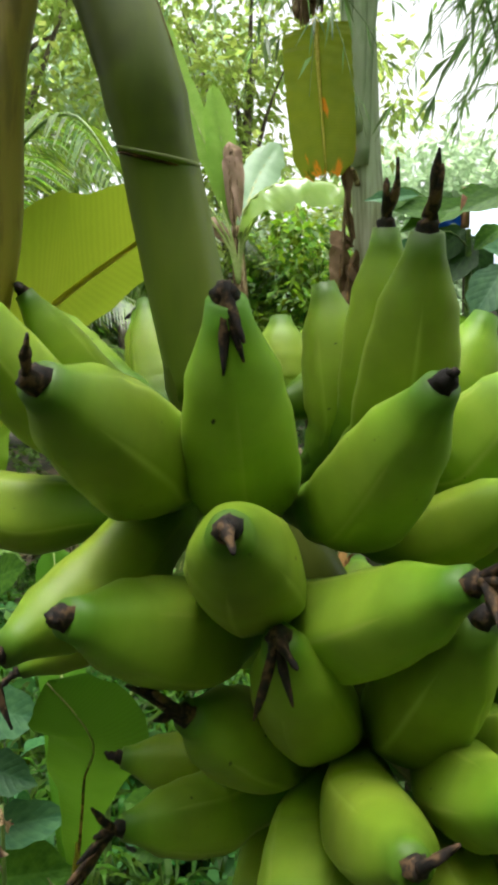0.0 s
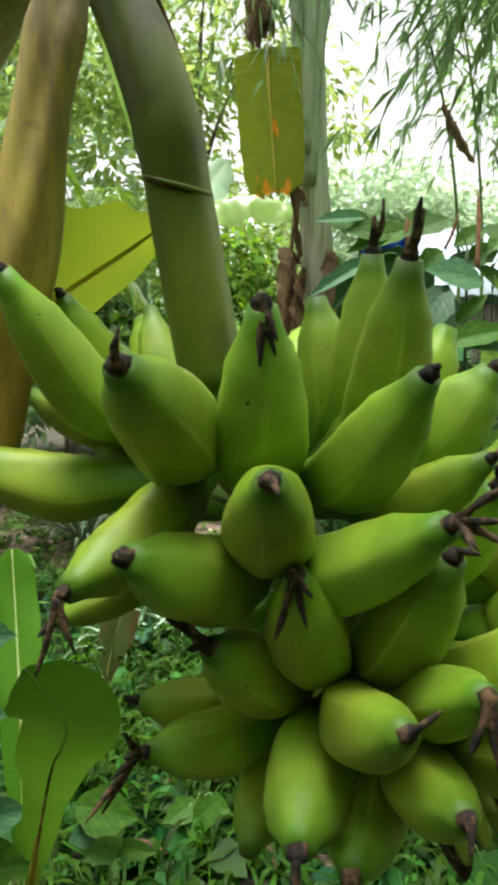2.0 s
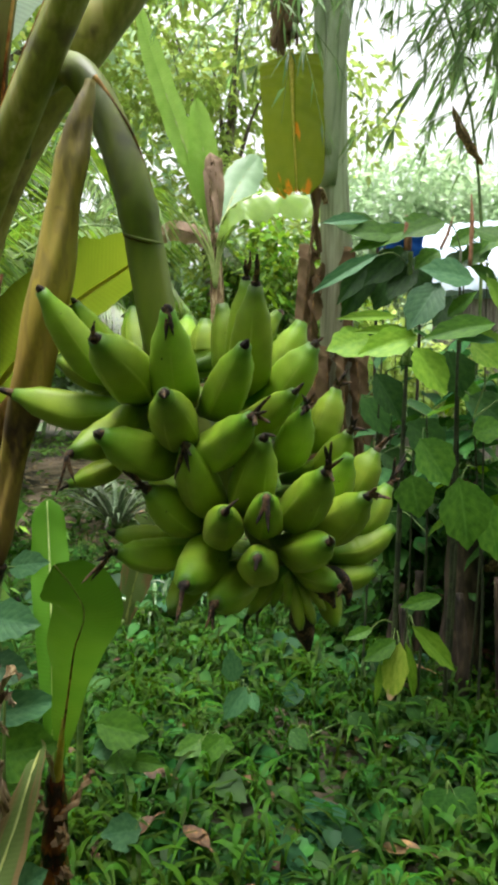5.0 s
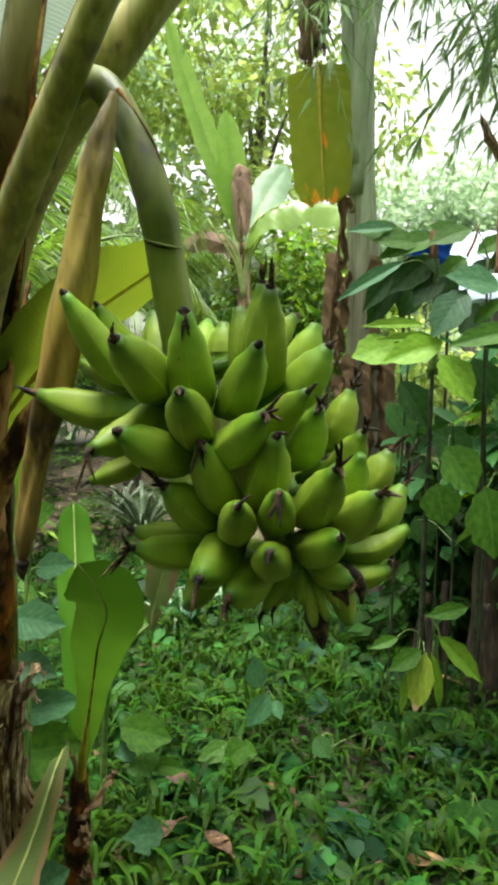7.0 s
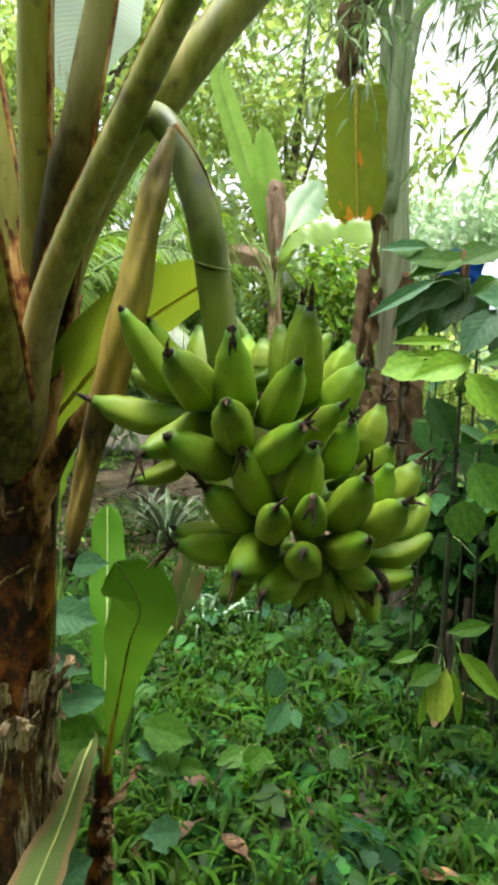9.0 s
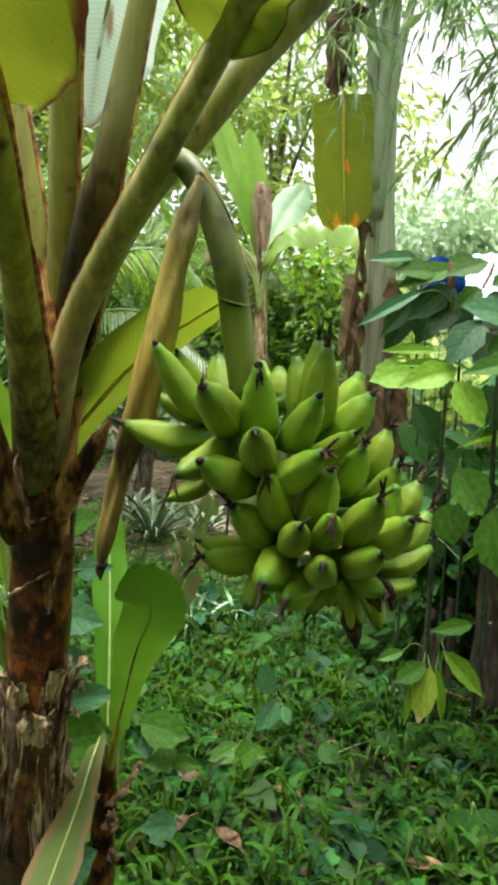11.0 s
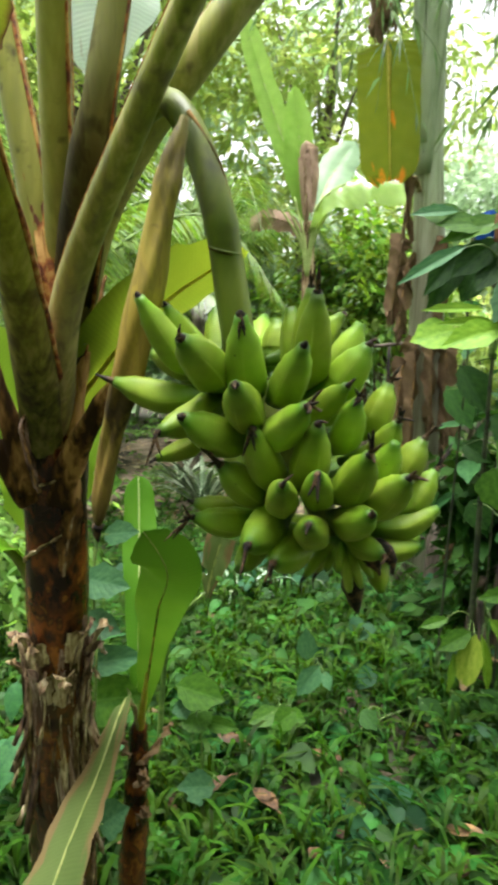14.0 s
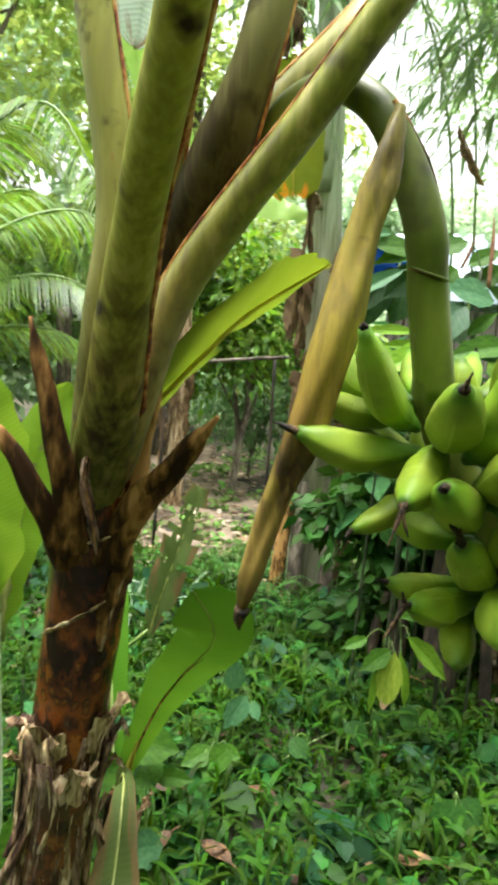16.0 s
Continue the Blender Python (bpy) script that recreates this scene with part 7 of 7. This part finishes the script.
shrub("shrub with long dark leaves behind the bunch", [[(1.2, 4.2, -0.03), (1.2, 4.2, 1.1), (1.15, 4.2, 2.05)], [(0.95, 4.1, -0.03), (0.97, 4.1, 1.0), (0.98, 4.05, 2.1)], [(1.5, 4.4, -0.03), (1.5, 4.4, 1.1), (1.5, 4.4, 1.95)], [(1.35, 3.8, -0.03), (1.35, 3.8, 1.1), (1.33, 3.75, 1.95)]], 16, 305, 0.4, 0.05, 1.1, 0, BLUE_MESHES)
shrub("leafy weeds beside the banana stem", [[(-0.62, 2.3, -0.03), (-0.6, 2.25, 0.4), (-0.58, 2.2, 0.75)], [(-0.8, 2.2, -0.03), (-0.8, 2.2, 0.3), (-0.78, 2.15, 0.6)], [(-0.9, 1.8, -0.03), (-0.9, 1.8, 0.25), (-0.88, 1.75, 0.5)]], 10, 306, 0.35, 0.05, 0.6, 0, BLUE_MESHES)

stump = thing("dead_clump", "dark clump of rotting banana stems among dry leaves", "dead stems")
for k, (x, y, h, r) in enumerate(((1.31, 3.75, 1.15, 0.1), (1.12, 3.9, 0.6, 0.035), (1.42, 3.95, 0.8, 0.045), (1.0, 4.0, 0.5, 0.03))):
    v, f, t = tube(smooth_path([(x, y, -0.03), (x + 0.02, y, h * 0.5), (x - 0.02 + 0.03 * k, y, h)], 16), profile((0, r * 1.25), (0.4, r), (1, r * 0.7)), 14, lambda u, a: 1 + 0.09 * math.sin(4 * a + 6 * u) + 0.05 * math.sin(9 * a + 20 * u))
    part("rotting_stem", v, f, DARK_BARK, stump, "", t)

for k, (x, y, h, r) in enumerate(((1.26, 3.5, 0.6, 0.03), (1.0, 3.6, 0.5, 0.026), (1.43, 3.45, 0.7, 0.03))):
    v, f, t = tube(smooth_path([(x + 0.03, y, -0.03), (x, y, h * 0.5), (x - 0.03, y + 0.02, h)], 16), profile((0, r * 1.3), (0.3, r), (1, r * 0.6)), 14, lambda u, a: 1 + 0.09 * math.sin(4 * a + 6 * u) + 0.05 * math.sin(9 * a + 20 * u))
    part("rotting_stem", v, f, DARK_BARK, stump, "", t)

for k, (x, y, z, az) in enumerate(((1.5, 3.64, 0.72, 2.6), (1.62, 3.66, 0.66, 2.9), (1.72, 3.7, 0.7, 3.3), (1.84, 3.72, 0.6, 3.6), (1.56, 3.6, 0.5, 2.7), (1.7, 3.6, 0.45, 3.1), (1.82, 3.62, 0.4, 3.5), (1.64, 3.58, 0.28, 2.8), (1.78, 3.56, 0.22, 3.3))):
    d = Vector((math.sin(az), math.cos(az), 0))
    p = Vector((x, y, z))
    leaf_part("dead_leaf", [p - d * 0.14 + Vector((0, 0, -0.06)), p + Vector((0, 0, 0.05)), p + d * 0.1 + Vector((0, 0, -0.1)), p + d * 0.13 + Vector((0, 0, -0.34))], 0.05, PALE_LITTER if k % 2 else HUSK, stump, 0.003, "pale dry leaf slumped against the rotting stems" if k == 0 else "", seed=150 + k, rows=16, cols=5, fold=-0.5, wave=0.02, ragged=0.05, rib_mat=HUSK, shape=profile((0, 0.5), (0.4, 1.0), (1, 0.4)))
v, f, t = tube(smooth_path([(1.66, 3.8, -0.03), (1.68, 3.78, 0.35), (1.66, 3.76, 0.68)], 14), profile((0, 0.1), (0.5, 0.075), (1, 0.05)), 14, lambda u, a: 1 + 0.1 * math.sin(4 * a + 6 * u) + 0.06 * math.sin(9 * a + 20 * u))
part("rotting_stem", v, f, HUSK, stump, "pale rotting stem wrapped in dry leaves", t)

# ---- pineapple and lily clumps ----
def rosette(name, label, x, y, n, long, wide, mat, seed, category, rise=0.9):
    rnd = random.Random(seed)
    ob = thing(name, label, category)
    for k in range(n):
        az = k * 2.4 + rnd.uniform(-0.2, 0.2)
        d = Vector((math.sin(az), math.cos(az), 0))
        up = rise * (0.35 + 0.65 * k / n)
        ln = long * rnd.uniform(0.8, 1.1)
        p0 = Vector((x, y, ground_z(x, y) + 0.01 * k / n)) + d * 0.02
        pts = [p0, p0 + d * ln * 0.35 + Vector((0, 0, ln * 0.5 * up)), p0 + d * ln * 0.75 + Vector((0, 0, ln * 0.75 * up)), p0 + d * ln + Vector((0, 0, ln * (0.9 * up - 0.25)))]
        v, f, t = blade(pts, lambda u: wide * profile((0, 0.9), (0.4, 1), (1, 0.05))(u), rows=9, cols=2, fold=0.6, wave=0.0, droop=0.0)
        part("leaf", v, f, mat, ob, "", t)
    return ob


PINE_LEAF = material("pineapple_leaf", [(0.3, (0.08, 0.12, 0.06)), (0.6, (0.17, 0.22, 0.13)), (0.8, (0.3, 0.34, 0.24))], 6, 0.5, 0.2, vary=0.4)
LILY_LEAF = material("lily_leaf", [(0.3, (0.03, 0.085, 0.025)), (0.6, (0.07, 0.14, 0.05)), (0.8, (0.2, 0.26, 0.15))], 5, 0.35, 0.1, vary=0.4, stretch=(1, 1, 3))
rosette("pineapple_plant", "spiky grey-green pineapple plant on bare soil", -1.2, 7.2, 34, 0.62, 0.026, PINE_LEAF, 1, "pineapple plant", 1.2)
rosette("pineapple_plant", "spiky grey-green pineapple plant on bare soil", -0.75, 7.9, 24, 0.5, 0.022, PINE_LEAF, 2, "pineapple plant", 1.1)
rosette("pineapple_plant", "spiky grey-green pineapple plant on bare soil", -1.7, 8.3, 22, 0.5, 0.022, PINE_LEAF, 3, "pineapple plant", 1.1)
rosette("lily_clump", "clump of strap leaves with pale stripes", -0.42, 4.55, 22, 0.42, 0.016, LILY_LEAF, 4, "lily", 0.75)
rosette("lily_clump", "clump of strap leaves with pale stripes", -0.12, 4.8, 18, 0.4, 0.016, LILY_LEAF, 5, "lily", 0.7)
rosette("lily_clump", "clump of strap leaves with pale stripes", 0.15, 5.3, 18, 0.42, 0.016, GRASS, 6, "lily", 0.8)

# ---- weeds, grass and litter ----
rng = np.random.default_rng(77)


def ground_spots(n, y0, y1, wide=0.52, edge=0.9):
    y = rng.uniform(y0, y1, n)
    x = rng.uniform(-1, 1, n) * (wide * y + edge)
    return x, y


def clear(x, y):
    """Bare soil patches at the far side of the garden."""
    return (np.sin(x * 1.1 + 0.6) * np.sin(y * 0.9) + 0.4 * np.sin(2.7 * x + y)) * 0.5


def weeds(n, y0, y1, size, tall, mat, name, label, thin=0.42, rise=0.05, full=True, face=0.15, area=(0.52, 0.9)):
    x, y = ground_spots(n, y0, y1, *area)
    keep = ~((y > 6.2) & (y < 15.5) & (clear(x, y) > -0.25) & (x < 1.3) & (x > -3.6) & (rng.random(n) > np.clip(1.25 - 0.11 * y, 0.04, 0.5))) & ~((np.abs(x) < 0.4) & (y < 1.0) & (y > -0.4))
    x, y = x[keep], y[keep]
    per = 6
    cx, cy = np.repeat(x, per), np.repeat(y, per)
    m = len(cx)
    patch = 0.55 + 0.45 * np.sin(cx * 2.3 + 1.0) * np.sin(cy * 1.9)
    high = tall * (0.25 + 0.75 * rng.random(m)) * (0.5 + 0.6 * patch)
    a = rng.uniform(0, 2 * np.pi, m)
    spread = rng.uniform(0.01, 0.07, m)
    gz = 0.03 * np.sin(cx * 1.7 + 0.4) * np.cos(cy * 1.3) + 0.02 * np.sin(cx * 4.1 + cy * 3.3)
    base = np.stack([cx + spread * np.cos(a), cy + spread * np.sin(a), gz + high], 1)
    way = np.stack([np.cos(a), np.sin(a), rng.normal(size=m) * 0.4 + rise], 1)
    nrm = rng.normal(size=(m, 3)) * 0.3 + np.array([0, -face, 1.0])
    ln = size * rng.uniform(0.55, 1.35, m)
    v, f = leaves_mesh(base, way, nrm, ln, ln * thin * rng.uniform(0.8, 1.4, m), 0.25, full)
    foot = np.stack([cx, cy, gz - 0.01], 1)
    s = np.stack([foot, foot + [0.003, 0, 0], base], 1).reshape(-1, 3)
    k = np.arange(m)[:, None] * 3 + len(v)
    return tagged(mesh_from(name, np.concatenate([v, s]), np.concatenate([f, k + [0, 1, 2]]), mat), label, "weeds", kind="stuff")


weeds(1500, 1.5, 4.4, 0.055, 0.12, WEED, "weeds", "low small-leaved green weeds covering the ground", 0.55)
weeds(520, 1.7, 5.2, 0.085, 0.16, HEART, "weeds", "heart-leaved green weeds covering the ground", 0.85, -0.1, True, 0.55)
weeds(1300, 3.6, 6.2, 0.065, 0.13, MID_WEED, "weeds", "low broad-leaved green weeds further off", 0.65, 0.0, True, 0.4)
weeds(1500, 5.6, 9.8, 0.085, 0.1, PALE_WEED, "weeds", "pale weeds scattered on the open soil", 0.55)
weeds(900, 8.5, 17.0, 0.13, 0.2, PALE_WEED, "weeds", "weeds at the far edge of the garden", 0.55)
weeds(55, 2.2, 5.5, 0.12, 0.2, BLUE_WEED, "weeds", "blue-green heart-leaved weeds standing above the grass", 0.9, -0.35, True, 0.9)
weeds(420, 1.6, 5.5, 0.06, 0.16, MID_WEED, "weeds", "young weed leaves among the grass", 0.6, 0.0, True, 0.3)
weeds(30, 1.8, 5.0, 0.12, 0.22, HEART, "weeds", "taller broad weeds standing among the grass", 0.7, -0.2, True, 0.7)


def grass(n, y0, y1, long, wide, per, stem, name, label, area=(0.52, 0.9)):
    """Arching blades up loose stems, each bowed over towards its tip."""
    x, y = ground_spots(n, y0, y1, *area)
    keep = ~((np.abs(x) < 0.4) & (y < 1.0) & (y > -0.4)) & ~((y > 6.2) & (y < 15.5) & (clear(x, y) > -0.25) & (x < 1.3) & (x > -3.6) & (rng.random(n) > np.clip(1.25 - 0.11 * y, 0.04, 0.5)))
    keep &= (np.sin(2.1 * x + 0.7) * np.sin(1.7 * y + 0.4) + rng.uniform(-0.8, 0.8, n)) > -0.5
    x, y = x[keep], y[keep]
    cx, cy = np.repeat(x, per), np.repeat(y, per)
    m = len(cx)
    gz = 0.03 * np.sin(cx * 1.7 + 0.4) * np.cos(cy * 1.3) + 0.02 * np.sin(cx * 4.1 + cy * 3.3)
    a = rng.uniform(0, 2 * np.pi, m)
    ln = (long * rng.uniform(0.45, 1.3, m))[:, None]
    d = np.stack([np.cos(a), np.sin(a), np.zeros(m)], 1)
    side = np.stack([-np.sin(a), np.cos(a), 0.25 * rng.normal(size=m)], 1)
    p0 = np.stack([cx + rng.normal(size=m) * 0.025, cy + rng.normal(size=m) * 0.025, gz - 0.005 + stem * rng.random(m) ** 0.7], 1)
    lean = rng.uniform(0.35, 1.1, m)[:, None]
    w = (wide * rng.uniform(0.6, 1.4, m))[:, None]
    rows = []
    for u, out, rise, half in ((0.0, 0.0, 0.0, 0.35), (0.3, 0.16, 0.32, 0.8), (0.55, 0.4, 0.5, 1.0), (0.8, 0.7, 0.52, 0.7), (1.0, 0.95, 0.4, 0.04)):
        c = p0 + d * (lean * out * ln) + np.array([0, 0, 1.0]) * (rise * (1.25 - 0.45 * lean) * ln)
        rows += [c - side * (w * half * 0.5), c + side * (w * half * 0.5)]
    v = np.stack(rows, 1).reshape(-1, 3)
    k = np.arange(m)[:, None] * 10
    f = np.concatenate([k + g for i in range(4) for g in ([2 * i, 2 * i + 1, 2 * i + 3], [2 * i, 2 * i + 3, 2 * i + 2])])
    return tagged(mesh_from(name, v, f, GRASS), label, "grass", kind="stuff")


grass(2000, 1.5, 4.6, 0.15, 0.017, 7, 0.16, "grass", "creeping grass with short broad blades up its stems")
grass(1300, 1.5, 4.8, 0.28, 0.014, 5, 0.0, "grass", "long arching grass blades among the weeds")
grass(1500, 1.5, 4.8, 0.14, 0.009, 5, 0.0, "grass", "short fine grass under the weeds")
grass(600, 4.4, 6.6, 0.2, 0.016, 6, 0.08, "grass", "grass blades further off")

n = 3000
x, y = rng.uniform(-3.6, 1.4, n), rng.uniform(5.6, 15.5, n)
a = rng.uniform(0, 6.283, n)
gz = 0.03 * np.sin(x * 1.7 + 0.4) * np.cos(y * 1.3) + 0.02 * np.sin(x * 4.1 + y * 3.3)
ln = rng.uniform(0.04, 0.16, n)
v, f = leaves_mesh(np.stack([x, y, gz + rng.uniform(0.004, 0.04, n)], 1), np.stack([np.cos(a), np.sin(a), rng.normal(size=n) * 0.15], 1), rng.normal(size=(n, 3)) * 0.25 + [0, 0, 1], ln, ln * 0.45, 0.1)
tagged(mesh_from("leaf_litter", v, f, LITTER_STREWN), "dry brown and pale leaf litter on bare soil", "leaf litter", kind="stuff")

n = 220
x, y = rng.uniform(-1.6, 2.4, n), rng.uniform(1.7, 6.3, n)
a = rng.uniform(0, 6.283, n)
gz = 0.03 * np.sin(x * 1.7 + 0.4) * np.cos(y * 1.3) + 0.02 * np.sin(x * 4.1 + y * 3.3)
ln = rng.uniform(0.03, 0.1, n)
v, f = leaves_mesh(np.stack([x, y, gz + rng.uniform(0.03, 0.13, n)], 1), np.stack([np.cos(a), np.sin(a), rng.normal(size=n) * 0.25], 1), rng.normal(size=(n, 3)) * 0.35 + [0, -0.3, 1], ln, ln * 0.5, 0.1)
tagged(mesh_from("leaf_litter", v, f, LITTER), "small dry brown leaves caught in the weeds", "leaf litter", kind="stuff")

tree("bush", "leafy undergrowth round the rotting stems, darkened to imitate shade", 1.4, 4.05, 0.9, [(1.15, 4.2, 0.6, 0.35, 0.2, 0.45), (1.6, 4.3, 0.65, 0.45, 0.25, 0.5), (2.1, 4.3, 0.6, 0.4, 0.3, 0.4), (0.95, 4.25, 0.9, 0.3, 0.2, 0.35), (1.35, 4.2, 1.1, 0.4, 0.2, 0.35)], 2600, 0.13, LEAF_SHADED, seed=25, trunk=0.012, clumps=80, aspect=0.55)

# undergrowth, ferns and dead sticks round the tall banana plant
tree("bush", "thin leafy undergrowth beyond the bare soil", 0.9, 11.0, 2.4, [(0.5, 10.8, 1.3, 0.6, 0.6, 0.9), (1.0, 11.0, 1.5, 0.8, 0.6, 0.9), (1.6, 10.8, 1.2, 0.8, 0.6, 0.8)], 1500, 0.15, UNDER, seed=24, trunk=0.03, clumps=70, aspect=0.6)


def fern(x, y, size, seed):
    rnd = random.Random(seed)
    ob = thing("fern", "small green fern among the weeds", "fern", "ferns")
    for k in range(8):
        a = k * 0.8 + rnd.uniform(-0.2, 0.2)
        d = Vector((math.sin(a), math.cos(a), 0))
        p = Vector((x, y, ground_z(x, y) - 0.005))
        path = smooth_path([p, p + d * size * 0.25 + Vector((0, 0, size * 0.55)), p + d * size * 0.6 + Vector((0, 0, size * 0.75)), p + d * size * 0.95 + Vector((0, 0, size * 0.55))], 22)
        v, f, t = tube(path, profile((0, 0.004), (1, 0.001)), 5)
        frond = part("frond", v, f, GREEN_STALK, ob, "", t)
        base, way, ln = [], [], []
        for i in range(4, 22):
            tan = (path[min(i + 1, 21)] - path[i - 1]).normalized()
            side = tan.cross(Vector((0, 0, 1))).normalized()
            for s in (-1, 1):
                base.append(path[i])
                way.append(side * s + tan * 0.3 + Vector((0, 0, -0.15)))
                ln.append(size * 0.24 * (1.05 - i / 22))
        ln = np.array(ln)
        v, f = leaves_mesh(np.array(base), np.array(way), np.tile([0, 0, 1.0], (len(ln), 1)), ln, ln * 0.25, 0.1)
        mesh_from("frond_blade", v, f, LEAF_SHRUB, frond)


fern(0.47, 4.85, 0.42, 1)
fern(0.3, 5.3, 0.4, 2)
fern(0.62, 4.5, 0.34, 3)
stick = thing("dead_banana_plant", "dry brown fallen banana stem leaning by the trunk", "dead stem")
for k, pts in enumerate(([(0.55, 5.0, -0.03), (0.6, 5.02, 0.6), (0.66, 5.06, 1.15)], [(0.68, 4.98, -0.03), (0.7, 5.0, 0.5), (0.72, 5.06, 0.95)], [(0.92, 5.0, -0.03), (0.93, 5.0, 0.5), (0.9, 5.06, 0.85)])):
    v, f, t = tube(smooth_path(pts, 14), profile((0, 0.06), (0.6, 0.05), (1, 0.03)), 12, lambda u, a: 1 + 0.12 * math.sin(4 * a + 5 * u) + 0.06 * math.sin(11 * a + 17 * u))
    part("stem", v, f, BARK if k else SPIKE, stick, "", t)
# the bare pale earth of the clearing and what lies on it
verts, faces = [], []
for j in range(61):
    yy = 5.9 + 10.1 * j / 60
    mid, half = -0.95 - 0.05 * (yy - 6) + 0.25 * math.sin(0.9 * yy), 2.2 + 0.35 * math.sin(1.7 * yy) + 0.18 * math.sin(4.3 * yy + 1)
    half *= min(1.0, 0.35 + 0.6 * (yy - 5.9), 0.3 + 0.5 * (16.0 - yy))
    for i in range(25):
        xx = mid + half * (i / 12 - 1) + 0.05 * math.sin(3 * j + 2 * i)
        verts.append((xx, yy, ground_z(xx, yy) + 0.008))
for j in range(60):
    for i in range(24):
        faces.append((j * 25 + i, j * 25 + i + 1, j * 25 + i + 26, j * 25 + i + 25))
tagged(part("bare_ground", verts, faces, BARE), "pale bare earth strewn with dry leaves", "ground", kind="structure")
bag = thing("sack", "white tied sack slumped on a grey stone block", "sack")
v, f, t = tube(smooth_path([(-1.62, 14.2, 0.36), (-1.6, 14.2, 0.46), (-1.57, 14.2, 0.66), (-1.55, 14.2, 0.76)], 14), profile((0, 0.2), (0.3, 0.28), (0.75, 0.24), (1, 0.05)), 20, lambda u, a: 1 + 0.08 * math.sin(3 * a + 4 * u) + 0.04 * math.sin(8 * a + 13 * u))
part("sack_body", v, f, SACKING, bag, "", t)
v, f, t = tube(smooth_path([(-1.5, 14.15, -0.05), (-1.5, 14.15, 0.2), (-1.52, 14.15, 0.4)], 8), profile((0, 0.24), (0.8, 0.22), (1, 0.15)), 9, lambda u, a: 1 + 0.12 * math.sin(2 * a + 1) + 0.06 * math.sin(5 * a))
part("stone_block", v, f, PALE_LITTER, bag, "grey stone block", t)
rail = thing("pole", "thin grey wooden pole laid across the undergrowth", "pole")
v, f, t = tube(smooth_path([(-0.5, 6.55, 1.72), (0.1, 6.5, 1.79), (0.75, 6.48, 1.88)], 12), lambda u: 0.016, 8, lambda u, a: 1 + 0.1 * math.sin(9 * u + a))
part("rail", v, f, BARK, rail, "", t)
for px, pz in ((-0.38, 1.75), (0.62, 1.88)):
    v, f, t = tube(smooth_path([(px, 6.53, -0.05), (px + 0.02, 6.53, 0.9), (px, 6.53, pz)], 8), lambda u: 0.015, 8)
    part("post", v, f, DARK_BARK, rail, "", t)

LITTER_MESHES = [leaf_mesh("leaf", LITTER, 0.14, 0.06, 0.4, 0.05), leaf_mesh("leaf", LITTER, 0.1, 0.05, -0.3, 0.1), leaf_mesh("leaf", PALE_LITTER, 0.16, 0.06, 0.5, 0.0)]
rnd = random.Random(9)


def litter(x, y, me, lift, yaw, size=1.0):
    o = tagged(new("fallen_leaf", me), "dry brown fallen leaf lying on the weeds" if me is not LITTER_MESHES[2] else "pale dry fallen leaf on bare soil", "fallen leaf", "fallen leaves")
    o.matrix_world = Matrix.Translation((x, y, ground_z(x, y) + lift)) @ Euler((rnd.uniform(-0.2, 0.3), rnd.uniform(-0.3, 0.3), yaw)).to_matrix().to_4x4() @ Matrix.Diagonal((size, size, size, 1))


litter(0.071, 2.25, LITTER_MESHES[0], 0.15, 0.75, 1.05)
litter(0.085, 2.94, LITTER_MESHES[1], 0.16, 1.2, 0.8)
litter(-0.12, 2.36, LITTER_MESHES[0], 0.17, 2.4, 1.0)
litter(-0.1, 2.6, LITTER_MESHES[1], 0.17, 1.4, 1.2)
litter(1.06, 3.43, LITTER_MESHES[0], 0.25, 1.6, 1.3)
litter(0.78, 2.36, LITTER_MESHES[0], 0.13, 1.2, 1.2)
for k in range(40):
    y = rnd.uniform(1.9, 6.0)
    litter(rnd.uniform(-1, 1) * (0.35 * y + 0.3), y, LITTER_MESHES[rnd.randint(0, 1)], rnd.uniform(0.02, 0.12), rnd.uniform(0, 6.28), rnd.uniform(0.6, 1.1))
for k in range(60):
    litter(rnd.uniform(-2.8, 0.7), rnd.uniform(6.5, 10.3), LITTER_MESHES[rnd.randint(0, 2)], 0.02, rnd.uniform(0, 6.28), rnd.uniform(0.7, 1.3))
for k in range(26):
    litter(rnd.gauss(1.35, 0.22), rnd.gauss(3.7, 0.2), LITTER_MESHES[rnd.randint(0, 2)], rnd.uniform(0.03, 0.18), rnd.uniform(0, 6.28), rnd.uniform(0.8, 1.4))

# the weedy ground beside and behind the standing place, with a ragged edge
grass(1500, -3.4, 1.7, 0.16, 0.017, 6, 0.12, "grass", "thin trampled grass round the standing place", (0.0, 3.4))
grass(900, 1.4, 7.5, 0.18, 0.017, 6, 0.12, "grass", "patchy grass at the sides of the garden", (0.75, 2.6))
weeds(700, -3.4, 1.7, 0.06, 0.1, WEED, "weeds", "scattered low weeds round the standing place", 0.55, 0.05, True, 0.15, (0.0, 3.4))
weeds(700, 1.4, 8.0, 0.075, 0.12, MID_WEED, "weeds", "scattered weeds at the sides of the garden", 0.6, 0.05, True, 0.15, (0.8, 2.6))
